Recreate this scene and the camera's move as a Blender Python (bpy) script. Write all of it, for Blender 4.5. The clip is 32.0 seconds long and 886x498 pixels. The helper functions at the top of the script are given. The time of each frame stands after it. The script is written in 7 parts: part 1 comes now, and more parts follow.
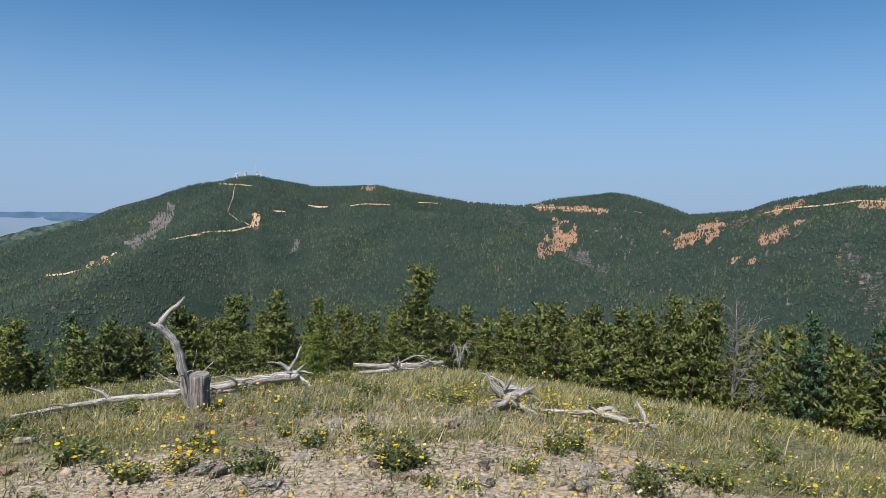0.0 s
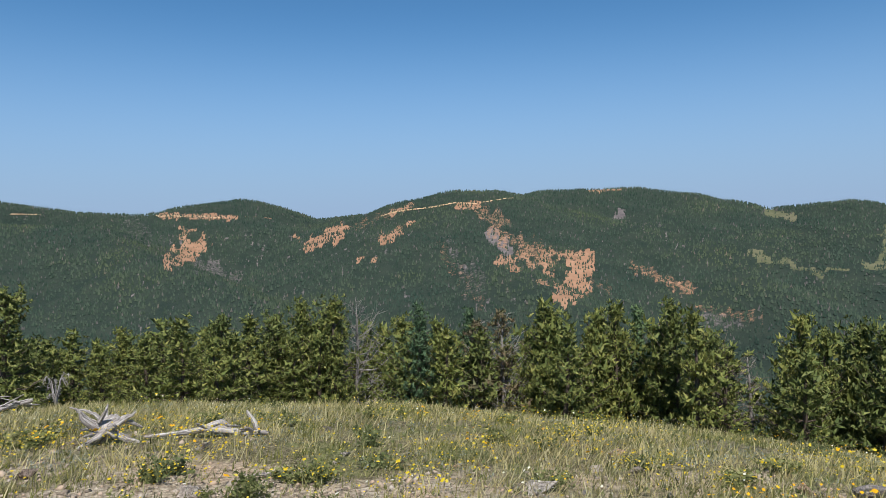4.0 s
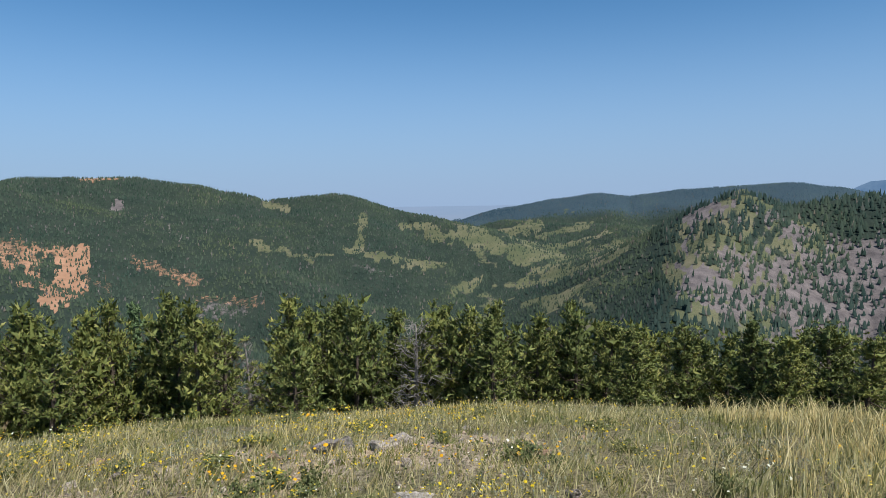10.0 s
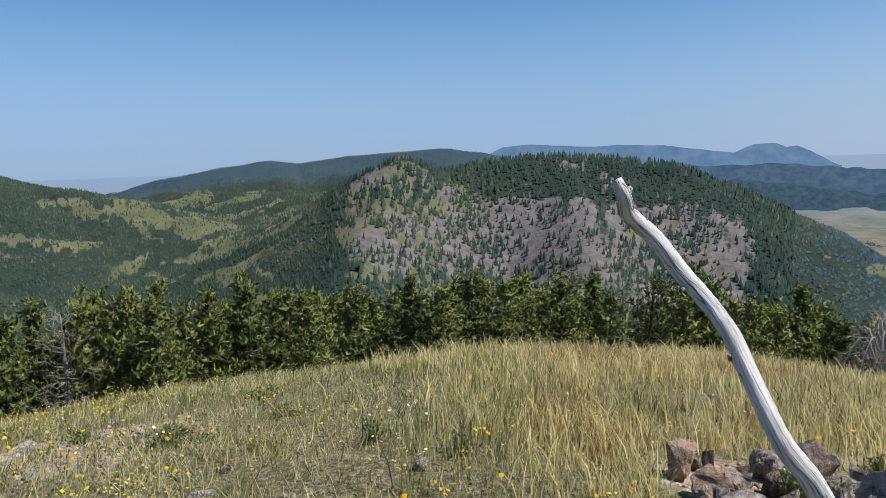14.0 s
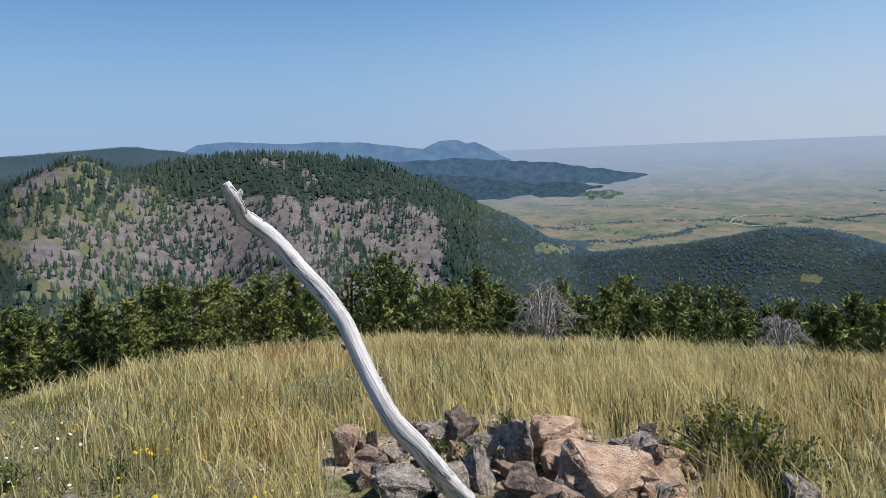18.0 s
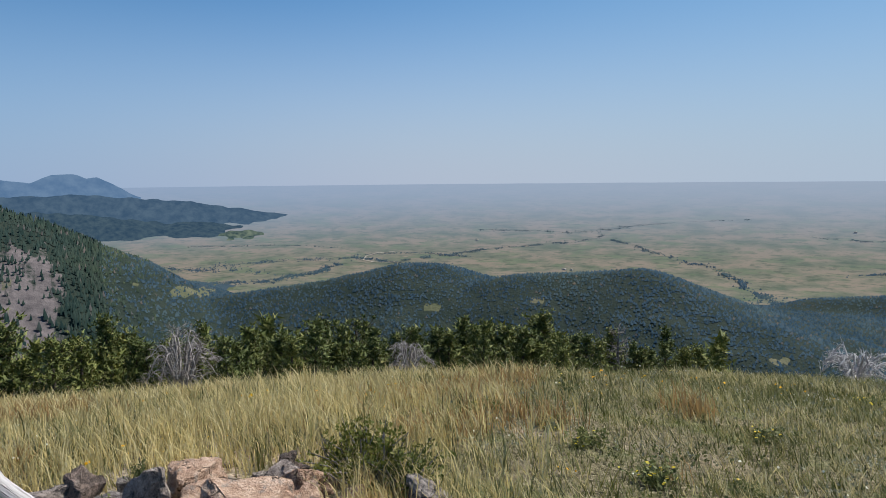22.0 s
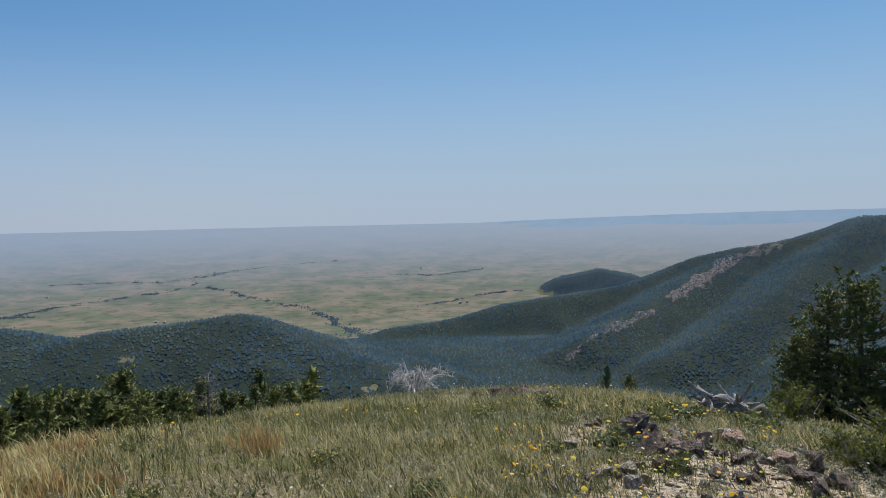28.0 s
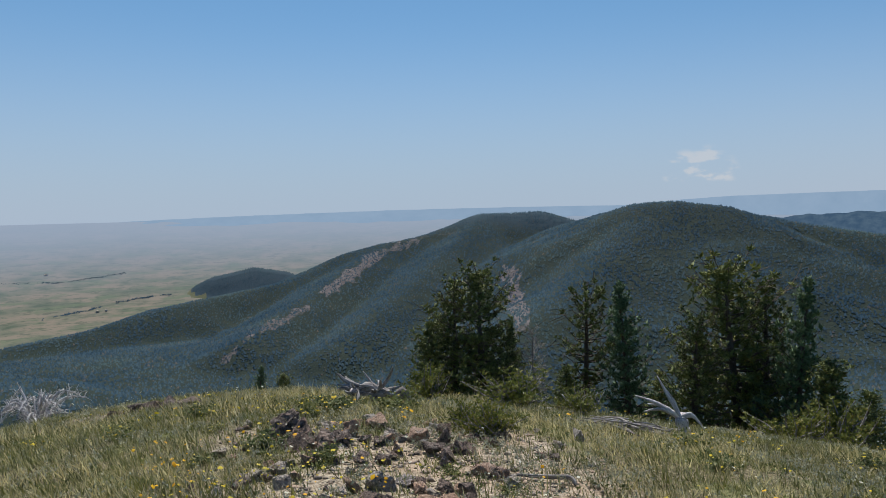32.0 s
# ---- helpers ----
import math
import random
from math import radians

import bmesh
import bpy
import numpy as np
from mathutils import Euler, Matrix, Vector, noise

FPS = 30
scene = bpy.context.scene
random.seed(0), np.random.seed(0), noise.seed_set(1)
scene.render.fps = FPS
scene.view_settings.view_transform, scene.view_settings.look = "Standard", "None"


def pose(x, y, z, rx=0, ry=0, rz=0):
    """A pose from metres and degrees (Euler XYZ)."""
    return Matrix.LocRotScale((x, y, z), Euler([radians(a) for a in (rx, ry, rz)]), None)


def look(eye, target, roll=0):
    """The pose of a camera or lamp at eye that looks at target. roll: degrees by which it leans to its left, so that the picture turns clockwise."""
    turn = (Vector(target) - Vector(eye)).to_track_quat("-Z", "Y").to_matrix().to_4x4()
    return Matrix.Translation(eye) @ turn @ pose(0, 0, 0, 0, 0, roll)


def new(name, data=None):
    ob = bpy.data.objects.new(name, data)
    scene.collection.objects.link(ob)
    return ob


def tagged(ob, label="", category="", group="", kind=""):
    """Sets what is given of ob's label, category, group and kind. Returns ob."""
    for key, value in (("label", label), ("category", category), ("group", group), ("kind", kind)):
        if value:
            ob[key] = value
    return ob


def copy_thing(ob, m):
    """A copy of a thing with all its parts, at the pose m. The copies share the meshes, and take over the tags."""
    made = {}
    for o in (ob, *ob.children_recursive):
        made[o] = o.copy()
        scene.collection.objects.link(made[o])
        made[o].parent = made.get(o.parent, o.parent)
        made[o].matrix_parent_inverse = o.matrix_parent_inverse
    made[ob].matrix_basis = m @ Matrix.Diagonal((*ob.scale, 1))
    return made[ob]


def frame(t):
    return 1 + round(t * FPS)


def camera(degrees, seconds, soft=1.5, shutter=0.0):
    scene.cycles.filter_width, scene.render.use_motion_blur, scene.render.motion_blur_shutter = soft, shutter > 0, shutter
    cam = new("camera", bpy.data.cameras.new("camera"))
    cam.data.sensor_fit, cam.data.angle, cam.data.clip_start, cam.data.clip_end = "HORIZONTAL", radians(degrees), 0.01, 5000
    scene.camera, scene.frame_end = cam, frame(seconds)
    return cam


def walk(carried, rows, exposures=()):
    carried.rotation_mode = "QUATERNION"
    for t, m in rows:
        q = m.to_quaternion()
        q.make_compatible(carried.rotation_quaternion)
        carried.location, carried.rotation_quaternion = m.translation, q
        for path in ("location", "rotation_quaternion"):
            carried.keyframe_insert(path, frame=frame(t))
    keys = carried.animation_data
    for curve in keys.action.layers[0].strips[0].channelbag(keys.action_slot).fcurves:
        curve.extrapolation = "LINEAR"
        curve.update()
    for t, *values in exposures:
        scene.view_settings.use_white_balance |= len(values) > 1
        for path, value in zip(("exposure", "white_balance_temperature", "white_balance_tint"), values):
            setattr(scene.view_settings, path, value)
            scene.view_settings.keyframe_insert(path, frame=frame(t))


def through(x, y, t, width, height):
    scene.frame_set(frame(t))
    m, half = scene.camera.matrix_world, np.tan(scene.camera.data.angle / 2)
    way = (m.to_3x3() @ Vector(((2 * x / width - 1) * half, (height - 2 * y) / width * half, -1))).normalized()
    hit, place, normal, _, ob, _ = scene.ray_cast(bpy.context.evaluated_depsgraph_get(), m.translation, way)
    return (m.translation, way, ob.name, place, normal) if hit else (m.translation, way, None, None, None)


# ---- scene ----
# ---- camera: one slow turn on the spot, held at arm's length ----
cam = camera(65.6, 32.0, soft=0.65)
PATH = [
    (0, (0.021, 0.469, 1.588), (-0.436, 10.444, 1.040), 0.62),
    (0.5, (0.060, 0.463, 1.589), (0.550, 10.439, 1.091), 0.42),
    (1, (0.100, 0.451, 1.590), (1.467, 10.347, 1.150), 0.34),
    (1.5, (0.116, 0.438, 1.599), (2.104, 10.230, 1.205), 0.16),
    (2, (0.139, 0.439, 1.593), (2.702, 10.097, 1.219), 0.13),
    (2.5, (0.180, 0.442, 1.587), (3.409, 9.898, 1.186), -0.06),
    (4.5, (0.336, 0.440, 1.605), (5.488, 8.995, 1.085), -1.33),
    (5, (0.341, 0.408, 1.610), (6.160, 8.520, 1.042), -1.44),
    (5.5, (0.343, 0.390, 1.614), (6.649, 8.131, 1.043), -1.33),
    (6, (0.345, 0.359, 1.619), (7.041, 7.764, 1.039), -1.19),
    (6.5, (0.353, 0.333, 1.620), (7.307, 7.492, 1.004), -1.37),
    (7, (0.357, 0.318, 1.626), (7.726, 7.046, 0.965), -1.67),
    (7.5, (0.347, 0.298, 1.634), (8.078, 6.603, 0.956), -1.66),
    (8, (0.353, 0.269, 1.644), (8.478, 6.058, 0.959), -1.47),
    (8.5, (0.352, 0.244, 1.649), (8.710, 5.694, 0.984), -1.23),
    (9, (0.346, 0.225, 1.648), (8.988, 5.218, 1.021), -1.09),
    (9.5, (0.346, 0.190, 1.644), (9.261, 4.676, 1.017), -0.89),
    (10, (0.370, 0.161, 1.645), (9.557, 4.045, 0.932), -0.74),
    (10.5, (0.385, 0.146, 1.641), (9.744, 3.572, 0.814), -0.67),
    (11, (0.409, 0.137, 1.643), (9.825, 3.363, 0.683), -0.79),
    (11.5, (0.431, 0.114, 1.630), (10.011, 2.784, 0.588), -0.88),
    (12, (0.453, 0.093, 1.631), (10.172, 2.184, 0.552), -1.06),
    (12.5, (0.468, 0.069, 1.623), (10.272, 1.705, 0.524), -1.27),
    (13, (0.482, 0.046, 1.615), (10.352, 1.203, 0.496), -1.36),
    (13.5, (0.498, 0.002, 1.607), (10.417, 0.508, 0.439), -1.50),
    (14, (0.499, -0.055, 1.608), (10.396, -0.702, 0.331), -1.82),
    (14.5, (0.502, -0.103, 1.609), (10.298, -1.621, 0.293), -2.28),
    (16.5, (0.458, -0.206, 1.611), (9.817, -3.461, 0.262), -1.97),
    (17, (0.429, -0.253, 1.614), (9.593, -4.002, 0.215), -1.96),
    (17.5, (0.402, -0.300, 1.616), (9.340, -4.550, 0.185), -2.20),
    (18, (0.382, -0.338, 1.617), (9.115, -4.983, 0.147), -2.43),
    (18.5, (0.369, -0.359, 1.616), (8.969, -5.240, 0.132), -2.45),
    (19, (0.350, -0.377, 1.615), (8.590, -5.837, 0.101), -1.98),
    (19.5, (0.336, -0.370, 1.614), (8.213, -6.355, 0.153), -1.17),
    (20, (0.326, -0.344, 1.613), (7.824, -6.825, 0.284), -0.46),
    (20.5, (0.296, -0.329, 1.611), (6.921, -7.709, 0.325), -0.02),
    (21, (0.285, -0.299, 1.608), (6.421, -8.102, 0.394), -0.39),
    (21.5, (0.279, -0.278, 1.603), (6.066, -8.361, 0.519), -0.68),
    (22, (0.266, -0.280, 1.598), (5.604, -8.674, 0.570), -0.54),
    (22.5, (0.245, -0.303, 1.594), (5.011, -9.044, 0.659), -0.32),
    (23, (0.249, -0.320, 1.590), (5.055, -9.065, 0.935), -0.65),
    (23.5, (0.218, -0.344, 1.576), (5.111, -9.053, 1.106), -1.64),
    (24, (0.180, -0.353, 1.561), (5.156, -9.014, 1.094), -1.99),
    (24.5, (0.155, -0.350, 1.540), (5.061, -9.051, 1.059), -2.16),
    (25, (0.097, -0.376, 1.524), (3.612, -9.724, 1.010), -1.76),
    (25.5, (0.062, -0.396, 1.526), (2.355, -10.117, 1.041), -1.63),
    (27.5, (0.002, -0.409, 1.523), (0.424, -10.390, 1.061), -1.00),
    (28, (-0.030, -0.416, 1.529), (-0.112, -10.405, 1.070), -1.21),
    (28.5, (-0.063, -0.421, 1.526), (-0.759, -10.388, 1.103), -1.37),
    (29, (-0.095, -0.414, 1.531), (-1.516, -10.304, 1.141), -1.42),
    (29.5, (-0.090, -0.403, 1.539), (-2.235, -10.161, 1.105), -1.62),
    (30, (-0.077, -0.389, 1.545), (-2.461, -10.089, 1.077), -2.02),
    (30.5, (-0.077, -0.401, 1.542), (-3.004, -9.949, 1.031), -1.97),
    (31, (-0.076, -0.423, 1.541), (-3.367, -9.850, 1.006), -1.63),
    (31.5, (-0.089, -0.445, 1.539), (-3.846, -9.695, 0.976), -1.40),
    (32, (-0.119, -0.457, 1.533), (-4.917, -9.212, 0.945), -1.25),
]
EXPOSURES = [(0.0, 0.32), (14.0, 0.36), (20.0, 0.30), (23.0, 0.16), (26.0, 0.12), (32.0, 0.12)]
walk(cam, [(t, look(eye, target, roll)) for t, eye, target, roll in PATH], EXPOSURES)

# ---- light: a clear summer midday, sun high behind the first view ----
SUN_BEARING, SUN_HEIGHT = 203.0, 57.0
world = bpy.data.worlds.new("sky")
world.use_nodes = True
scene.world = world
wn = world.node_tree.nodes
sky = wn.new("ShaderNodeTexSky")
sky.sky_type = "NISHITA"
sky.sun_disc = False
sky.sun_elevation = radians(SUN_HEIGHT)
sky.sun_rotation = radians(SUN_BEARING)
sky.altitude = 2000
sky.air_density = 1.0
sky.dust_density = 0.5
sky.ozone_density = 3.0
SKY_TINT, STRENGTH = (0.63, 1.04, 1.20, 1), 0.08


def world_mix(fac, a, b, blend="MIX"):
    node = wn.new("ShaderNodeMix")
    node.data_type, node.blend_type = "RGBA", blend
    for v, n in ((fac, 0), (a, 6), (b, 7)):
        if hasattr(v, "is_linked"):
            world.node_tree.links.new(v, node.inputs[n])
        else:
            node.inputs[n].default_value = v
    return node.outputs[2]


def world_range(value, a, b, c, d):
    node = wn.new("ShaderNodeMapRange")
    node.interpolation_type = "SMOOTHSTEP"
    for n, v in enumerate((a, b, c, d)):
        node.inputs[n + 1].default_value = v
    world.node_tree.links.new(value, node.inputs[0])
    return node.outputs[0]


def toward(bearing, height):
    """How nearly the sky's direction points at a bearing and height: a dot product."""
    node = wn.new("ShaderNodeVectorMath")
    node.operation = "DOT_PRODUCT"
    b, h = radians(bearing), radians(height)
    node.inputs[1].default_value = (math.sin(b) * math.cos(h), math.cos(b) * math.cos(h), math.sin(h))
    world.node_tree.links.new(coords.outputs["Generated"], node.inputs[0])
    return node.outputs["Value"]


coords = wn.new("ShaderNodeTexCoord")
split = wn.new("ShaderNodeSeparateXYZ")
world.node_tree.links.new(coords.outputs["Generated"], split.inputs[0])
# Summer haze: paler over the horizon, whitest under the sun.
haze = world_mix(world_range(toward(SUN_BEARING, 0), -0.2, 1.0, 0, 1), (3.15, 4.35, 6.5, 1), (5.5, 5.85, 6.85, 1))
col = world_mix(1.0, sky.outputs["Color"], SKY_TINT, "MULTIPLY")
col = world_mix(world_range(split.outputs["Z"], -0.02, 0.30, 0.96, 0.0), col, haze)
# On the sun's side the haze reaches higher.
lift = wn.new("ShaderNodeMath")
lift.operation = "MULTIPLY"
world.node_tree.links.new(world_range(toward(SUN_BEARING, 20), 0.35, 1.0, 0, 1), lift.inputs[0])
world.node_tree.links.new(world_range(split.outputs["Z"], 0.0, 0.75, 0.40, 0.25), lift.inputs[1])
col = world_mix(lift.outputs[0], col, (3.0, 4.95, 6.9, 1))
# One small summer cloud low in the south-west.
puff = wn.new("ShaderNodeTexNoise")
puff.inputs["Scale"].default_value, puff.inputs["Detail"].default_value = 26, 6
stretch = wn.new("ShaderNodeVectorMath")
stretch.operation = "MULTIPLY"
stretch.inputs[1].default_value = (1, 1, 2.2)
world.node_tree.links.new(coords.outputs["Generated"], stretch.inputs[0])
world.node_tree.links.new(stretch.outputs["Vector"], puff.inputs["Vector"])
masks = []
for bearing, height, wide in ((228.3, 2.35, 2.2), (229.9, 2.2, 2.7)):
    masks.append(world_range(toward(bearing, height), math.cos(radians(wide)), math.cos(radians(wide * 0.25)), 0, 1))
whole = wn.new("ShaderNodeMath")
whole.operation = "MAXIMUM"
world.node_tree.links.new(masks[0], whole.inputs[0])
world.node_tree.links.new(masks[1], whole.inputs[1])
flat = world_range(split.outputs["Z"], 0.024, 0.034, 0, 1)
veil = wn.new("ShaderNodeMath")
veil.operation = "MULTIPLY"
world.node_tree.links.new(whole.outputs[0], veil.inputs[0])
world.node_tree.links.new(flat, veil.inputs[1])
shape = wn.new("ShaderNodeMath")
shape.operation = "MULTIPLY"
world.node_tree.links.new(veil.outputs[0], shape.inputs[0])
world.node_tree.links.new(world_range(puff.outputs["Fac"], 0.40, 0.62, 0, 1), shape.inputs[1])
col = world_mix(world_range(shape.outputs[0], 0.08, 0.7, 0, 0.5), col, (7.4, 7.3, 7.4, 1))
world.node_tree.links.new(col, wn["Background"].inputs["Color"])
wn["Background"].inputs["Strength"].default_value = STRENGTH
sun_data = bpy.data.lights.new("sun", "SUN")
sun_data.energy, sun_data.angle, sun_data.color = 5.0, radians(0.6), (1.0, 0.95, 0.88)
sun = new("sun", sun_data)
sb, sh = radians(SUN_BEARING), radians(SUN_HEIGHT)
sun.matrix_world = look((0, 0, 0), (-math.sin(sb) * math.cos(sh), -math.cos(sb) * math.cos(sh), -math.sin(sh)))

# ---- the lie of the land: bearings in degrees clockwise from +y, seen from the summit ----
EYE = 1.6


def lattice(ix, iy, seed):
    h = (ix.astype(np.int64) * 374761393 + iy.astype(np.int64) * 668265263 + seed * 974634777) & 0x7FFFFFFF
    h = ((h ^ (h >> 13)) * 1274126177) & 0x7FFFFFFF
    return ((h ^ (h >> 16)) & 0xFFFF) / 65535.0


def value_noise(x, y, seed=0):
    ix, iy = np.floor(x), np.floor(y)
    fx, fy = x - ix, y - iy
    fx, fy = fx * fx * (3 - 2 * fx), fy * fy * (3 - 2 * fy)
    a, b = lattice(ix, iy, seed), lattice(ix + 1, iy, seed)
    c, d = lattice(ix, iy + 1, seed), lattice(ix + 1, iy + 1, seed)
    return (a + (b - a) * fx) * (1 - fy) + (c + (d - c) * fx) * fy


def fbm(x, y, size, octaves=4, seed=0):
    """Smooth noise in -1 to 1 with features of about the given size in metres."""
    total, weight, amp = 0.0, 0.0, 1.0
    for n in range(octaves):
        total = total + amp * value_noise(x / size * 2**n + 17.3 * n, y / size * 2**n - 9.1 * n, seed + n)
        weight += amp
        amp *= 0.5
    return 2 * total / weight - 1


def smooth(a, b, x):
    k = np.clip((x - a) / (b - a), 0, 1)
    return k * k * (3 - 2 * k)


def spot(bearing, angle, far):
    """The place at a bearing, an angle over the horizon and a distance."""
    b = radians(bearing)
    return far * math.sin(b), far * math.cos(b), EYE + far * math.tan(radians(angle))


# How far the meadow's brow lies below the horizon, by bearing.
BROW_AT = (0, 15, 30, 45, 60, 80, 95, 110, 130, 150, 165, 190, 205, 225, 242, 290, 324, 340, 360)
BROW = (13.24, 14.48, 15.73, 16.57, 16.82, 16.24, 15.48, 15.53, 16.25, 16.07, 15.48, 14.06, 15.31, 17.10, 17.70, 15.50, 13.70, 13.00, 13.24)


def brow(bearing):
    return sum(np.interp((bearing + k) % 360, BROW_AT, BROW) for k in (-3, 0, 3)) / 3


# Crests: bearing, angle over the horizon, distance.
TOWER_RANGE = ((318.3, -6.30, 2300), (324.3, -4.60, 2350), (331.3, -1.20, 2450), (335.5, 0.62, 2480), (339.0, 2.12, 2500), (342.0, 2.72, 2500), (346.9, 1.95, 2450),
               (351.5, 2.11, 2400), (359.6, 0.81, 2350), (364.1, 0.57, 2300), (367.3, 1.21, 2350), (371.2, 1.67, 2400), (374.7, 0.22, 2350),
               (377.4, 0.02, 2300), (381.6, 0.39, 2200), (385.1, 1.40, 2150), (388.7, 2.12, 2100), (391.6, 2.08, 2120), (393.7, 1.58, 2200),
               (396.1, 1.99, 2300), (403.0, 2.07, 2300), (406.8, 1.53, 2250), (409.5, 0.94, 2250), (412.5, 0.17, 2250), (418.2, 0.68, 2200),
               (421.0, -0.31, 2150), (424.8, -1.10, 2100), (428.0, -1.84, 2000), (431.0, -3.07, 1900))
SPURS = (((352.0, 0.15, 2250), (360.4, -0.25, 1950), (364.1, -2.59, 1650), (369.7, -5.28, 1350), (374.2, -7.78, 1150)),
         ((393.6, 1.38, 2150), (403.0, -0.94, 1900), (409.8, -3.86, 1700), (414.4, -6.24, 1500), (420.0, -8.62, 1300)),
         ((388.1, 1.66, 2080), (390.7, -3.03, 1550), (399.9, -7.99, 1150)),
         ((341.3, 2.30, 2480), (337.3, -1.30, 1950), (330.3, -5.30, 1500), (322.3, -8.30, 1300)))
CLIFF_RANGE = ((84.9, -3.12, 1670), (87.0, -1.56, 1550), (90.5, 0.22, 1490), (93.5, -0.89, 1490), (97.5, -0.06, 1550), (101.4, 0.16, 1550),
               (107.4, -0.12, 1550), (111.9, -0.88, 1550), (115.3, -2.33, 1550), (119.2, -4.94, 1550), (122.5, -6.54, 1550), (125.8, -8.35, 1490),
               (129.8, -10.95, 1380))
CLIFF_SPURS = (((90.5, 0.10, 1480), (88.4, -4.01, 1240), (85.9, -9.02, 980)), ((103.9, -0.13, 1540), (105.9, -5.92, 1210), (106.9, -10.92, 980)))
VALE_RIDGE = ((72.6, -1.67, 2530), (75.8, -2.06, 2420), (81.3, -2.04, 2200), (84.9, -2.72, 1930), (86.9, -3.21, 1650))
VALE_SPUR = ((76.0, -2.16, 2360), (76.5, -4.55, 1870), (78.9, -8.04, 1430))
BACK_RANGE = ((64.0, -2.70, 3100), (69.0, -1.53, 3100), (73.0, -0.57, 3050), (76.8, 0.05, 3000), (79.7, 0.44, 3000), (82.3, 0.17, 3000),
              (86.5, 0.64, 3000), (93.9, 1.02, 3000), (96.2, 0.68, 3000), (97.5, 0.04, 3000), (100.9, -1.45, 3000))
WOODED_RIDGE = ((118.8, -11.54, 1400), (125.3, -9.40, 1470), (130.5, -8.96, 1470), (136.2, -8.41, 1470), (140.8, -7.67, 1470), (144.3, -6.97, 1470),
                (146.7, -7.02, 1470), (150.0, -8.37, 1400), (154.3, -7.88, 1400), (159.0, -7.73, 1400), (163.5, -7.28, 1400),
                (166.6, -8.49, 1400), (170.2, -9.59, 1470), (173.6, -10.79, 1540))
ROCKY_RIDGE = ((171.6, -10.79, 1950), (173.5, -9.99, 1950), (176.4, -9.00, 2020), (181.1, -8.45, 2080), (185.9, -7.18, 2210), (190.6, -6.46, 2340),
               (193.2, -6.04, 2400), (197.3, -5.32, 2470), (201.5, -3.31, 2540), (203.9, -2.76, 2600), (207.5, -2.06, 2660),
               (212.1, -0.46, 2800), (216.7, -0.36, 2860), (219.7, -1.16, 2800), (224.5, -1.90, 2730))
ROCKY_SPURS = (((203.9, -2.81, 2590), (197.5, -6.92, 1950), (192.5, -9.95, 1620)), ((212.1, -0.71, 2770), (206.5, -5.91, 1950), (199.5, -10.91, 1500)))
DARK_DOME = ((218.5, -1.81, 2540), (219.9, -1.21, 2320), (222.6, -0.50, 2180), (224.8, 0.10, 2100), (227.4, 0.26, 2100), (230.3, -0.10, 2100),
             (233.5, -1.00, 2180), (237.5, -1.80, 2180), (241.4, -2.40, 2250), (251.6, -3.92, 2320), (269.8, -5.96, 2460), (300.1, -6.12, 2900), (318.3, -6.30, 3340))
DARK_SPUR = ((225.5, -0.00, 2090), (220.5, -5.91, 1520), (213.5, -10.91, 1160))
KNOLL = ((188.6, -5.87, 3480), (190.6, -4.86, 3480), (193.3, -4.34, 3480), (195.5, -4.73, 3480), (197.5, -5.72, 3480))
RIDGES = [(TOWER_RANGE, 0.34, 60)] + [(s, 0.40, 40) for s in SPURS]
RIDGES += [(CLIFF_RANGE, 0.55, 40), (VALE_RIDGE, 0.30, 40), (VALE_SPUR, 0.32, 40), (BACK_RANGE, 0.28, 60), (WOODED_RIDGE, 0.36, 40)]
RIDGES += [(s, 0.55, 30) for s in CLIFF_SPURS] + [(ROCKY_RIDGE, 0.45, 40), (DARK_DOME, 0.42, 50), (DARK_SPUR, 0.42, 40), (KNOLL, 0.55, 30)]
RIDGES += [(s, 0.45, 35) for s in ROCKY_SPURS]


def plain_height(r):
    return EYE - r * 0.18 * (1 - 0.95 * np.clip((r - 2500) / 2200, 0, 1))


def near_height(x, y):
    """The summit meadow: a low dome with small humps."""
    r, bearing = np.hypot(x, y), np.degrees(np.arctan2(x, y)) % 360
    a = np.tan(np.radians(brow(bearing))) ** 2 / (4 * EYE)
    k = np.minimum(r, 22.0)
    north = smooth(325, 345, (bearing + 180) % 360 + 180) * smooth(382, 365, (bearing + 180) % 360 + 180)
    past = np.maximum(r - 22, 0)
    z = -a * k * k - 0.5 * past + north * 0.3 * np.minimum(past, 70)
    bumps = 0.10 * fbm(x, y, 3.0, 3, 5) * smooth(2, 5, r) + 0.6 * fbm(x, y, 25, 2, 6) * smooth(16, 40, r)
    return z + bumps


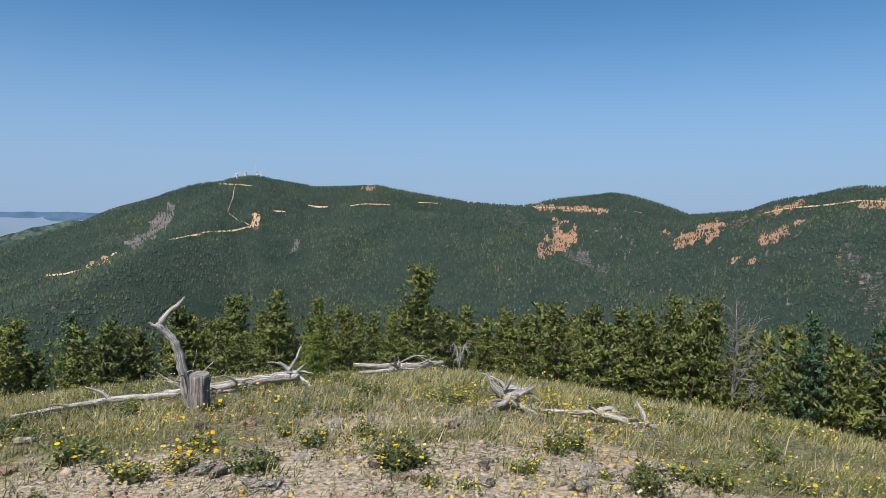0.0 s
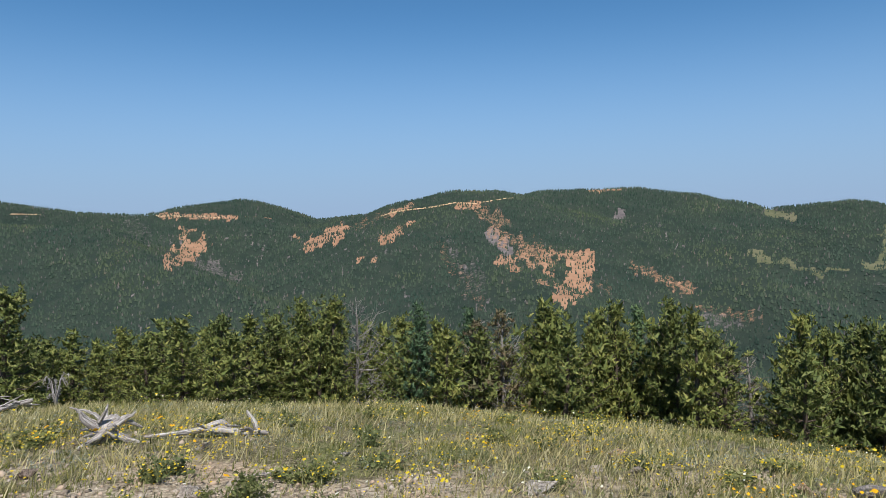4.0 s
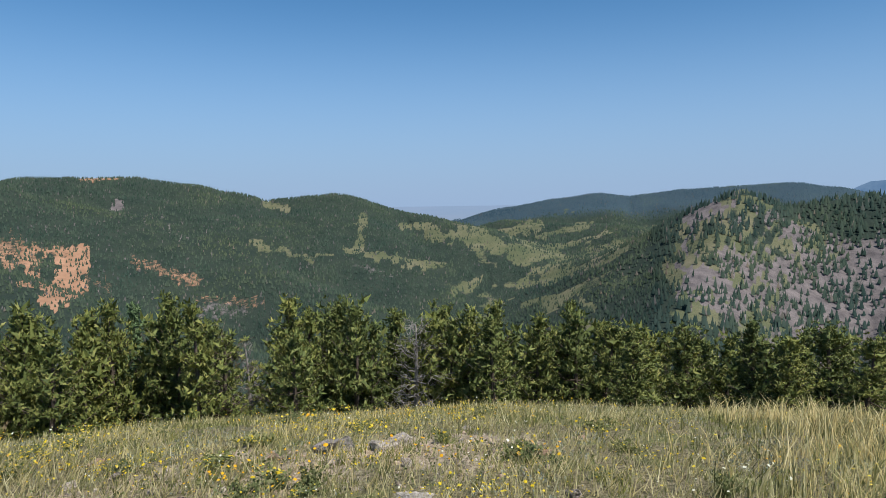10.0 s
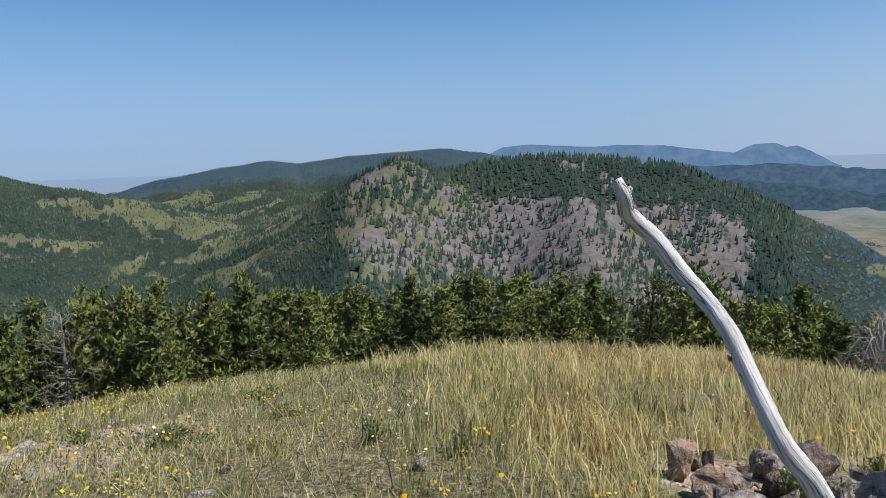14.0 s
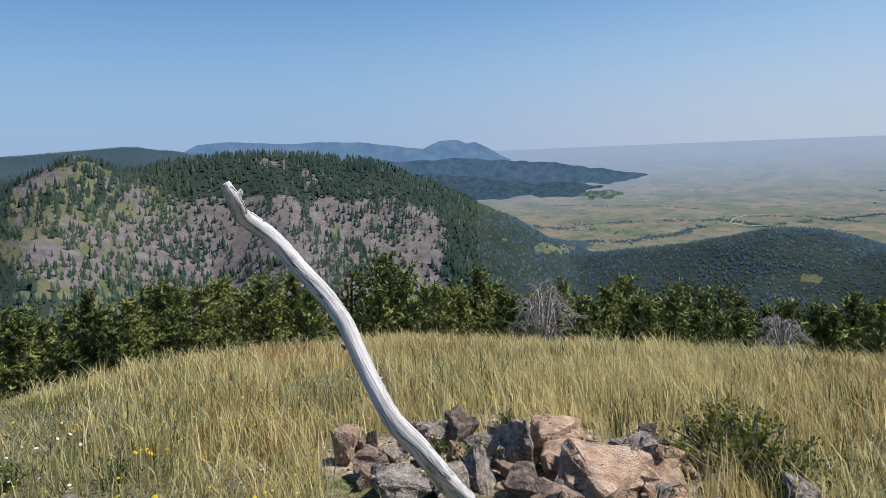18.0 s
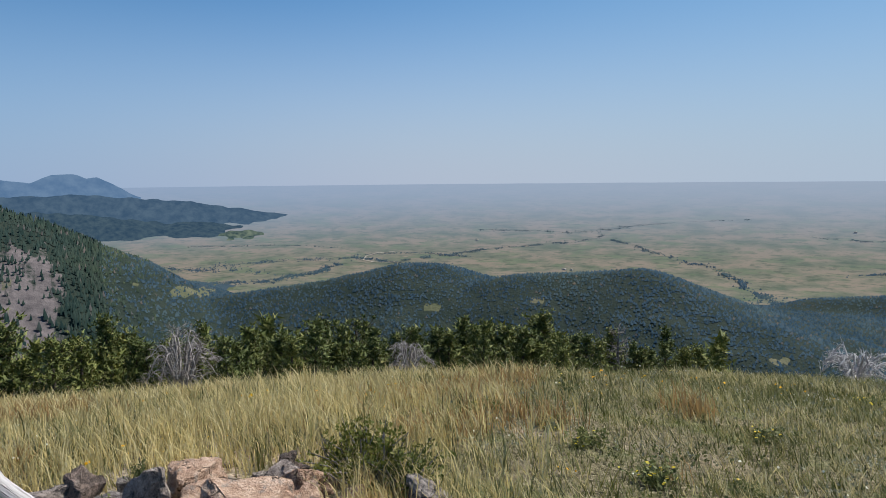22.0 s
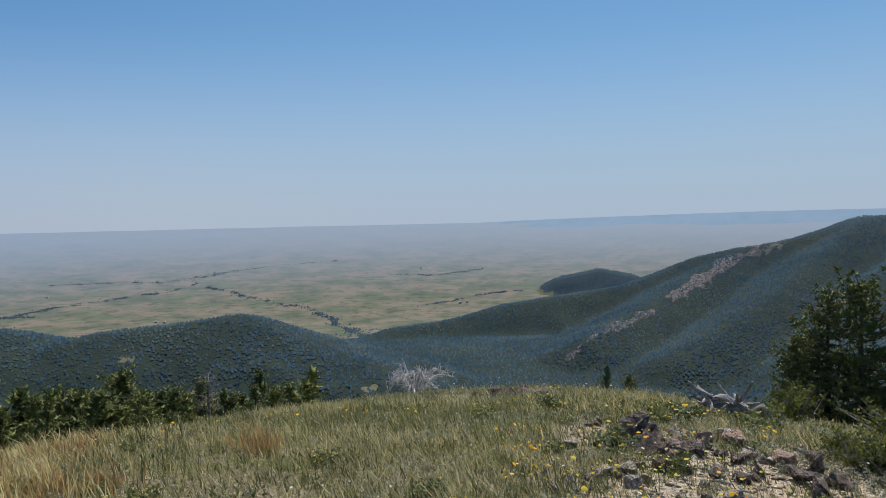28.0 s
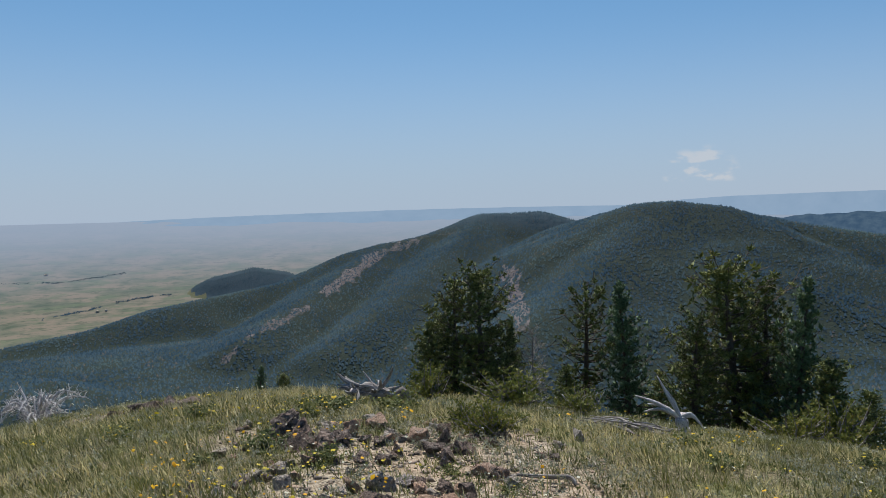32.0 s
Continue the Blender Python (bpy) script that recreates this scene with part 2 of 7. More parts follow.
def land_height(x, y):
    r, bearing = np.hypot(x, y), np.degrees(np.arctan2(x, y)) % 360
    to_plain = smooth(112, 130, bearing) * (1 - smooth(205, 225, bearing))
    floor = -300 - 40 * to_plain
    vale = floor + (plain_height(r) - floor) * smooth(1400, 2500, r)
    near = near_height(x, y)
    z = np.maximum(near, vale) + 12 * np.exp(-np.abs(near - vale) / 40)
    far = r > 150
    xf, yf = x[far], y[far]
    best = z[far].copy()
    wob = fbm(xf, yf, 420, 4, 11)
    gully = np.abs(fbm(xf, yf, 260, 3, 21))
    for crest, slope, round_off in RIDGES:
        pts = [spot(*c) for c in crest]
        top = np.full(len(xf), -1e9)
        off = np.full(len(xf), 1e9)
        for (x0, y0, z0), (x1, y1, z1) in zip(pts, pts[1:]):
            dx, dy = x1 - x0, y1 - y0
            t = np.clip(((xf - x0) * dx + (yf - y0) * dy) / (dx * dx + dy * dy), 0, 1)
            d = np.hypot(xf - x0 - t * dx, yf - y0 - t * dy)
            h = z0 - 5 + t * (z1 - z0) - slope * (np.sqrt(d * d + round_off**2) - round_off)
            off = np.where(h > top, d, off)
            top = np.maximum(top, h)
        rough = smooth(10, 350, off)
        top = top + rough * (26 * wob - 34 * gully)
        gap = np.abs(top - best)
        best = np.maximum(top, best) + 3 * np.exp(-gap / 12)
    z[far] = best
    return z


def land_at(x, y):
    return float(land_height(np.array([float(x)]), np.array([float(y)]))[0])

# ---- open ground on the slopes: strokes by bearing and height angle from the summit, half width in degrees, strength ----
SOIL_FACES = ((5.86, -3.19, 7.89, -1.90, 0.52, 1), (6.27, -0.71, 7.50, -0.60, 0.23, 0.8), (6.51, -1.27, 6.78, -0.99, 0.23, 0.8), (5.33, 0.48, 10.55, 0.17, 0.19, 0.85),
    (10.55, 0.17, 14.50, 0.07, 0.09, 0.5), (16.14, -2.27, 18.80, -0.94, 0.38, 1), (18.42, -2.08, 19.29, -0.97, 0.28, 0.9), (15.30, -1.30, 15.91, -1.93, 0.23, 0.6),
    (23.21, 0.42, 24.88, 0.93, 0.23, 1), (20.32, -0.74, 23.33, 0.34, 0.33, 0.45), (22.33, -1.88, 23.83, -1.01, 0.42, 0.65), (24.20, -0.79, 25.00, -0.43, 0.23, 0.6),
    (20.41, -3.46, 20.80, -3.35, 0.23, 0.7), (21.44, -3.59, 21.75, -3.42, 0.28, 0.6))
SOIL_ROADSIDE = ((329.99, -4.33, 331.32, -3.94, 0.23, 0.9), (331.32, -3.86, 331.94, -3.48, 0.14, 0.7), (350.74, 1.81, 351.62, 1.87, 0.19, 0.9), (342.02, -0.65, 342.15, -1.41, 0.23, 0.8),
    (28.66, 0.85, 30.22, 0.86, 0.28, 0.8), (31.10, 0.02, 32.76, -0.81, 0.66, 0.5), (31.74, -1.15, 34.91, -3.09, 0.75, 0.5), (32.21, -3.71, 33.57, -4.46, 0.38, 0.7),
    (33.97, -3.53, 36.29, -3.61, 0.66, 0.55), (42.86, -4.33, 47.07, -6.16, 0.42, 0.5), (39.47, 1.89, 41.81, 1.85, 0.14, 0.9), (47.51, -7.68, 52.16, -8.05, 0.47, 0.45))
SOIL_SCAR = ((36.39, -3.13, 39.19, -3.66, 0.47, 0.6), (37.24, -6.54, 39.19, -3.91, 0.70, 1), (38.08, -6.94, 39.14, -6.01, 0.38, 0.8), (36.02, -5.00, 37.16, -6.07, 0.38, 0.65),
    (40.00, -5.47, 41.02, -6.31, 0.56, 0.45), (40.97, -4.19, 42.33, -7.03, 0.56, 0.32), (27.22, -2.40, 28.02, -4.72, 0.42, 0.42), (29.12, -5.20, 30.18, -7.56, 0.70, 0.42),
    (44.19, -3.74, 44.47, -3.86, 0.14, 0.9), (35.31, -5.44, 36.00, -5.80, 0.23, 0.6))
ROCK_NORTH = ((335.07, -1.22, 335.90, -0.04, 0.47, 0.7), (333.27, -2.65, 334.67, -1.56, 0.38, 0.65), (331.72, -2.42, 332.57, -2.08, 0.38, 0.4), (342.90, -2.68, 345.13, -3.14, 0.94, 0.35),
    (346.03, -0.14, 348.77, -1.28, 0.70, 0.3), (345.12, -3.45, 345.40, -2.69, 0.19, 0.6), (327.93, -7.09, 330.13, -7.41, 0.94, 0.4), (2.79, -0.20, 6.08, -2.86, 0.85, 0.42),
    (7.47, -3.30, 10.30, -4.46, 0.56, 0.5), (11.02, -0.78, 12.60, -2.13, 0.47, 0.4), (21.95, -2.12, 23.17, -4.19, 0.94, 0.36), (25.64, 0.06, 27.47, -0.81, 0.47, 0.36),
    (27.88, -2.33, 29.00, -4.70, 0.56, 0.46), (29.69, -4.85, 29.95, -6.22, 0.94, 0.45), (12.46, -5.53, 15.52, -6.29, 0.70, 0.3))
ROCK_EAST = ((31.54, -1.83, 32.69, -3.13, 0.52, 0.9), (41.24, -0.42, 41.91, -0.15, 0.28, 0.95), (40.85, 0.98, 46.67, -1.48, 0.66, 0.32), (47.50, -8.28, 50.30, -8.61, 0.56, 0.5),
    (59.75, -5.28, 62.70, -6.20, 0.23, 0.5))
GRASS_EAST = ((52.69, -0.10, 54.27, -0.50, 0.33, 1), (51.75, -2.95, 52.66, -3.66, 0.42, 0.7), (54.04, -1.37, 55.03, -1.71, 0.28, 0.5), (53.57, -3.91, 56.25, -4.83, 0.42, 0.65),
    (56.70, -4.37, 57.89, -4.47, 0.19, 0.7), (60.48, -1.02, 60.18, -3.92, 0.42, 0.65), (58.89, -3.93, 60.48, -4.20, 0.23, 0.8), (63.72, -2.15, 66.32, -2.17, 0.38, 0.85),
    (65.93, -2.82, 71.95, -3.83, 0.56, 0.9), (68.63, -2.61, 71.94, -3.63, 0.38, 0.75), (61.03, -4.45, 63.73, -4.88, 0.33, 0.9), (63.93, -5.31, 66.93, -5.41, 0.42, 0.75),
    (67.91, -7.56, 70.16, -6.76, 0.38, 0.85), (70.15, -4.90, 71.61, -5.48, 0.38, 0.55))
GRASS_VALE = ((72.83, -2.87, 74.92, -2.29, 0.47, 1), (75.02, -3.17, 79.10, -2.13, 0.23, 0.9), (78.96, -3.62, 80.49, -2.77, 0.14, 0.8), (74.67, -6.16, 81.31, -3.73, 0.42, 0.62),
    (75.57, -6.92, 80.42, -4.97, 0.23, 0.62), (77.18, -1.09, 78.68, -0.85, 0.14, 0.6), (78.84, -7.18, 81.69, -6.79, 0.47, 0.5), (78.34, -8.18, 79.36, -8.84, 0.28, 0.75),
    (82.25, -3.62, 84.16, -2.36, 0.38, 0.5))
GRASS_CLIFF = ((89.10, -0.94, 90.50, 0.02, 0.38, 0.85), (90.50, 0.02, 92.09, -1.01, 0.38, 0.95), (86.97, -2.92, 87.99, -3.74, 0.75, 0.62), (90.70, -2.84, 93.45, -4.03, 0.66, 0.7),
    (85.51, -5.46, 86.91, -6.24, 0.75, 1), (86.49, -3.70, 88.82, -4.67, 0.56, 0.6), (91.11, -8.44, 95.27, -9.35, 0.75, 1), (83.63, -4.95, 85.53, -4.27, 0.47, 0.4))
ROCK_CLIFF = ((86.99, -1.56, 88.87, -0.86, 0.47, 0.75), (87.38, -6.52, 90.28, -7.87, 1.03, 0.9), (89.75, -5.15, 92.99, -5.64, 0.94, 0.68), (96.17, -6.03, 96.27, -8.80, 0.94, 0.72),
    (98.82, -3.40, 102.27, -3.88, 0.56, 0.68), (97.95, -4.75, 103.55, -5.63, 0.94, 0.72), (100.59, -6.47, 105.63, -6.50, 0.85, 0.6), (97.08, -9.33, 106.50, -9.51, 0.66, 0.78),
    (103.16, -7.34, 106.48, -8.64, 0.75, 0.62), (103.89, -0.80, 105.20, -1.00, 0.38, 0.85), (107.13, -1.97, 107.61, -2.58, 0.56, 0.62), (99.94, -2.11, 100.38, -2.42, 0.38, 0.5),
    (110.33, -6.27, 112.22, -7.53, 0.75, 0.68), (109.26, -8.94, 111.54, -9.24, 0.66, 0.52), (112.10, -3.76, 113.91, -4.64, 0.66, 0.42), (113.97, -6.15, 116.08, -7.34, 0.75, 0.52))
ROCK_FLANK = ((108.50, -8.12, 113.25, -8.37, 1.41, 0.55), (113.70, -9.20, 115.82, -9.47, 1.22, 0.6), (115.42, -5.73, 116.81, -6.23, 1.13, 0.5), (112.41, -4.04, 114.29, -4.16, 0.94, 0.45),
    (108.15, -4.83, 110.03, -4.99, 1.03, 0.4))
ROCK_SOUTH = ((199.14, -6.63, 203.17, -3.84, 0.42, 0.78), (203.17, -3.71, 206.61, -2.55, 0.33, 0.62), (206.61, -2.46, 210.15, -2.09, 0.14, 0.5), (192.89, -9.72, 197.22, -7.90, 0.38, 0.62),
    (190.45, -11.69, 192.49, -10.30, 0.23, 0.6), (214.33, -5.81, 215.03, -8.43, 0.75, 0.75), (214.94, -8.87, 215.08, -10.16, 0.42, 0.6), (224.93, -4.50, 225.33, -6.49, 0.42, 0.42),
    (186.60, -13.44, 189.48, -12.23, 0.28, 0.4))
GRASS_SOUTH = ((145.95, -10.94, 146.99, -10.75, 0.28, 1.2), (154.97, -10.27, 156.01, -10.24, 0.14, 1.1), (125.70, -8.66, 128.88, -8.75, 0.38, 0.9), (122.34, -7.87, 123.44, -8.05, 0.23, 0.7),
    (147.06, -14.99, 147.16, -15.00, 0.05, 0.1), (152.84, -10.05, 153.79, -10.14, 0.14, 0.6), (173.37, -13.89, 174.64, -13.89, 0.23, 1.2))

# Roads and cuts on the far hills: label, bends by bearing and distance, half width.
TRACKS = (
    ("orange road cut climbing the far range", ((335.67, 1807), (337.32, 1862), (339.00, 1928), (340.71, 1979), (341.80, 2003)), 4),
    ("orange track scar on the far range", ((341.93, 2003), (342.24, 2057), (342.24, 2098)), 9),
    ("zigzag track on the far range", ((340.08, 2098), (340.93, 2037), (341.80, 2003)), 2),
    ("power line clearing below the far summit", ((339.99, 2109), (340.38, 2236), (340.52, 2353)), 1.0),
    ("orange road cut on the far ridge", ((346.25, 2237), (347.85, 2222)), 4.5),
    ("orange road cut on the far ridge", ((349.68, 2191), (352.94, 2191)), 4),
    ("orange road cut on the far ridge", ((355.28, 2261), (357.15, 2273)), 2.5),
    ("orange road cut on the far ridge", ((343.57, 2139), (344.46, 2153)), 4),
    ("orange road cut below the summit", ((339.24, 2444), (340.30, 2383), (341.81, 2355)), 5),
    ("orange road scar on the far flank", ((327.26, 1830), (328.33, 1816), (329.80, 1823), (330.93, 1737), (331.78, 1888)), 6),
    ("orange road cut along the ridge", ((4.77, 2276), (6.68, 2217), (9.46, 2193)), 4),
    ("orange road cut along the ridge", ((22.31, 1995), (24.87, 1959), (27.21, 1939), (30.26, 1950)), 5),
    ("pale road cut high on the ridge", ((30.50, 1963), (33.32, 2030)), 3),
)

# ---- materials ----


class Nodes:
    """A node material, built line by line."""

    def __init__(self, name, roughness=0.8, specular=0.3):
        self.mat = bpy.data.materials.new(name)
        self.mat.use_nodes = True
        self.tree = self.mat.node_tree
        self.bsdf = self.tree.nodes["Principled BSDF"]
        self.bsdf.inputs["Roughness"].default_value = roughness
        self.bsdf.inputs["Specular IOR Level"].default_value = specular

    def add(self, kind, **values):
        node = self.tree.nodes.new(kind)
        for key, value in values.items():
            node.inputs[key].default_value = value
        return node

    def link(self, a, b):
        self.tree.links.new(a, b)

    def place(self):
        return self.add("ShaderNodeNewGeometry").outputs["Position"]

    def noise(self, scale, detail=4, rough=0.6, at=None, distort=0.0):
        node = self.add("ShaderNodeTexNoise", Scale=scale, Detail=detail, Roughness=rough, Distortion=distort)
        self.link(at or self.place(), node.inputs["Vector"])
        return node.outputs["Fac"]

    def ramp(self, fac, stops):
        node = self.tree.nodes.new("ShaderNodeValToRGB")
        el = node.color_ramp.elements
        while len(el) < len(stops):
            el.new(0.5)
        for e, (pos, col) in zip(el, stops):
            e.position, e.color = pos, (*col, 1) if len(col) == 3 else col
        self.link(fac, node.inputs["Fac"])
        return node.outputs["Color"]

    def step(self, fac, a, b):
        node = self.add("ShaderNodeMapRange")
        node.interpolation_type = "SMOOTHSTEP"
        node.inputs["From Min"].default_value, node.inputs["From Max"].default_value = a, b
        self.link(fac, node.inputs["Value"])
        return node.outputs["Result"]

    def math(self, op, a, b):
        node = self.tree.nodes.new("ShaderNodeMath")
        node.operation = op
        for n, v in enumerate((a, b)):
            if isinstance(v, (int, float)):
                node.inputs[n].default_value = v
            else:
                self.link(v, node.inputs[n])
        return node.outputs["Value"]

    def mix(self, fac, a, b, blend="MIX"):
        node = self.tree.nodes.new("ShaderNodeMix")
        node.data_type, node.blend_type = "RGBA", blend
        for v, n in ((fac, 0), (a, 6), (b, 7)):
            if isinstance(v, tuple):
                node.inputs[n].default_value = (*v, 1)
            elif isinstance(v, (int, float)):
                node.inputs[n].default_value = v
            else:
                self.link(v, node.inputs[n])
        return node.outputs[2]

    def bump(self, height, strength=0.5, distance=0.02):
        node = self.add("ShaderNodeBump", Strength=strength, Distance=distance)
        self.link(height, node.inputs["Height"])
        self.link(node.outputs["Normal"], self.bsdf.inputs["Normal"])

    def colour(self, col):
        self.link(col, self.bsdf.inputs["Base Color"])
        return self.mat

    def attribute(self, name, channel):
        node = self.tree.nodes.new("ShaderNodeAttribute")
        node.attribute_name = name
        split = self.tree.nodes.new("ShaderNodeSeparateColor")
        self.link(node.outputs["Color"], split.inputs["Color"])
        return split.outputs[channel]

    def island(self):
        return self.add("ShaderNodeNewGeometry").outputs["Random Per Island"]

    def each(self):
        return self.tree.nodes.new("ShaderNodeObjectInfo").outputs["Random"]


def land_material():
    n = Nodes("land_cover", 0.95, 0.1)
    wood = n.ramp(n.noise(0.02, 5), [(0.3, (0.018, 0.030, 0.025)), (0.7, (0.032, 0.044, 0.034))])
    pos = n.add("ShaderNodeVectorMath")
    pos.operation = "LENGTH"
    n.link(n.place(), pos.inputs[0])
    # From 2620 m outwards the forest floor turns blue, as painted haze.
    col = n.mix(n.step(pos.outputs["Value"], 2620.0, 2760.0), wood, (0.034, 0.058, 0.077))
    soil = n.ramp(n.noise(0.03, 6), [(0.3, (0.22, 0.122, 0.075)), (0.7, (0.36, 0.215, 0.14))])
    grass = n.ramp(n.noise(0.012, 6), [(0.3, (0.064, 0.080, 0.043)), (0.5, (0.100, 0.106, 0.060)), (0.7, (0.150, 0.138, 0.090))])
    rock = n.ramp(n.noise(0.05, 7), [(0.3, (0.075, 0.068, 0.070)), (0.7, (0.175, 0.153, 0.152))])
    edge = n.noise(0.09, 7, 0.7)
    for channel, c in ((1, grass), (2, rock), (0, soil)):
        w = n.step(n.math("ADD", n.attribute("cover", channel), n.math("MULTIPLY", n.math("SUBTRACT", edge, 0.5), 0.7)), 0.4, 0.6)
        col = n.mix(w, col, c)
    n.bump(n.noise(0.15, 6), 0.6, 3.0)
    return n.colour(col)


def summit_material():
    """Thin stony soil with dry litter and mats of low herbs."""
    n = Nodes("stony_meadow_soil", 0.95, 0.15)
    fine, grit = n.noise(7, 8, 0.75), n.noise(24, 6, 0.75)
    both = n.math("ADD", n.math("MULTIPLY", fine, 0.5), n.math("MULTIPLY", grit, 0.5))
    soil = n.ramp(both, [(0.36, (0.10, 0.075, 0.05)), (0.47, (0.30, 0.235, 0.16)), (0.55, (0.46, 0.38, 0.275)), (0.66, (0.66, 0.59, 0.48))])
    soil = n.mix(n.step(n.noise(0.9, 3), 0.5, 0.66), soil, (0.44, 0.30, 0.19), "MIX")
    soil = n.mix(0.55, soil, n.ramp(grit, [(0.40, (0.12, 0.095, 0.065)), (0.60, (0.62, 0.54, 0.42))]))
    # Dry litter; its darkest stop paints in the shadow gaps under the grass.
    straw = n.ramp(n.noise(26, 7, 0.8), [(0.38, (0.035, 0.03, 0.016)), (0.5, (0.15, 0.13, 0.072)), (0.62, (0.38, 0.33, 0.215))])
    herb = n.ramp(n.noise(20, 7, 0.8), [(0.38, (0.03, 0.04, 0.012)), (0.5, (0.13, 0.14, 0.05)), (0.62, (0.32, 0.31, 0.16))])
    mat = n.mix(n.step(n.noise(1.6, 5), 0.34, 0.54), herb, straw)
    stony = n.attribute("cover", 2)
    w = n.step(n.math("ADD", stony, n.math("MULTIPLY", n.math("SUBTRACT", n.noise(1.7, 7, 0.65), 0.5), 1.5)), 0.3, 0.6)
    col = n.mix(w, mat, soil)
    n.bump(both, 1.0, 0.05)
    return n.colour(col)


def leaf_material(name, dark, light, dry=None, through=0.0, gloss=0.2):
    n = Nodes(name, 0.65 if gloss else 1.0, gloss)
    r = n.island()
    col = n.ramp(r, [(0.0, dark), (0.6, light), (1.0, dry or light)])
    col = n.mix(0.35, col, n.ramp(n.noise(0.6, 3), [(0.3, dark), (0.7, light)]))
    each = n.ramp(n.each(), [(0.0, (0.75, 0.8, 0.8)), (1.0, (1.15, 1.1, 0.95))])
    col = n.mix(1.0, col, each, "MULTIPLY")
    n.colour(col)
    if through:
        thin = n.tree.nodes.new("ShaderNodeBsdfTranslucent")
        both = n.tree.nodes.new("ShaderNodeMixShader")
        both.inputs["Fac"].default_value = through
        n.link(col, thin.inputs["Color"])
        n.link(n.bsdf.outputs["BSDF"], both.inputs[1])
        n.link(thin.outputs["BSDF"], both.inputs[2])
        n.link(both.outputs["Shader"], n.tree.nodes["Material Output"].inputs["Surface"])
    return n.mat


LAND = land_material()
SUMMIT = summit_material()


def far_wood_material(name, dark, light, snag=0.97):
    """Forest seen from far: dull crowns in stands of differing tone, with grey dead trees among them."""
    n = Nodes(name, 1.0, 0.0)
    col = n.ramp(n.island(), [(0.0, dark), (0.75, light), (snag - 0.015, light), (snag, (0.085, 0.08, 0.077))])
    tone = n.ramp(n.noise(0.0045, 5, 0.6), [(0.34, (0.70, 0.80, 0.88)), (0.52, (1.0, 1.0, 1.0)), (0.68, (1.32, 1.2, 0.98))])
    return n.colour(n.mix(1.0, col, tone, "MULTIPLY"))


# Southern forest and creek trees: the added blue is haze put into the foliage.
SOUTH_WOODS = far_wood_material("south_haze_foliage", (0.022, 0.042, 0.060), (0.045, 0.075, 0.100), 0.98)
FAR_WOODS = far_wood_material("far_conifer_foliage", (0.024, 0.040, 0.031), (0.048, 0.068, 0.050), 0.96)
# Eastern trees: a darker copy of the conifer colour, with self-shade painted in.
SHADED_WOODS = far_wood_material("far_shaded_foliage", (0.016, 0.030, 0.027), (0.036, 0.054, 0.045), 0.97)
# Most distant trees: haze painted into the leaf colour as blue.
HAZE_WOODS = far_wood_material("haze_tinted_foliage", (0.034, 0.060, 0.080), (0.050, 0.080, 0.098), 0.985)
NEEDLES = leaf_material("pine_needles", (0.046, 0.068, 0.020), (0.155, 0.182, 0.054), (0.29, 0.28, 0.095), 0.12)
SAPLING_NEEDLES = leaf_material("young_pine_needles", (0.14, 0.19, 0.035), (0.30, 0.37, 0.08), (0.40, 0.40, 0.12), 0.4)


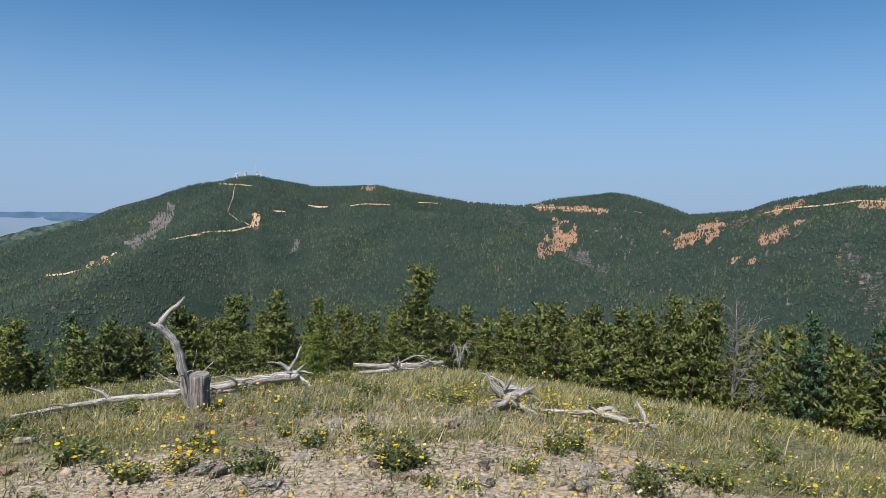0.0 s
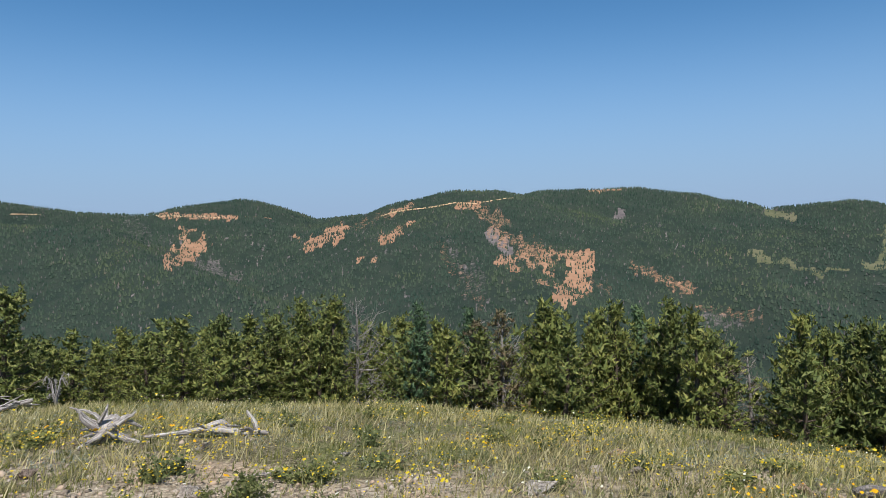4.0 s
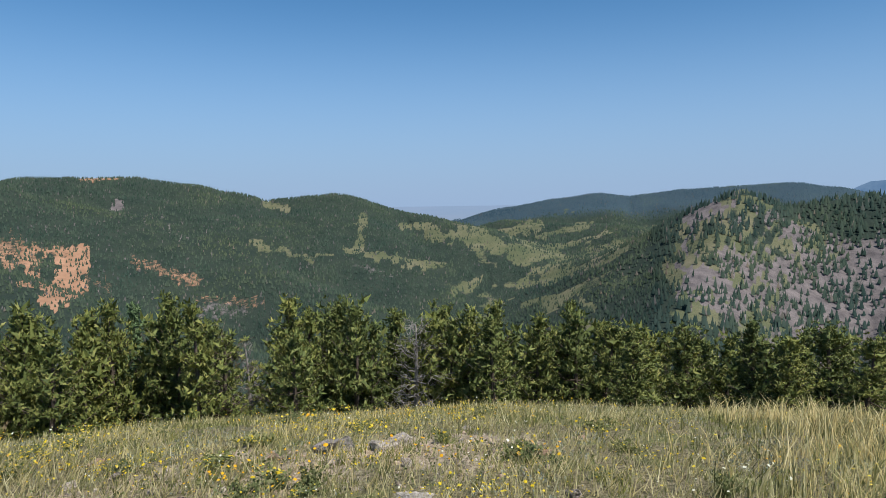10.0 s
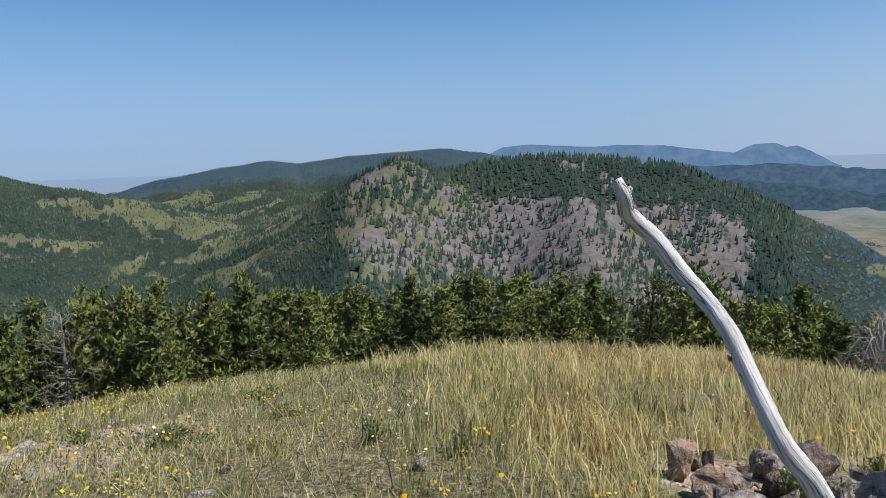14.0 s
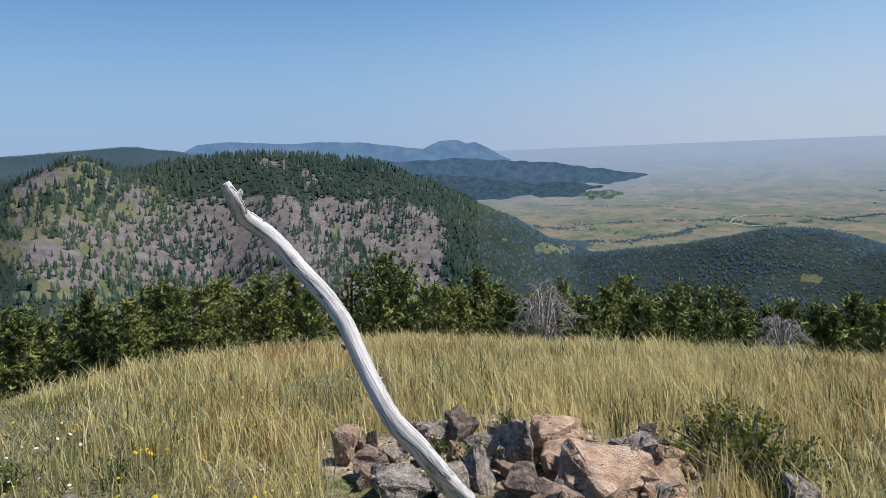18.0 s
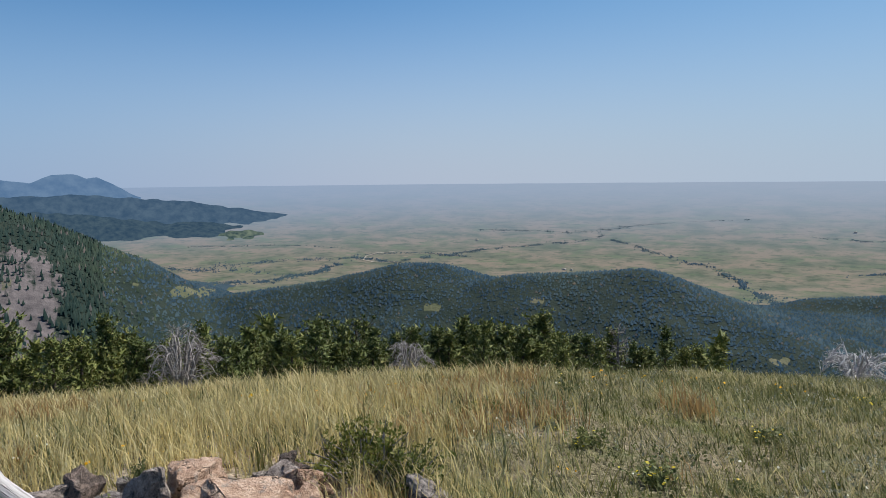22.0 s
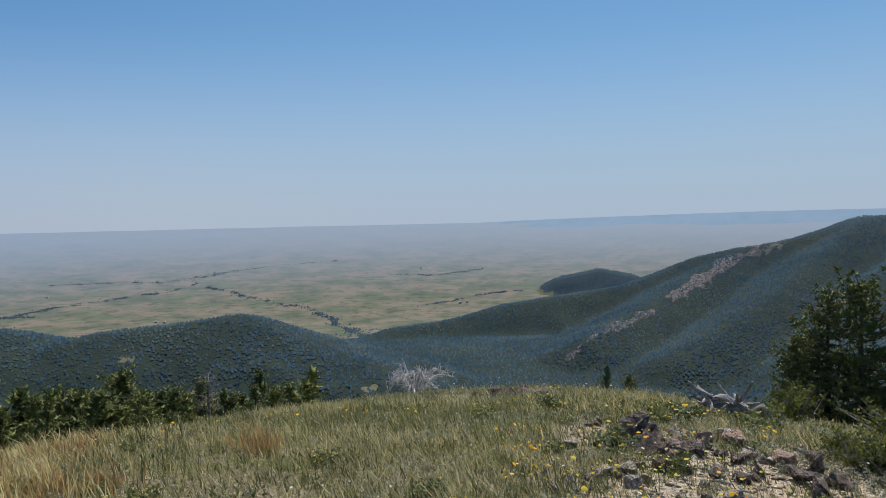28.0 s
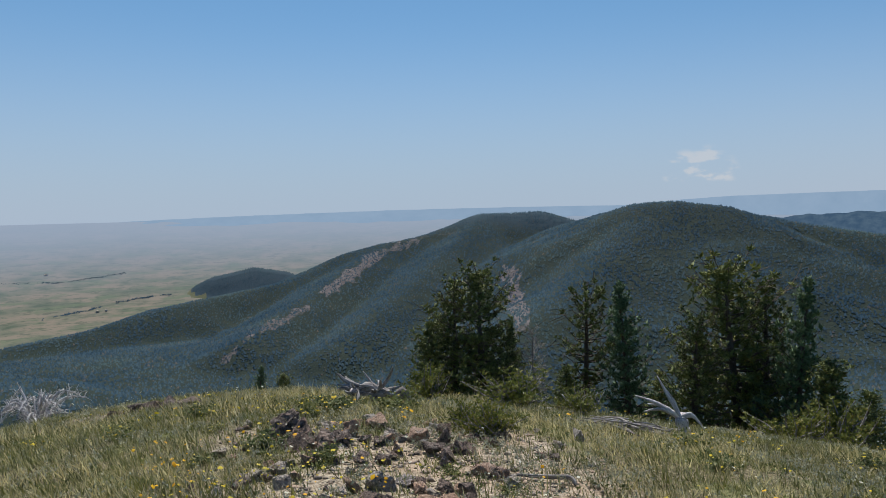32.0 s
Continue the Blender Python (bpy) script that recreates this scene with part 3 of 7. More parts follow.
def prairie_material(name, far=False):
    """Grassland with long faint bands of field, fallow and creek scrub, ordered by bearing and distance."""
    n = Nodes(name, 0.95, 0.1)
    pos = n.tree.nodes.new("ShaderNodeSeparateXYZ")
    n.link(n.place(), pos.inputs[0])
    x, y = pos.outputs["X"], pos.outputs["Y"]
    bearing = n.math("ARCTAN2", n.math("MULTIPLY", x, -1.0), n.math("MULTIPLY", y, -1.0))
    r = n.math("SQRT", n.math("ADD", n.math("MULTIPLY", x, x), n.math("MULTIPLY", y, y)), 0.0)

    def band(wide, deep, detail, shift=0.0):
        v = n.tree.nodes.new("ShaderNodeCombineXYZ")
        n.link(n.math("MULTIPLY", bearing, wide), v.inputs[0])
        n.link(n.math("ADD", n.math("MULTIPLY", r, deep), shift), v.inputs[1])
        return n.noise(1.0, detail, 0.62, v.outputs[0])

    grass = n.ramp(band(18, 0.007, 7), [(0.34, (0.072, 0.094, 0.066)), (0.46, (0.122, 0.124, 0.092)), (0.58, (0.178, 0.152, 0.118))])
    green = n.step(band(18, 0.010, 6, 9.0), 0.52, 0.62)
    col = n.mix(n.math("MULTIPLY", green, 0.65), grass, (0.088, 0.122, 0.072))
    dark = n.step(band(52, 0.030, 7, 31.0), 0.52, 0.62)
    col = n.mix(n.math("MULTIPLY", dark, 0.6), col, (0.05, 0.072, 0.05))
    scrub = n.step(band(24, 0.014, 8, 53.0), 0.57, 0.66)
    col = n.mix(n.math("MULTIPLY", scrub, 0.55), col, (0.055, 0.082, 0.06))
    bare = n.step(band(22, 0.022, 3, 77.0), 0.70, 0.76)
    col = n.mix(bare, col, (0.27, 0.195, 0.155))
    n.colour(col)
    # Painted haze: a glowing air colour takes over the far ground with distance.
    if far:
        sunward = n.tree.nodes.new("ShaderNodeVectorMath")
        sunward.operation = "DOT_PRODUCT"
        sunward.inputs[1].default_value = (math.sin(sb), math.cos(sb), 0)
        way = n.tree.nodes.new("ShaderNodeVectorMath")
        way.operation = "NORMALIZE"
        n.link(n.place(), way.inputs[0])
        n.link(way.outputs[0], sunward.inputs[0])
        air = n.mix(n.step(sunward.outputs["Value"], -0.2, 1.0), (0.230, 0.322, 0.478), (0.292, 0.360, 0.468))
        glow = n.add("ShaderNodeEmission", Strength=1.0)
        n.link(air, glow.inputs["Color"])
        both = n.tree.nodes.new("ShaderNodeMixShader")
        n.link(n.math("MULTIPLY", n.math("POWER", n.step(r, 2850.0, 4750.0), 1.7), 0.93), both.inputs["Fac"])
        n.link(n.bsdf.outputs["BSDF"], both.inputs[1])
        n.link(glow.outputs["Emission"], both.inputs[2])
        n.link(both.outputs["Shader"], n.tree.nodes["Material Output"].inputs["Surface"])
    return n.mat


def distance_material(name, dark, light, scale=0.01):
    n = Nodes(name, 1.0, 0.0)
    return n.colour(n.ramp(n.noise(scale, 5), [(0.35, dark), (0.65, light)]))


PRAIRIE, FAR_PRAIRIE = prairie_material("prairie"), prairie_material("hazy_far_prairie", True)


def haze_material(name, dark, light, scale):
    """Distance behind the place: haze painted as a glowing colour that hides the land."""
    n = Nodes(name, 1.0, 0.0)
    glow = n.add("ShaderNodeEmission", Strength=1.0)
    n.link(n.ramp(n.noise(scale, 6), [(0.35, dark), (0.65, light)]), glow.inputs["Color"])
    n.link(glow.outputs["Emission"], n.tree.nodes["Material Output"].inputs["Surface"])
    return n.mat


BLUE_FAR = haze_material("far_range_haze", (0.082, 0.155, 0.275), (0.125, 0.205, 0.325), 0.012)
BLUE_MID = haze_material("foothill_haze", (0.040, 0.080, 0.138), (0.072, 0.12, 0.178), 0.02)
BLUE_NEAR = haze_material("wooded_foothill_haze", (0.026, 0.056, 0.095), (0.058, 0.096, 0.128), 0.03)
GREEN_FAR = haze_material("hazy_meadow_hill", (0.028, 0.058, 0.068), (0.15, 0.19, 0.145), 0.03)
PALE_FAR = haze_material("far_hill_haze", (0.225, 0.325, 0.455), (0.25, 0.35, 0.48), 0.006)


def bark_material(name, dark, mid, light, stretch=14.0):
    n = Nodes(name, 0.85, 0.2)
    tex = n.tree.nodes.new("ShaderNodeTexCoord")
    m = n.tree.nodes.new("ShaderNodeMapping")
    m.inputs["Scale"].default_value = (stretch, stretch, stretch * 0.16)
    n.link(tex.outputs["Object"], m.inputs["Vector"])
    grain = n.noise(2.2, 7, 0.65, m.outputs["Vector"], 0.6)
    col = n.ramp(grain, [(0.28, dark), (0.5, mid), (0.72, light)])
    n.bump(grain, 0.7, 0.02)
    return n.colour(col)


BARK = bark_material("pine_bark", (0.035, 0.028, 0.022), (0.09, 0.07, 0.055), (0.17, 0.14, 0.115), 5)


def grain_material(name, dark, mid, light, fine=1.0):
    """Bare wood: streaks and drying cracks along each limb."""
    n = Nodes(name, 0.8, 0.2)
    a = n.tree.nodes.new("ShaderNodeAttribute")
    a.attribute_name = "grain"
    m = n.tree.nodes.new("ShaderNodeMapping")
    m.inputs["Scale"].default_value = (1, 1, 0.07)
    n.link(a.outputs["Vector"], m.inputs["Vector"])
    streak = n.noise(70 * fine, 6, 0.65, m.outputs["Vector"], 0.3)
    slow = n.noise(7, 4, 0.6, a.outputs["Vector"])
    col = n.ramp(n.math("ADD", n.math("MULTIPLY", streak, 0.7), n.math("MULTIPLY", slow, 0.3)), [(0.34, dark), (0.47, mid), (0.6, light)])
    crack = n.step(n.math("ABSOLUTE", n.math("SUBTRACT", n.noise(26 * fine, 3, 0.5, m.outputs["Vector"], 0.5), 0.5), 0.0), 0.016, 0.004)
    col = n.mix(n.math("MULTIPLY", crack, 0.75), col, (0.06, 0.05, 0.045))
    stain = n.step(n.noise(5, 5, 0.7, a.outputs["Vector"]), 0.60, 0.72)
    col = n.mix(n.math("MULTIPLY", stain, 0.45), col, dark)
    n.bump(n.math("SUBTRACT", streak, n.math("MULTIPLY", crack, 0.7)), 0.7, 0.008)
    return n.colour(col)


DEADWOOD = grain_material("weathered_grey_wood", (0.06, 0.05, 0.042), (0.25, 0.225, 0.21), (0.50, 0.475, 0.455))
PALEWOOD = grain_material("bleached_white_wood", (0.20, 0.18, 0.17), (0.47, 0.45, 0.445), (0.64, 0.62, 0.62))
STUMPWOOD = grain_material("dark_weathered_stump_wood", (0.05, 0.042, 0.035), (0.16, 0.14, 0.125), (0.34, 0.315, 0.295), 0.6)
SNAGWOOD = bark_material("grey_snag_wood", (0.09, 0.08, 0.073), (0.21, 0.195, 0.185), (0.35, 0.33, 0.32), 6)
SPRUCE = leaf_material("blue_green_needles", (0.040, 0.075, 0.038), (0.115, 0.180, 0.092), (0.17, 0.24, 0.13), 0.12)
RUSTY = leaf_material("dying_rusty_needles", (0.07, 0.085, 0.04), (0.22, 0.15, 0.10), (0.13, 0.16, 0.06), 0.2)


def stone_material(name, dark, mid, light, lichen, scale=1.0):
    n = Nodes(name, 0.9, 0.25)
    tex = n.tree.nodes.new("ShaderNodeTexCoord").outputs["Object"]
    coarse, fine = n.noise(5 * scale, 6, 0.65, tex), n.noise(38 * scale, 5, 0.6, tex)
    col = n.ramp(n.math("ADD", n.math("MULTIPLY", coarse, 0.7), n.math("MULTIPLY", fine, 0.3)), [(0.38, dark), (0.5, mid), (0.60, light)])
    spots = n.step(n.noise(11 * scale, 5, 0.7, n.place()), 0.54, 0.62)
    col = n.mix(n.math("MULTIPLY", spots, 0.8), col, lichen)
    pits = n.step(n.noise(46, 4, 0.7, n.place()), 0.60, 0.68)
    col = n.mix(n.math("MULTIPLY", pits, 0.8), col, dark)
    cracks = n.math("MULTIPLY", n.step(n.math("ABSOLUTE", n.math("SUBTRACT", n.noise(3.5, 4, 0.6, n.place(), 0.3), 0.5), 0.0), 0.012, 0.003), n.step(n.noise(2.6, 2, 0.5, tex), 0.5, 0.56))
    col = n.mix(n.math("MULTIPLY", cracks, 0.75), col, (0.03, 0.026, 0.022))
    col = n.mix(1.0, col, n.ramp(n.each(), [(0.0, (0.8, 0.8, 0.82)), (0.5, (1.0, 0.97, 0.94)), (1.0, (1.12, 1.04, 0.98))]), "MULTIPLY")
    n.bump(n.math("SUBTRACT", n.math("ADD", coarse, n.math("MULTIPLY", fine, 0.6)), n.math("MULTIPLY", cracks, 0.8)), 1.0, 0.035)
    return n.colour(col)


PINK_STONE = stone_material("pinkish_stone", (0.24, 0.15, 0.105), (0.47, 0.325, 0.235), (0.62, 0.475, 0.37), (0.30, 0.26, 0.225))
GREY_STONE = stone_material("grey_lichen_stone", (0.13, 0.115, 0.105), (0.34, 0.30, 0.275), (0.52, 0.47, 0.43), (0.09, 0.085, 0.08))
DARK_STONE = stone_material("dark_brown_stone", (0.06, 0.05, 0.045), (0.17, 0.135, 0.115), (0.34, 0.26, 0.22), (0.36, 0.30, 0.26))
PALE_STONE = stone_material("pale_flaky_stone", (0.24, 0.21, 0.18), (0.46, 0.42, 0.37), (0.62, 0.58, 0.53), (0.20, 0.17, 0.15))
GREEN_GRASS = leaf_material("green_grass", (0.035, 0.045, 0.014), (0.30, 0.295, 0.125), (0.68, 0.61, 0.41), 0.28)
STRAW_GRASS = leaf_material("dry_straw_grass", (0.32, 0.26, 0.12), (0.70, 0.595, 0.315), (0.90, 0.83, 0.58), 0.5)
RUST_GRASS = leaf_material("reddish_dry_grass", (0.26, 0.16, 0.075), (0.44, 0.29, 0.14), (0.50, 0.40, 0.22), 0.3)
HERB_LEAF = leaf_material("herb_leaves", (0.05, 0.065, 0.024), (0.19, 0.215, 0.085), (0.34, 0.33, 0.17), 0.28)
SHRUB_LEAF = leaf_material("shrub_leaves", (0.06, 0.08, 0.018), (0.18, 0.20, 0.05), (0.30, 0.26, 0.08), 0.3)
GREY_HERB = leaf_material("silvery_herb_leaves", (0.20, 0.21, 0.15), (0.38, 0.39, 0.31), (0.50, 0.49, 0.38), 0.25)
YELLOW = leaf_material("yellow_petals", (0.55, 0.38, 0.02), (0.72, 0.56, 0.03), (0.78, 0.66, 0.16), 0.25)
ORANGE = leaf_material("orange_yellow_petals", (0.60, 0.30, 0.01), (0.72, 0.42, 0.015), (0.72, 0.5, 0.03), 0.25)
WHITE_PETAL = leaf_material("white_petals", (0.6, 0.6, 0.5), (0.78, 0.78, 0.7), None, 0.25)


def gravel_material():
    n = Nodes("stone_chips", 0.9, 0.2)
    col = n.ramp(n.island(), [(0.0, (0.12, 0.095, 0.075)), (0.4, (0.28, 0.235, 0.185)), (0.75, (0.40, 0.30, 0.22)), (1.0, (0.40, 0.36, 0.31))])
    return n.colour(col)


GRAVEL = gravel_material()
CUT_SOIL = distance_material("cut_orange_soil", (0.40, 0.26, 0.15), (0.55, 0.40, 0.26), 0.05)
MAST = distance_material("pale_grey_steel", (0.45, 0.46, 0.47), (0.55, 0.55, 0.56), 0.2)
PALE_TRACK = distance_material("pale_track_gravel", (0.30, 0.27, 0.225), (0.36, 0.33, 0.28), 0.05)

# ---- the ground sheet ----


def polar_mesh(rings, bearings, height):
    rings, b, around = np.asarray(rings, float), np.radians(bearings), len(bearings)
    x, y = np.outer(rings, np.sin(b)), np.outer(rings, np.cos(b))
    co = np.stack([x.ravel(), y.ravel(), height(x.ravel(), y.ravel())], -1)
    i, j = np.meshgrid(np.arange(len(rings) - 1), np.arange(around), indexing="ij")
    k = (j + 1) % around
    quads = np.stack([i * around + j, i * around + k, (i + 1) * around + k, (i + 1) * around + j], -1).reshape(-1, 4)
    return co, quads


def quick_mesh(name, co, faces, material=None):
    """A mesh from arrays of points and of faces with equally many corners."""
    me = bpy.data.meshes.new(name)
    co, faces = np.asarray(co, np.float32), np.asarray(faces, np.int32)
    me.vertices.add(len(co))
    me.vertices.foreach_set("co", co.ravel())
    me.loops.add(faces.size)
    me.loops.foreach_set("vertex_index", faces.ravel())
    me.polygons.add(len(faces))
    me.polygons.foreach_set("loop_start", np.arange(0, faces.size, faces.shape[1], dtype=np.int32))
    me.update(calc_edges=True)
    if material:
        me.materials.append(material)
    return me


def paint(me, rgb):
    col = me.color_attributes.new("cover", "FLOAT_COLOR", "POINT")
    col.data.foreach_set("color", np.c_[rgb, np.ones(len(rgb))].astype(np.float32).ravel())


def strokes(bearing, angle, rows, seed):
    """How strongly the listed strokes cover each direction, with ragged edges that run downhill."""
    most = np.zeros(len(bearing))
    rag = 0.4 * fbm(bearing * 1.3, angle, 0.9, 4, seed) + 0.6 * fbm(bearing * 1.5 + angle * 0.5, angle * 1.2, 0.45, 3, seed + 7)
    for b0, a0, b1, a1, wide, strength in rows:
        x, y = (bearing - b0 + 180) % 360 - 180, angle - a0
        dx, dy = b1 - b0, a1 - a0
        some = (x > min(0, dx) - 2.6 * wide) & (x < max(0, dx) + 2.6 * wide) & (y > min(0, dy) - 2.6 * wide) & (y < max(0, dy) + 2.6 * wide)
        x, y = x[some], y[some]
        t = np.clip((x * dx + y * dy) / (dx * dx + dy * dy + 1e-9), 0, 1)
        d = np.hypot(x - t * dx, y - t * dy) / (1.08 * wide)
        most[some] = np.maximum(most[some], strength * smooth(1.5, 0.7, d + 2.1 * rag[some]))
    return most


def cover(x, y, z):
    """How much of the ground is bare soil, grass or rock."""
    r, bearing = np.hypot(x, y), np.degrees(np.arctan2(x, y)) % 360
    angle = np.degrees(np.arctan2(z - EYE, r))
    soil = strokes(bearing, angle, SOIL_FACES + SOIL_ROADSIDE + SOIL_SCAR, 31)
    slim = [(*row[:4], row[4] * 0.8, row[5] * 0.92) for row in GRASS_EAST]
    grass = strokes(bearing, angle, slim + list(GRASS_VALE + GRASS_CLIFF), 32)
    grass = np.maximum(grass, strokes(bearing, angle, [(*row[:4], row[4] * 0.75, row[5]) for row in GRASS_SOUTH], 36))
    rock = strokes(bearing, angle, ROCK_NORTH + ROCK_EAST + ROCK_CLIFF + ROCK_FLANK + tuple((*row[:4], row[4], 0.88 * row[5]) for row in ROCK_SOUTH), 33)
    # Small stony gaps in the northern woods.
    gaps = smooth(0.30, 0.55, fbm(bearing * 5, angle * 2.4, 0.9, 3, 48)) * smooth(-12, 2, (bearing + 180) % 360 - 180) * (1 - smooth(46, 58, bearing)) * (r > 1000)
    rock = np.maximum(rock, 0.62 * gaps * smooth(0.5, -1.5, angle))
    # The steep face in the east: broken rock on its open part, tan turf on its northern shoulder.
    top = np.interp(bearing, (84, 87, 90, 92.5, 95, 98, 102, 106, 110, 114, 119), (-3.2, -1.4, 0.0, -1.0, -2.5, -3.2, -3.4, -3.3, -4.2, -4.2, -6.0))
    face = smooth(84.5, 86.5, bearing) * (1 - smooth(117, 120, bearing)) * smooth(930, 1000, r) * (1 - smooth(1540, 1600, r)) * smooth(top + 0.5, top - 0.4, angle)
    mottle = fbm(bearing * 2.2, angle * 1.3, 1.6, 4, 43)
    turf = smooth(95.5, 91.0, bearing + 3.0 * mottle)
    rock = np.maximum(rock, face * (1 - turf) * (0.42 + 0.75 * smooth(-0.25, 0.3, mottle)))
    grass = np.maximum(grass * (1 - 0.5 * face), face * turf * (0.35 + 0.8 * smooth(-0.3, 0.25, fbm(bearing * 2.0, angle * 1.3, 1.1, 4, 44))))
    rock = np.maximum(rock, face * turf * smooth(0.12, 0.36, fbm(bearing * 2.0, angle * 1.5, 1.0, 4, 45)) * 0.8)
    dry_side = smooth(60, 74, bearing) * (1 - smooth(112, 122, bearing)) * smooth(900, 1100, r) * (1 - smooth(2450, 2700, r))
    grass = np.maximum(grass, dry_side * 0.8 * smooth(0.12, 0.36, fbm(x, y, 120, 4, 41)))
    grass = np.maximum(grass, smooth(2350, 2550, r) * (z < plain_height(r) + 6))
    return np.stack([soil, grass, rock], -1)


# Fine steps of bearing where the hills are in sight, coarse behind.
BEARINGS = np.r_[np.arange(0, 120, 0.17), np.arange(120, 252, 0.28), np.arange(252, 316, 2.0), np.arange(316, 360, 0.17)]
AROUND = len(BEARINGS)
STONY = ((352, 4.8, 3.4, 1.6, 0.7), (356, 6.6, 1.6, 0.9, 0.55), (4, 7.5, 2.2, 0.8, 0.4), (60, 6.2, 2.4, 1.2, 0.5), (38, 5.6, 2.0, 0.9, 0.45), (205, 6.0, 1.6, 1.0, 0.7), (203, 4.9, 1.7, 0.9, 0.7),
         (186, 10.8, 1.6, 1.0, 0.7), (124, 4.6, 2.0, 1.0, 0.6), (196, 6.6, 1.0, 0.8, 0.5), (330, 5.4, 2.0, 1.4, 0.6))


def stony(x, y):
    most = np.full(len(x), 0.18)
    for bearing, far, wide, deep, strength in STONY:
        b = radians(bearing)
        along, across = x * math.sin(b) + y * math.cos(b) - far, x * math.cos(b) - y * math.sin(b)
        d = np.hypot(along / deep, across / wide) + 0.5 * fbm(x, y, 1.2, 3, 51)
        most = np.maximum(most, strength * smooth(1.4, 0.5, d))
    return most


near_rings = np.r_[np.linspace(0.01, 18, 90), np.geomspace(18, 60, 24)[1:]]
co, quads = polar_mesh(near_rings, np.arange(480) * 0.75, land_height)
me = quick_mesh("ground", co, quads, SUMMIT)
paint(me, np.c_[np.zeros((len(co), 2)), stony(co[:, 0], co[:, 1])])
me.shade_smooth()
tagged(new("ground", me), "stony summit meadow of thin soil and dry grass", "ground", kind="structure")


def hill_height(x, y):
    z, r = land_height(x, y), np.hypot(x, y)
    return z - 4 * smooth(2400, 2500, r) * (z < plain_height(r) + 3)


far_rings = np.r_[np.geomspace(59, 600, 34), np.geomspace(600, 3650, 118)[1:]]
co, quads = polar_mesh(far_rings, BEARINGS, hill_height)
LAND_CO = co
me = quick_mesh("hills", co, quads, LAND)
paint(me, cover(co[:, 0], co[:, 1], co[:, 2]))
me.shade_smooth()
LAND_NORMALS = np.zeros(len(co) * 3, np.float32)
me.vertex_normals.foreach_get("vector", LAND_NORMALS)
tagged(new("hills", me), "forested hills with bare patches round a wide valley", "hills", kind="structure")


def plain_rolls(x, y):
    r = np.hypot(x, y)
    return plain_height(r) + 2.5 * fbm(x, y, 300, 3, 61) * smooth(2450, 2700, r)


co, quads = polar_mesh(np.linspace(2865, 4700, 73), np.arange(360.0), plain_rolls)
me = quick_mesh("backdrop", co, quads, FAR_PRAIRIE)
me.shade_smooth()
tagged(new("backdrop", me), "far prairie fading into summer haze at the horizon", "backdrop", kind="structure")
co, quads = polar_mesh(np.linspace(2440, 2865, 18), np.arange(360.0), plain_rolls)
me = quick_mesh("plain", co, quads, PRAIRIE)
me.shade_smooth()
tagged(new("plain", me), "wide dry prairie with faint fields reaching the horizon", "plain", kind="structure")


def far_range(name, label, crest, foot, material, seed, deep=170):
    """A range far behind the rest: its crest line over the horizon, with folds and a foot."""
    far = 2500 + 2200 * (1 - math.tan(radians(-foot)) / 0.18) / 0.95 + deep
    bearings = np.arange(crest[0][0], crest[-1][0] + 0.01, 0.12)
    top = np.interp(bearings, [c[0] for c in crest], [c[1] for c in crest])
    rough = 0.02 if material is PALE_FAR else 0.05 if material is BLUE_FAR else 0.13
    top = top + rough * fbm(bearings * 10, bearings * 0, 8.0, 4, seed)
    rows, co = 9, []
    for k in range(rows):
        share = k / (rows - 1)
        r = far - (deep + 40) * share
        fold = 0.06 * fbm(bearings * 10, np.full(len(bearings), share * 60), 16.0, 3, seed + 5) * math.sin(math.pi * share)
        el = np.radians(top * (1 - share) + (foot - 0.35) * share + fold)
        rr = r + 30 * math.sin(math.pi * share) * fbm(bearings * 10, np.full(len(bearings), share * 70), 24.0, 2, seed + 9)
        rr = rr + (0 if deep < 150 else 25) * share * fbm(bearings * 10, bearings * 0, 14.0, 4, seed + 15)
        co.append(np.stack([rr * np.sin(np.radians(bearings)), rr * np.cos(np.radians(bearings)), EYE + rr * np.tan(el)], -1))
    n = len(bearings)
    i, j = np.meshgrid(np.arange(rows - 1), np.arange(n - 1), indexing="ij")
    quads = np.stack([i * n + j, i * n + j + 1, (i + 1) * n + j + 1, (i + 1) * n + j], -1).reshape(-1, 4)[:, ::-1]
    me = quick_mesh(name, np.concatenate(co), quads, material)
    me.shade_smooth()
    return tagged(new(name, me), label, "backdrop", kind="structure")


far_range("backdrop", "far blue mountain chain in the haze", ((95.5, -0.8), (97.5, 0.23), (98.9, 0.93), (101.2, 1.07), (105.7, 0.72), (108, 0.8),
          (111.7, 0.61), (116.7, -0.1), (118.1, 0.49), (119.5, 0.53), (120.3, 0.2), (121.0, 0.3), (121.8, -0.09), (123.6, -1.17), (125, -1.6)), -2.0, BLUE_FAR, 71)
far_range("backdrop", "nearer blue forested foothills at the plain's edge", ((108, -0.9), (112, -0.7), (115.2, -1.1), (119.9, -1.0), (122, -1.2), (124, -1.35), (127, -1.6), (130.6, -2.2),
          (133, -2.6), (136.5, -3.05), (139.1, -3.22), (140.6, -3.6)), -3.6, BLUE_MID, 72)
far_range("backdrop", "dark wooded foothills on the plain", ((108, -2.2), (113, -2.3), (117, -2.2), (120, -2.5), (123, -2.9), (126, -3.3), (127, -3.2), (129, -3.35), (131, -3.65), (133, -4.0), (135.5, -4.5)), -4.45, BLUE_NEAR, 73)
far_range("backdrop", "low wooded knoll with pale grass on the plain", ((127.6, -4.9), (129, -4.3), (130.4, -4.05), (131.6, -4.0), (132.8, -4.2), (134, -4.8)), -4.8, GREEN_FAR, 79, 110)
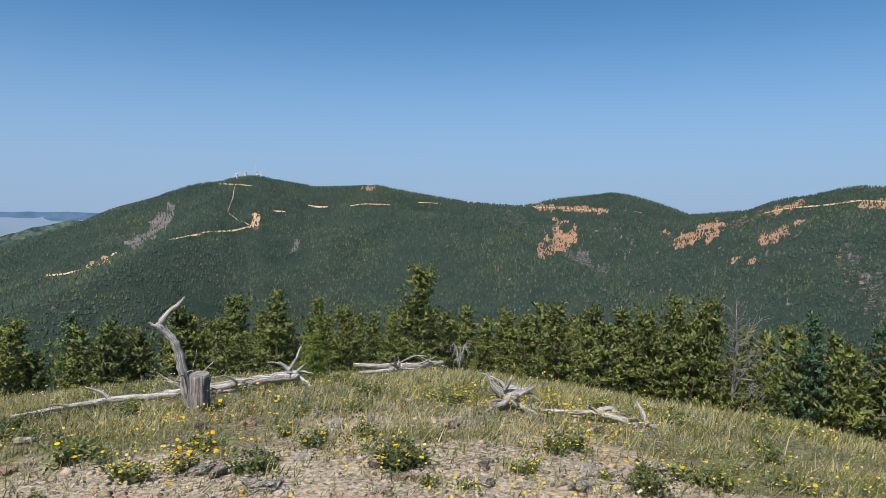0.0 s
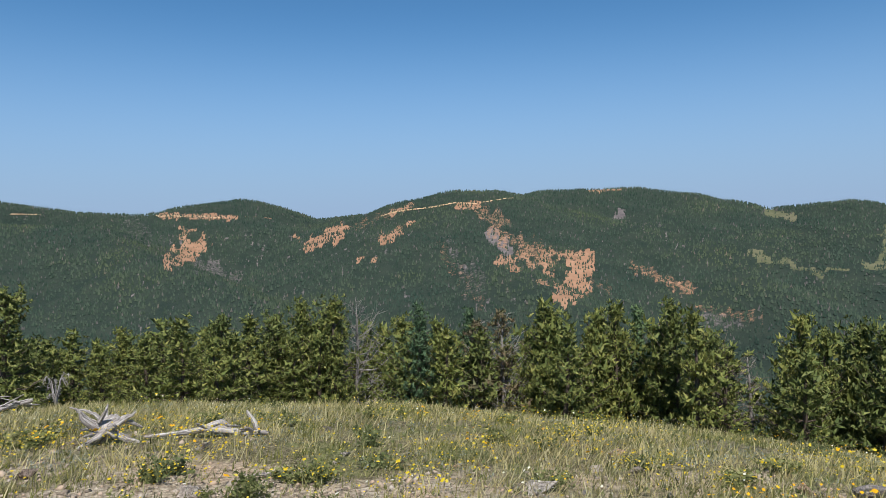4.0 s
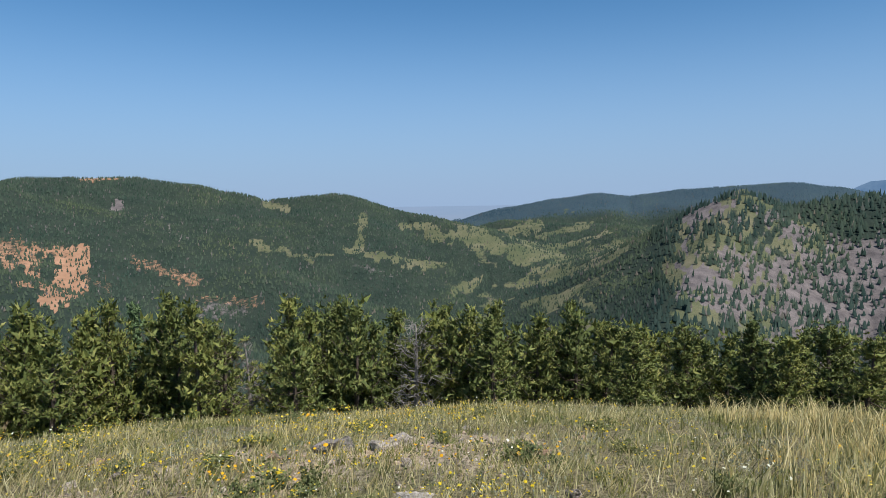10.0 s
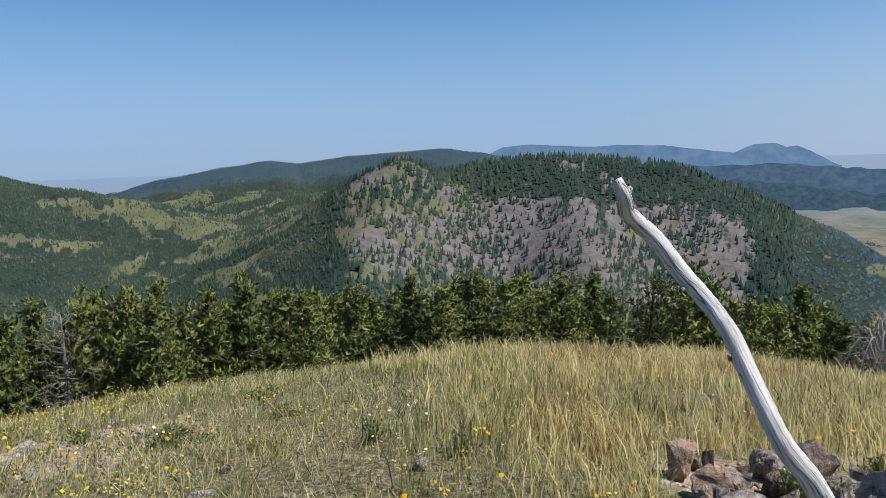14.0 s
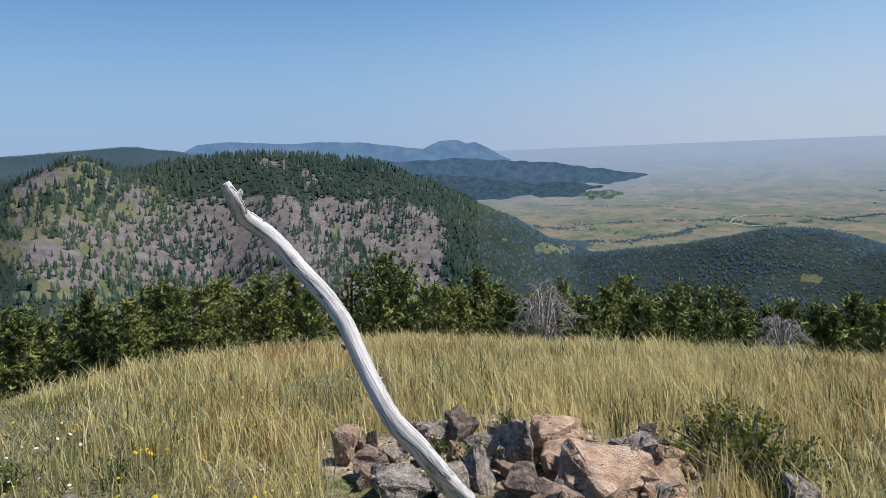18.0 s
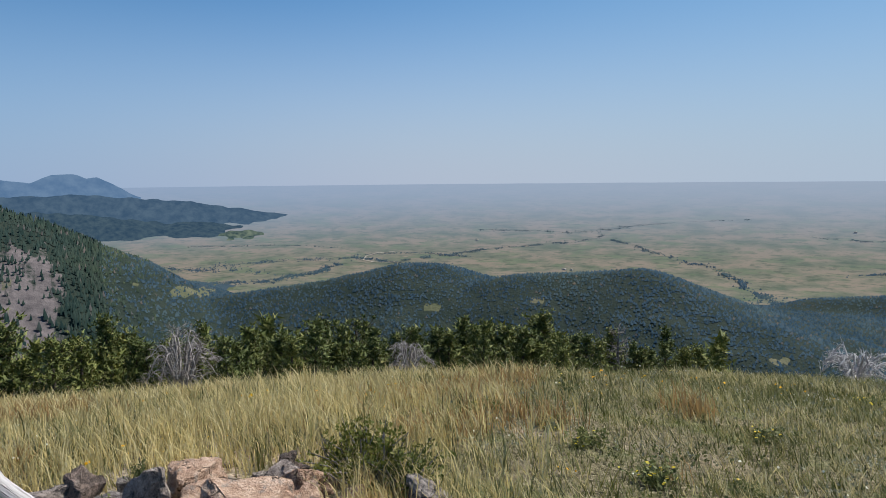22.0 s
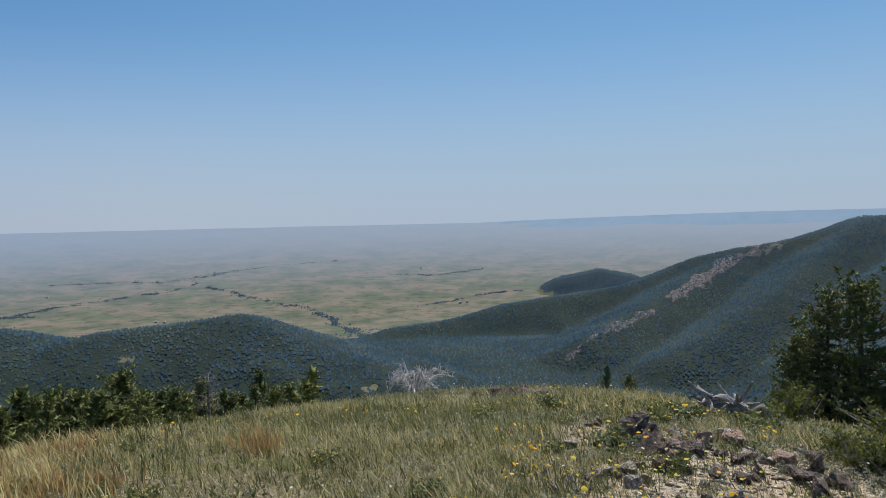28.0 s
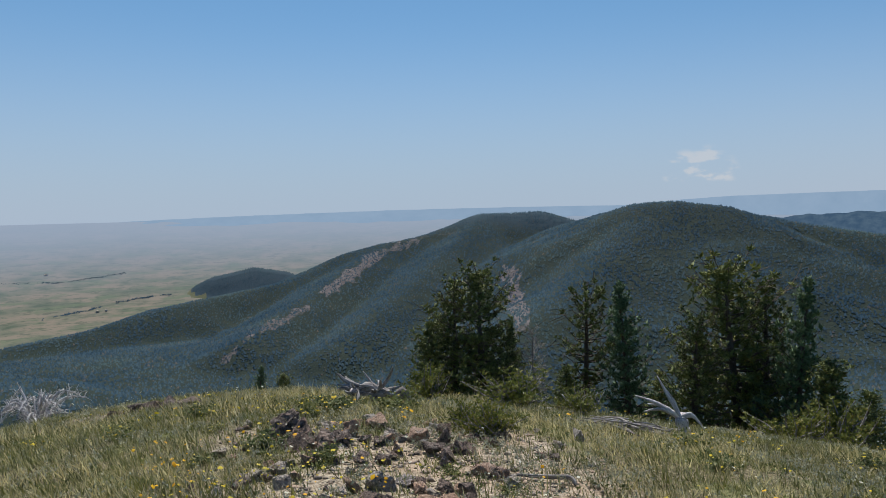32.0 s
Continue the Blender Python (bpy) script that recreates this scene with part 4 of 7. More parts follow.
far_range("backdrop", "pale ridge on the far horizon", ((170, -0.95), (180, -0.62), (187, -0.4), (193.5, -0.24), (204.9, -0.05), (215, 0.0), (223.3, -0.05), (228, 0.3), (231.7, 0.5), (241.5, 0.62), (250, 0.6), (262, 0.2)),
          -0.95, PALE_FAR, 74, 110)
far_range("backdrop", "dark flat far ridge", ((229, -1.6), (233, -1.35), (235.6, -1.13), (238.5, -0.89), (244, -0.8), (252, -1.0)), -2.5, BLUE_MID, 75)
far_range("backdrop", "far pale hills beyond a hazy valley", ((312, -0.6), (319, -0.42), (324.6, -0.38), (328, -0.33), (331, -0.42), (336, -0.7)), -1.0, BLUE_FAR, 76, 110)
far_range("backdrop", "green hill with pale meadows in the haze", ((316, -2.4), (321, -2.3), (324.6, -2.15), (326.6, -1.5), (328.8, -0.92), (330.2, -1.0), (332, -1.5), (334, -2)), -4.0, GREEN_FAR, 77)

# ---- far woods: small conifers on all slopes ----


def seen_from_top():
    """For the land grid: whether it is in sight from the summit."""
    z = LAND_CO[:, 2].reshape(len(far_rings), AROUND)
    rise = (z - EYE) / far_rings[:, None]
    high = np.maximum.accumulate(rise, 0)
    return rise >= high - 9.0 / far_rings[:, None]


def cones(x, y, z, h, w, rng, sides=3):
    n = len(x)
    turn = rng.uniform(0, 6.28, n)
    co = np.empty((n, sides + 1, 3))
    for k in range(sides):
        co[:, k, 0] = x + w * np.cos(turn + k * 2 * np.pi / sides)
        co[:, k, 1] = y + w * np.sin(turn + k * 2 * np.pi / sides)
        co[:, k, 2] = z + 0.08 * h
    co[:, sides] = np.stack([x + rng.normal(0, 0.03, n) * h, y, z + h], -1)
    base = np.arange(n)[:, None] * (sides + 1)
    faces = np.concatenate([base + np.array([[k, (k + 1) % sides, sides]]) for k in range(sides)])
    return co.reshape(-1, 3), faces


def far_woods():
    rng = np.random.default_rng(4)
    sight = seen_from_top()
    r = np.sqrt(rng.uniform(105**2, 3560**2, 700000))
    b = np.where(rng.random(len(r)) < 0.50, rng.uniform(-40, 122, len(r)), rng.uniform(118, 250, len(r)))
    j = np.clip(np.searchsorted(BEARINGS, b % 360), 0, AROUND - 1)
    i = np.clip(np.searchsorted(far_rings, r), 0, len(far_rings) - 1)
    keep = sight[i, j] | (rng.random(len(r)) < 0.02)
    r, b, i, j = r[keep], b[keep], i[keep], j[keep]
    x, y = r * np.sin(np.radians(b)), r * np.cos(np.radians(b))
    z = land_height(x, y)
    cov = cover(x, y, z)
    east = (b > 84) & (b < 121) & (r > 900) & (r < 1640)
    groves = smooth(-0.10, 0.18, fbm(x, y, 75, 3, 47) + 0.16 * rng.normal(0, 1, len(r)))
    most = np.where(east, np.where(groves > np.where(b < 93, 0.8, 0.5), 0.08, np.where(b < 93, 0.95, 0.87)), np.where(b > 185, 0.5, 0.8))
    open_ = np.clip(np.maximum(0.72 * cov[:, 0] ** 1.2, np.maximum(cov[:, 1] * 1.15, cov[:, 2] * 1.05)), 0, 1) * most
    keep = (rng.random(len(r)) > open_) & ((r < 2420) | (z > plain_height(r) + 9))
    keep &= ~east | (rng.random(len(r)) < 0.8)
    r, b, i, j, x, y, z, east = (v[keep] for v in (r, b, i, j, x, y, z, east))
    lie = LAND_NORMALS.reshape(-1, 3)[i * AROUND + j]
    h = rng.uniform(3.6, 9.0, len(x)) * (0.8 + 0.4 * value_noise(x / 70, y / 70, 3))
    h = np.where(east, 1.85 * h, h)
    w = h * np.where(east, rng.uniform(0.20, 0.30, len(x)), rng.uniform(0.26, 0.38, len(x)))
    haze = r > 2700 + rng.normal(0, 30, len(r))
    east &= ~haze
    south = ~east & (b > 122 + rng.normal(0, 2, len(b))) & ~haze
    for some, shrink, material, label in ((east, 1.0, SHADED_WOODS, "scattered conifers on the rocky eastern face, darkened for self-shade"), (~south & ~haze & ~east, 1.0, FAR_WOODS, "dense dark green pine forest on the hillsides"),
                                          (south, 0.62, SOUTH_WOODS, "dense forest on the southern hillsides, tinted blue for haze"),
                                          (haze, 0.8, HAZE_WOODS, "forest on the most distant hills, tinted blue-grey for haze")):
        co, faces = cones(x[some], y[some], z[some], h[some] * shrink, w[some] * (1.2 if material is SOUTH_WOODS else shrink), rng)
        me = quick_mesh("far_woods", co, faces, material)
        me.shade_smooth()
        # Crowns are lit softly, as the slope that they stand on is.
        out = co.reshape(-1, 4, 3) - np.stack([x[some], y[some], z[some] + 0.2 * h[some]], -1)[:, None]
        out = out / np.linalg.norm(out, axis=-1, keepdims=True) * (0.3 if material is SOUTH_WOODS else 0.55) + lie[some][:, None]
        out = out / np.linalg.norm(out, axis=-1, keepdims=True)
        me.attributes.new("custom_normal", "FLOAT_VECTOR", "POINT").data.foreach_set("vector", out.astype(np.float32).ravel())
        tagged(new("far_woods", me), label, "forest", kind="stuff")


far_woods()


def tree_lines():
    """Dark scrub and cottonwoods along the creeks of the plain: bends by bearing and angle below the horizon."""
    g = np.random.default_rng(8)
    xs, ys, hs = [], [], []
    for bends, thick, many in CREEKS:
        many = int(many * 2.4)
        b = np.interp(np.linspace(0, len(bends) - 1, many), range(len(bends)), [p[0] for p in bends])
        el = np.interp(np.linspace(0, len(bends) - 1, many), range(len(bends)), [p[1] for p in bends])
        wave = fbm(np.linspace(0, len(bends) * 3, many), np.full(many, 7.0 * len(xs)), 1.0, 3, 5)
        b, el = b + wave * 0.5, el + wave[::-1] * 0.07
        b, el = b + g.normal(0, thick * 2.6, many) * g.random(many), el + g.normal(0, thick * 0.7, many) * g.random(many)
        r = 2500 + 2200 * (1 - np.tan(np.radians(el)) / 0.18) / 0.95
        xs.append(r * np.sin(np.radians(b))), ys.append(r * np.cos(np.radians(b))), hs.append(g.uniform(2, 6.5, many) * np.clip(el / 7, 0.35, 1.2))
    x, y, h = (np.concatenate(v) for v in (xs, ys, hs))
    some = fbm(x, y, 40, 3, 9) + 0.2 * g.normal(0, 1, len(x)) > 0.0
    x, y, h = x[some], y[some], h[some]
    co, faces = cones(x, y, plain_height(np.hypot(x, y)), h, h * 0.8, g)
    tagged(new("creek_trees", quick_mesh("creek_trees", co, faces, SOUTH_WOODS)), "dark lines of creek trees on the plain", "trees", kind="stuff")


CREEKS = ((((150.5, 4.3), (155, 4.4), (158, 4.6), (160.5, 4.4), (163.5, 3.9)), 0.12, 500), (((129, 6.9), (134, 6.6), (140, 6.5), (144, 7.0), (148, 7.2)), 0.18, 700),
          (((160.6, 4.2), (160.5, 4.9), (158.5, 5.3), (155, 5.6), (151, 6.0), (147, 6.5), (144, 6.8)), 0.10, 900),
          (((161.5, 5.1), (163.5, 5.8), (166.5, 6.6), (169.3, 7.3), (171.3, 8.3), (173.4, 9.5)), 0.12, 900), (((172.8, 9.2), (173.9, 9.9)), 0.45, 260),
          (((128, 8.2), (133, 8.2), (137, 7.6), (139, 7.0)), 0.16, 600), (((162, 4.1), (168, 3.6), (172, 3.4)), 0.06, 260),
          (((176, 4.6), (180, 4.8), (184, 4.3)), 0.06, 300), (((178, 7.4), (181, 7.0), (184, 6.4), (187, 6.2)), 0.06, 260),
          (((121, 6.4), (126, 6.9), (131, 7.3), (135, 7.9)), 0.2, 420), (((140, 6.3), (146, 6.2), (150, 6.6)), 0.08, 220), (((127, 5.2), (133, 5.3), (139, 5.6)), 0.06, 160))
tree_lines()

# ---- pines round the meadow ----


def part(name, data, material, parent, label=""):
    """Links a mesh as one part under a thing or a part."""
    if isinstance(data, bmesh.types.BMesh):
        me = bpy.data.meshes.new(name)
        data.to_mesh(me)
        data.free()
    else:
        me = data
    if material:
        me.materials.append(material)
    ob = new(name, me)
    ob.parent = parent
    if label:
        ob["label"] = label
    if name in ("crown", "branchwork", "foliage", "twigwork", "twig_frame", "blossom", "stem_cluster"):
        ob["kind"] = "stuff"
    return ob


def tube(points, radii, sides=6, twist=0.0):
    """Points and quads of a tapering limb along a line of points."""
    pts = [Vector(p) for p in points]
    co, side = [], None
    for n, p in enumerate(pts):
        ahead = (pts[min(n + 1, len(pts) - 1)] - pts[max(n - 1, 0)]).normalized()
        if side is None:
            side = ahead.cross(Vector((0.31, 0.17, 0.93)) if abs(ahead.z) < 0.8 else Vector((1, 0.2, 0)))
        side = (side - ahead * side.dot(ahead)).normalized()
        over = side.cross(ahead)
        for k in range(sides):
            a = 2 * math.pi * k / sides + twist * n
            co.append(p + (side * math.cos(a) + over * math.sin(a)) * float(radii[n]))
    quads = [(n * sides + k, n * sides + (k + 1) % sides, (n + 1) * sides + (k + 1) % sides, (n + 1) * sides + k)
             for n in range(len(pts) - 1) for k in range(sides)]
    return co, quads


class Limbs:
    """Collects tapering limbs into one mesh."""

    def __init__(self):
        self.co, self.faces = [], []

    def add(self, points, radii, sides=5, cap=True):
        co, quads = tube(points, radii, sides)
        base = len(self.co)
        self.co += co
        self.faces += [tuple(base + k for k in q) for q in quads]
        if cap:
            self.faces.append(tuple(base + len(co) - sides + k for k in range(sides)))
            self.faces.append(tuple(base + k for k in reversed(range(sides))))

    def mesh(self, name):
        me = bpy.data.meshes.new(name)
        me.from_pydata([tuple(c) for c in self.co], [], self.faces)
        me.shade_smooth()
        grain = me.attributes.new("grain", "FLOAT_VECTOR", "POINT")
        grain.data.foreach_set("vector", np.array([tuple(c) for c in self.co], np.float32).ravel())
        return me


def puffs(places, ways, size, rng, needles=9):
    """Rounded clumps of needles: short blades lying like shingles round each place, fuller on the side of its way."""
    places, ways = np.asarray(places), np.asarray(ways)
    n = len(places)
    d = rng.normal(0, 1, (n, needles, 3))
    d /= np.linalg.norm(d, axis=-1, keepdims=True)
    d = d + 0.5 * ways[:, None] + np.array([0, 0, 0.25])
    d /= np.linalg.norm(d, axis=-1, keepdims=True)
    ball = size * rng.lognormal(0, 0.25, (n, 1, 1))
    along = 0.55 * d + 0.75 * np.cross(d, rng.normal(0, 1, (n, needles, 3))) + np.array([0, 0, 0.25])
    along /= np.linalg.norm(along, axis=-1, keepdims=True)
    side = np.cross(d, along)
    side /= np.linalg.norm(side, axis=-1, keepdims=True) + 1e-9
    root = places[:, None] + d * ball * rng.uniform(0.05, 0.7, (n, needles, 1))
    long_ = ball * rng.uniform(0.7, 1.25, (n, needles, 1))
    a, b, c = root - side * long_ * 0.25, root + side * long_ * 0.25, root + along * long_
    facing = np.cross(b - a, c - a)
    facing /= np.linalg.norm(facing, axis=-1, keepdims=True) + 1e-12
    swap = (facing * d).sum(-1, keepdims=True) < 0
    a, b = np.where(swap, b, a), np.where(swap, a, b)
    shade = 0.75 * d + 0.45 * np.where(swap, -facing, facing)
    shade /= np.linalg.norm(shade, axis=-1, keepdims=True)
    co = np.stack([a, b, c], 2).reshape(-1, 3)
    return co, np.arange(len(co)).reshape(-1, 3), np.repeat(shade.reshape(-1, 3), 3, 0)


def crown_mesh(name, co, tris, shade, material=None):
    me = quick_mesh(name, co, tris, material)
    me.attributes.new("custom_normal", "FLOAT_VECTOR", "POINT").data.foreach_set("vector", shade.astype(np.float32).ravel())
    return me


def pine(seed, full=1.0, spread=0.30, low=0.06, dead=0.0, detail=1.0, foliage=None, pointed=0.7, bark=None, category="tree", label="", name="pine_tree", fine=1.0):
    """A conifer one metre tall, to be scaled: trunk, whorls of limbs, and a crown of needle clumps along them."""
    rng = np.random.default_rng(seed)
    tree = tagged(new(name), label, category)
    lean = rng.normal(0, 0.025, 2)

    def axis(k):
        return Vector((lean[0] * k + 0.014 * math.sin(5 * k + seed), lean[1] * k + 0.014 * math.cos(4 * k + seed), k))

    wood = Limbs()
    wood.add([axis(k) for k in np.linspace(0, 0.98, 9)], [0.024 * (1 - k) ** 0.8 + 0.003 for k in np.linspace(0, 1, 9)], 7)
    part("trunk", wood.mesh("trunk"), bark or BARK, tree)
    limbs, places, ways = Limbs(), [], []
    levels, heavy = int(4 + 15 * detail), rng.uniform(0, 6.28)
    for n in range(levels):
        k0 = low + (0.95 - low) * (n + rng.uniform(-0.25, 0.25)) / (levels - 1)
        ring = rng.uniform(0.72, 1.18)
        for m in range(5 if k0 < 0.8 else 4):
            k = min(0.97, max(0.01, k0 + rng.normal(0, 0.014)))
            at, turn = axis(k), n * 1.1 + m * 1.26 + rng.normal(0, 0.22)
            shape = (1 - k) ** pointed * (0.55 + 0.45 * min(1, (k - low + 0.05) * 4))
            reach = spread * shape * ring * rng.uniform(0.62, 1.2) * (1 + 0.16 * math.cos(turn - heavy)) + 0.022
            rise = -0.12 + 0.85 * k * k + rng.normal(0, 0.10)
            out = Vector((math.cos(turn), math.sin(turn), rise)).normalized()
            tip = at + out * reach + Vector((0, 0, reach * 0.24))
            mid = at + out * reach * 0.52 - Vector((0, 0, reach * 0.03))
            limbs.add([at, mid, tip], [0.0065 * (1 - k) + 0.0025, 0.0035 * (1 - k) + 0.0018, 0.0012], 4, False)
            for _ in range(int(5 * dead)):
                s = rng.uniform(0.3, 1.0)
                p = at.lerp(tip, s)
                w = Vector(rng.normal(0, 1, 3)).normalized() + out
                limbs.add([p, p + w * reach * 0.22, p + w * reach * 0.38 + Vector(rng.normal(0, 0.012, 3))], [0.0022, 0.0016, 0.0007], 3, False)
            if rng.random() > full:
                continue
            across = out.cross(Vector((0, 0, 1))).normalized()
            start = 0.28 if k > 0.25 else 0.45
            if full > 0.8:
                places += [at.lerp(mid, 0.55), at.lerp(mid, 0.95), at.lerp(mid, 0.55) - Vector((0, 0, 0.02))]
                ways += [out] * 3
            for s in np.linspace(start, 1.0, max(2, int(reach * (1 - start) / 0.042 * detail**0.5) + 1)):
                p = (at.lerp(mid, s / 0.52) if s < 0.52 else mid.lerp(tip, (s - 0.52) / 0.48))
                for way in ((-1, 1) if s < 0.93 else (0,)):
                    places.append(p + across * way * (0.012 + reach * 0.34 * (1.12 - s) * rng.uniform(0.5, 1.2)) + Vector((0, 0, rng.uniform(0.0, 0.016))))
                    ways.append(out * 0.6 + across * way * 0.5 + Vector((0, 0, 0.5)))
    part("branchwork", limbs.mesh("branchwork"), bark or BARK, tree)
    if places:
        for s in np.linspace(0.86, 1.0, 7):
            places.append(axis(s) + Vector(rng.normal(0, 0.006, 3)))
            ways.append(Vector((0, 0, 1)))
        crown = puffs([tuple(p) for p in places], [tuple(w) for w in ways], 0.0225 / detail**0.45 / fine, rng, int((14 if detail > 0.7 else 11 if detail > 0.4 else 8) * fine**2))
        part("crown", crown_mesh("crown", *crown), foliage or NEEDLES, tree)
    return tree


def stand(proto, bearing, far, height, rng, wide=1.0, label="", group="", sink=0.15):
    """Sets a copy of a tree on the land."""
    x, y = far * math.sin(radians(bearing)), far * math.cos(radians(bearing))
    m = Matrix.Translation((x, y, land_at(x, y) - sink)) @ Matrix.Rotation(rng.uniform(0, 6.28), 4, "Z")
    ob = copy_thing(proto, m)
    ob.scale = (height * wide, height * wide, height)
    if label:
        ob["label"] = label
    if group:
        ob["group"] = group
    return ob


rng = np.random.default_rng(12)
PINE_LABEL = "bushy green pine at the edge of the summit meadow"
PINES = [pine(s, 0.9, sp, lo, 0, 1.0, None, po, label=PINE_LABEL, fine=0.93) for s, sp, lo, po in
         ((1, 0.32, 0.03, 0.66), (2, 0.28, 0.03, 0.72), (3, 0.35, 0.02, 0.62), (4, 0.29, 0.05, 0.8), (5, 0.27, 0.03, 0.62), (6, 0.33, 0.07, 0.5))]
SPRUCES = [pine(s, 1.0, 0.26, 0.01, 0, 1.15, SPRUCE, 0.85, label="dense pointed spruce with blue-green needles", name="spruce_tree", fine=1.25) for s in (21, 22)]
OPEN_PINES = [pine(s, 0.72, 0.27, 0.28, 0.4, 0.85, None, 0.42, label="open-crowned pine with bare lower limbs", fine=1.4) for s in (31, 32)]
DEAD = [pine(s, 0.0, sp, 0.05, d, 0.9, None, po, SNAGWOOD, label="dead grey pine with bare twigs", name="dead_tree") for s, sp, po, d in ((41, 0.30, 0.5, 1.2), (42, 0.16, 0.7, 0.8))]
DYING = [pine(51, 0.55, 0.28, 0.1, 0.6, 0.9, RUSTY, 0.6, SNAGWOOD, label="dying pine with thin rusty needles")]
SMALL = [pine(s, 0.95, sp, 0.04, 0, 0.36, None, po, label="green pine on the slope below the meadow", fine=0.8) for s, sp, po in ((61, 0.25, 0.75), (62, 0.22, 0.85), (63, 0.28, 0.65))]
FILL = [pine(s, 0.95, sp, 0.02, 0, 0.62, None, po, label=PINE_LABEL, fine=0.86) for s, sp, po in ((81, 0.33, 0.7), (82, 0.30, 0.65), (83, 0.36, 0.6), (84, 0.31, 0.55))]
SMALL_CROWNS = []
for p in SMALL:
    me = next(o for o in p.children if o.name.startswith("crown")).data
    crown, shade = np.zeros(len(me.vertices) * 3, np.float32), np.zeros(len(me.vertices) * 3, np.float32)
    me.vertices.foreach_get("co", crown)
    me.attributes["custom_normal"].data.foreach_get("vector", shade)
    SMALL_CROWNS.append((crown.reshape(-1, 3).astype(float), shade.reshape(-1, 3).astype(float)))
BROAD = [pine(s, 0.86, sp, 0.1, 0.5, 1.0, None, po, label="broad round-topped pine with grey lower branches", fine=1.2) for s, sp, po in ((91, 0.36, 0.38), (92, 0.33, 0.42))]
PROTOS = PINES + SPRUCES + OPEN_PINES + DEAD + DYING + SMALL + BROAD


def top_height(bearing, angle, far):
    """The height of a tree at that distance whose tip stands at that angle."""
    x, y = far * math.sin(radians(bearing)), far * math.cos(radians(bearing))
    return EYE + far * math.tan(radians(angle)) - land_at(x, y) + 0.15


# The brow's trees that stand out: bearing, angle of the tip, distance, kind.
ROW_NORTH = ((324.4, -8.3, 27, 0), (329.4, -7.8, 27, 6), (331.8, -8.2, 28, 7), (336.5, -7.4, 28, 1), (341.1, -6.8, 28, 2), (344.2, -6.6, 27, 0), (347.3, -7.2, 28, 1),
             (349.7, -7.9, 27, 2), (355.3, -4.5, 24, 2), (358.0, -8.4, 28, 5), (2.9, -7.9, 30, 4), (6.0, -8.6, 29, 0), (9.8, -7.4, 27, 1), (11.8, -7.9, 26, 0), (14.3, -7.9, 27, 5),
             (16.3, -6.7, 27, 4), (18.1, -6.6, 26, 2), (20.3, -6.9, 27, 10))
ROW_EAST = ((23.5, -8.2, 25, 2), (25.2, -7.2, 23, 6), (29.3, -7.8, 25, 7), (30.6, -8.8, 24, 12), (32.6, -8.1, 24, 12), (35.4, -8.4, 24, 0), (37.1, -7.8, 24, 2), (39.3, -8.0, 25, 4),
            (41.4, -7.5, 24, 0), (42.9, -7.7, 25, 7), (46.1, -7.1, 23, 4), (47.6, -9.4, 24, 2), (49.4, -10.6, 22, 8), (51.2, -10.6, 25, 11), (54.4, -7.9, 23, 0), (56.0, -8.6, 24, 1),
            (58.0, -8.0, 24, 2), (60.3, -9.0, 24, 4))
ROW_SOUTHEAST = ((63.0, -8.9, 23, 1), (65.0, -9.8, 22, 10), (67.5, -9.0, 24, 5), (70.8, -8.6, 23, 4), (74.8, -9.7, 23, 0), (77.4, -8.3, 24, 1), (80.0, -9.9, 23, 2),
                 (82.3, -10.3, 21, 3), (86.9, -9.8, 23, 2), (91.1, -9.3, 22, 3), (93.5, -10.4, 21, 0), (96.2, -9.3, 22, 2), (98.2, -9.9, 21, 2), (100.2, -9.8, 22, 0),
                 (103.0, -9.8, 23, 5), (106.1, -9.4, 24, 1), (108.2, -10.0, 25, 10), (110.4, -9.7, 24, 8), (114.0, -8.7, 23, 5))
ROW_SOUTH = ((121.2, -9.9, 24, 4), (126.4, -11.1, 21, 10), (131.3, -11.8, 25, 0), (134.0, -12.4, 24, 1), (137.1, -11.4, 25, 5), (139.9, -11.5, 25, 8), (141.6, -12.2, 24, 1),
             (144.2, -13.4, 19, 10), (146.6, -12.3, 25, 3), (149.0, -11.4, 25, 1), (151.2, -11.9, 26, 0), (155.2, -11.1, 24, 2), (158.3, -12.8, 24, 1), (161.8, -11.9, 23, 10),
             (167.2, -13.2, 21, 2), (193.4, -12.2, 17, 6), (195.4, -12.9, 17.5, 5))
for row in (ROW_NORTH, ROW_EAST, ROW_SOUTHEAST, ROW_SOUTH):
    for bearing, angle, far, kind in row:
        h = top_height(bearing, angle, far)
        stand(PROTOS[kind], bearing, far, h, rng, min(1.15, max(0.75, 4.6 / h)) * rng.uniform(0.95, 1.1), group="pines round the meadow")
# The row's filling: smaller trees between and behind those.
fill_at = (-42, -20, 0, 20, 45, 60, 80, 100, 116, 130, 150, 168)
fill_top = (-9.2, -8.6, -8.9, -9.2, -9.4, -10.0, -10.8, -11.0, -11.4, -12.9, -12.8, -13.6)
for n in range(160):
    bearing = -42 + 210 * (n + rng.random()) / 160
    if 49.8 < bearing < 52 or 116 < bearing < 125 and rng.random() < 0.4:
        continue
    far = rng.uniform(20.5, 31)
    angle = np.interp(bearing, fill_at, fill_top) + rng.normal(0, 0.7)
    h = min(6.5, max(1.3, top_height(bearing, angle, far)))
    stand(FILL[int(rng.integers(0, 4))], bearing, far, h, rng, min(1.2, max(0.8, 4.2 / h)), group="pines round the meadow")
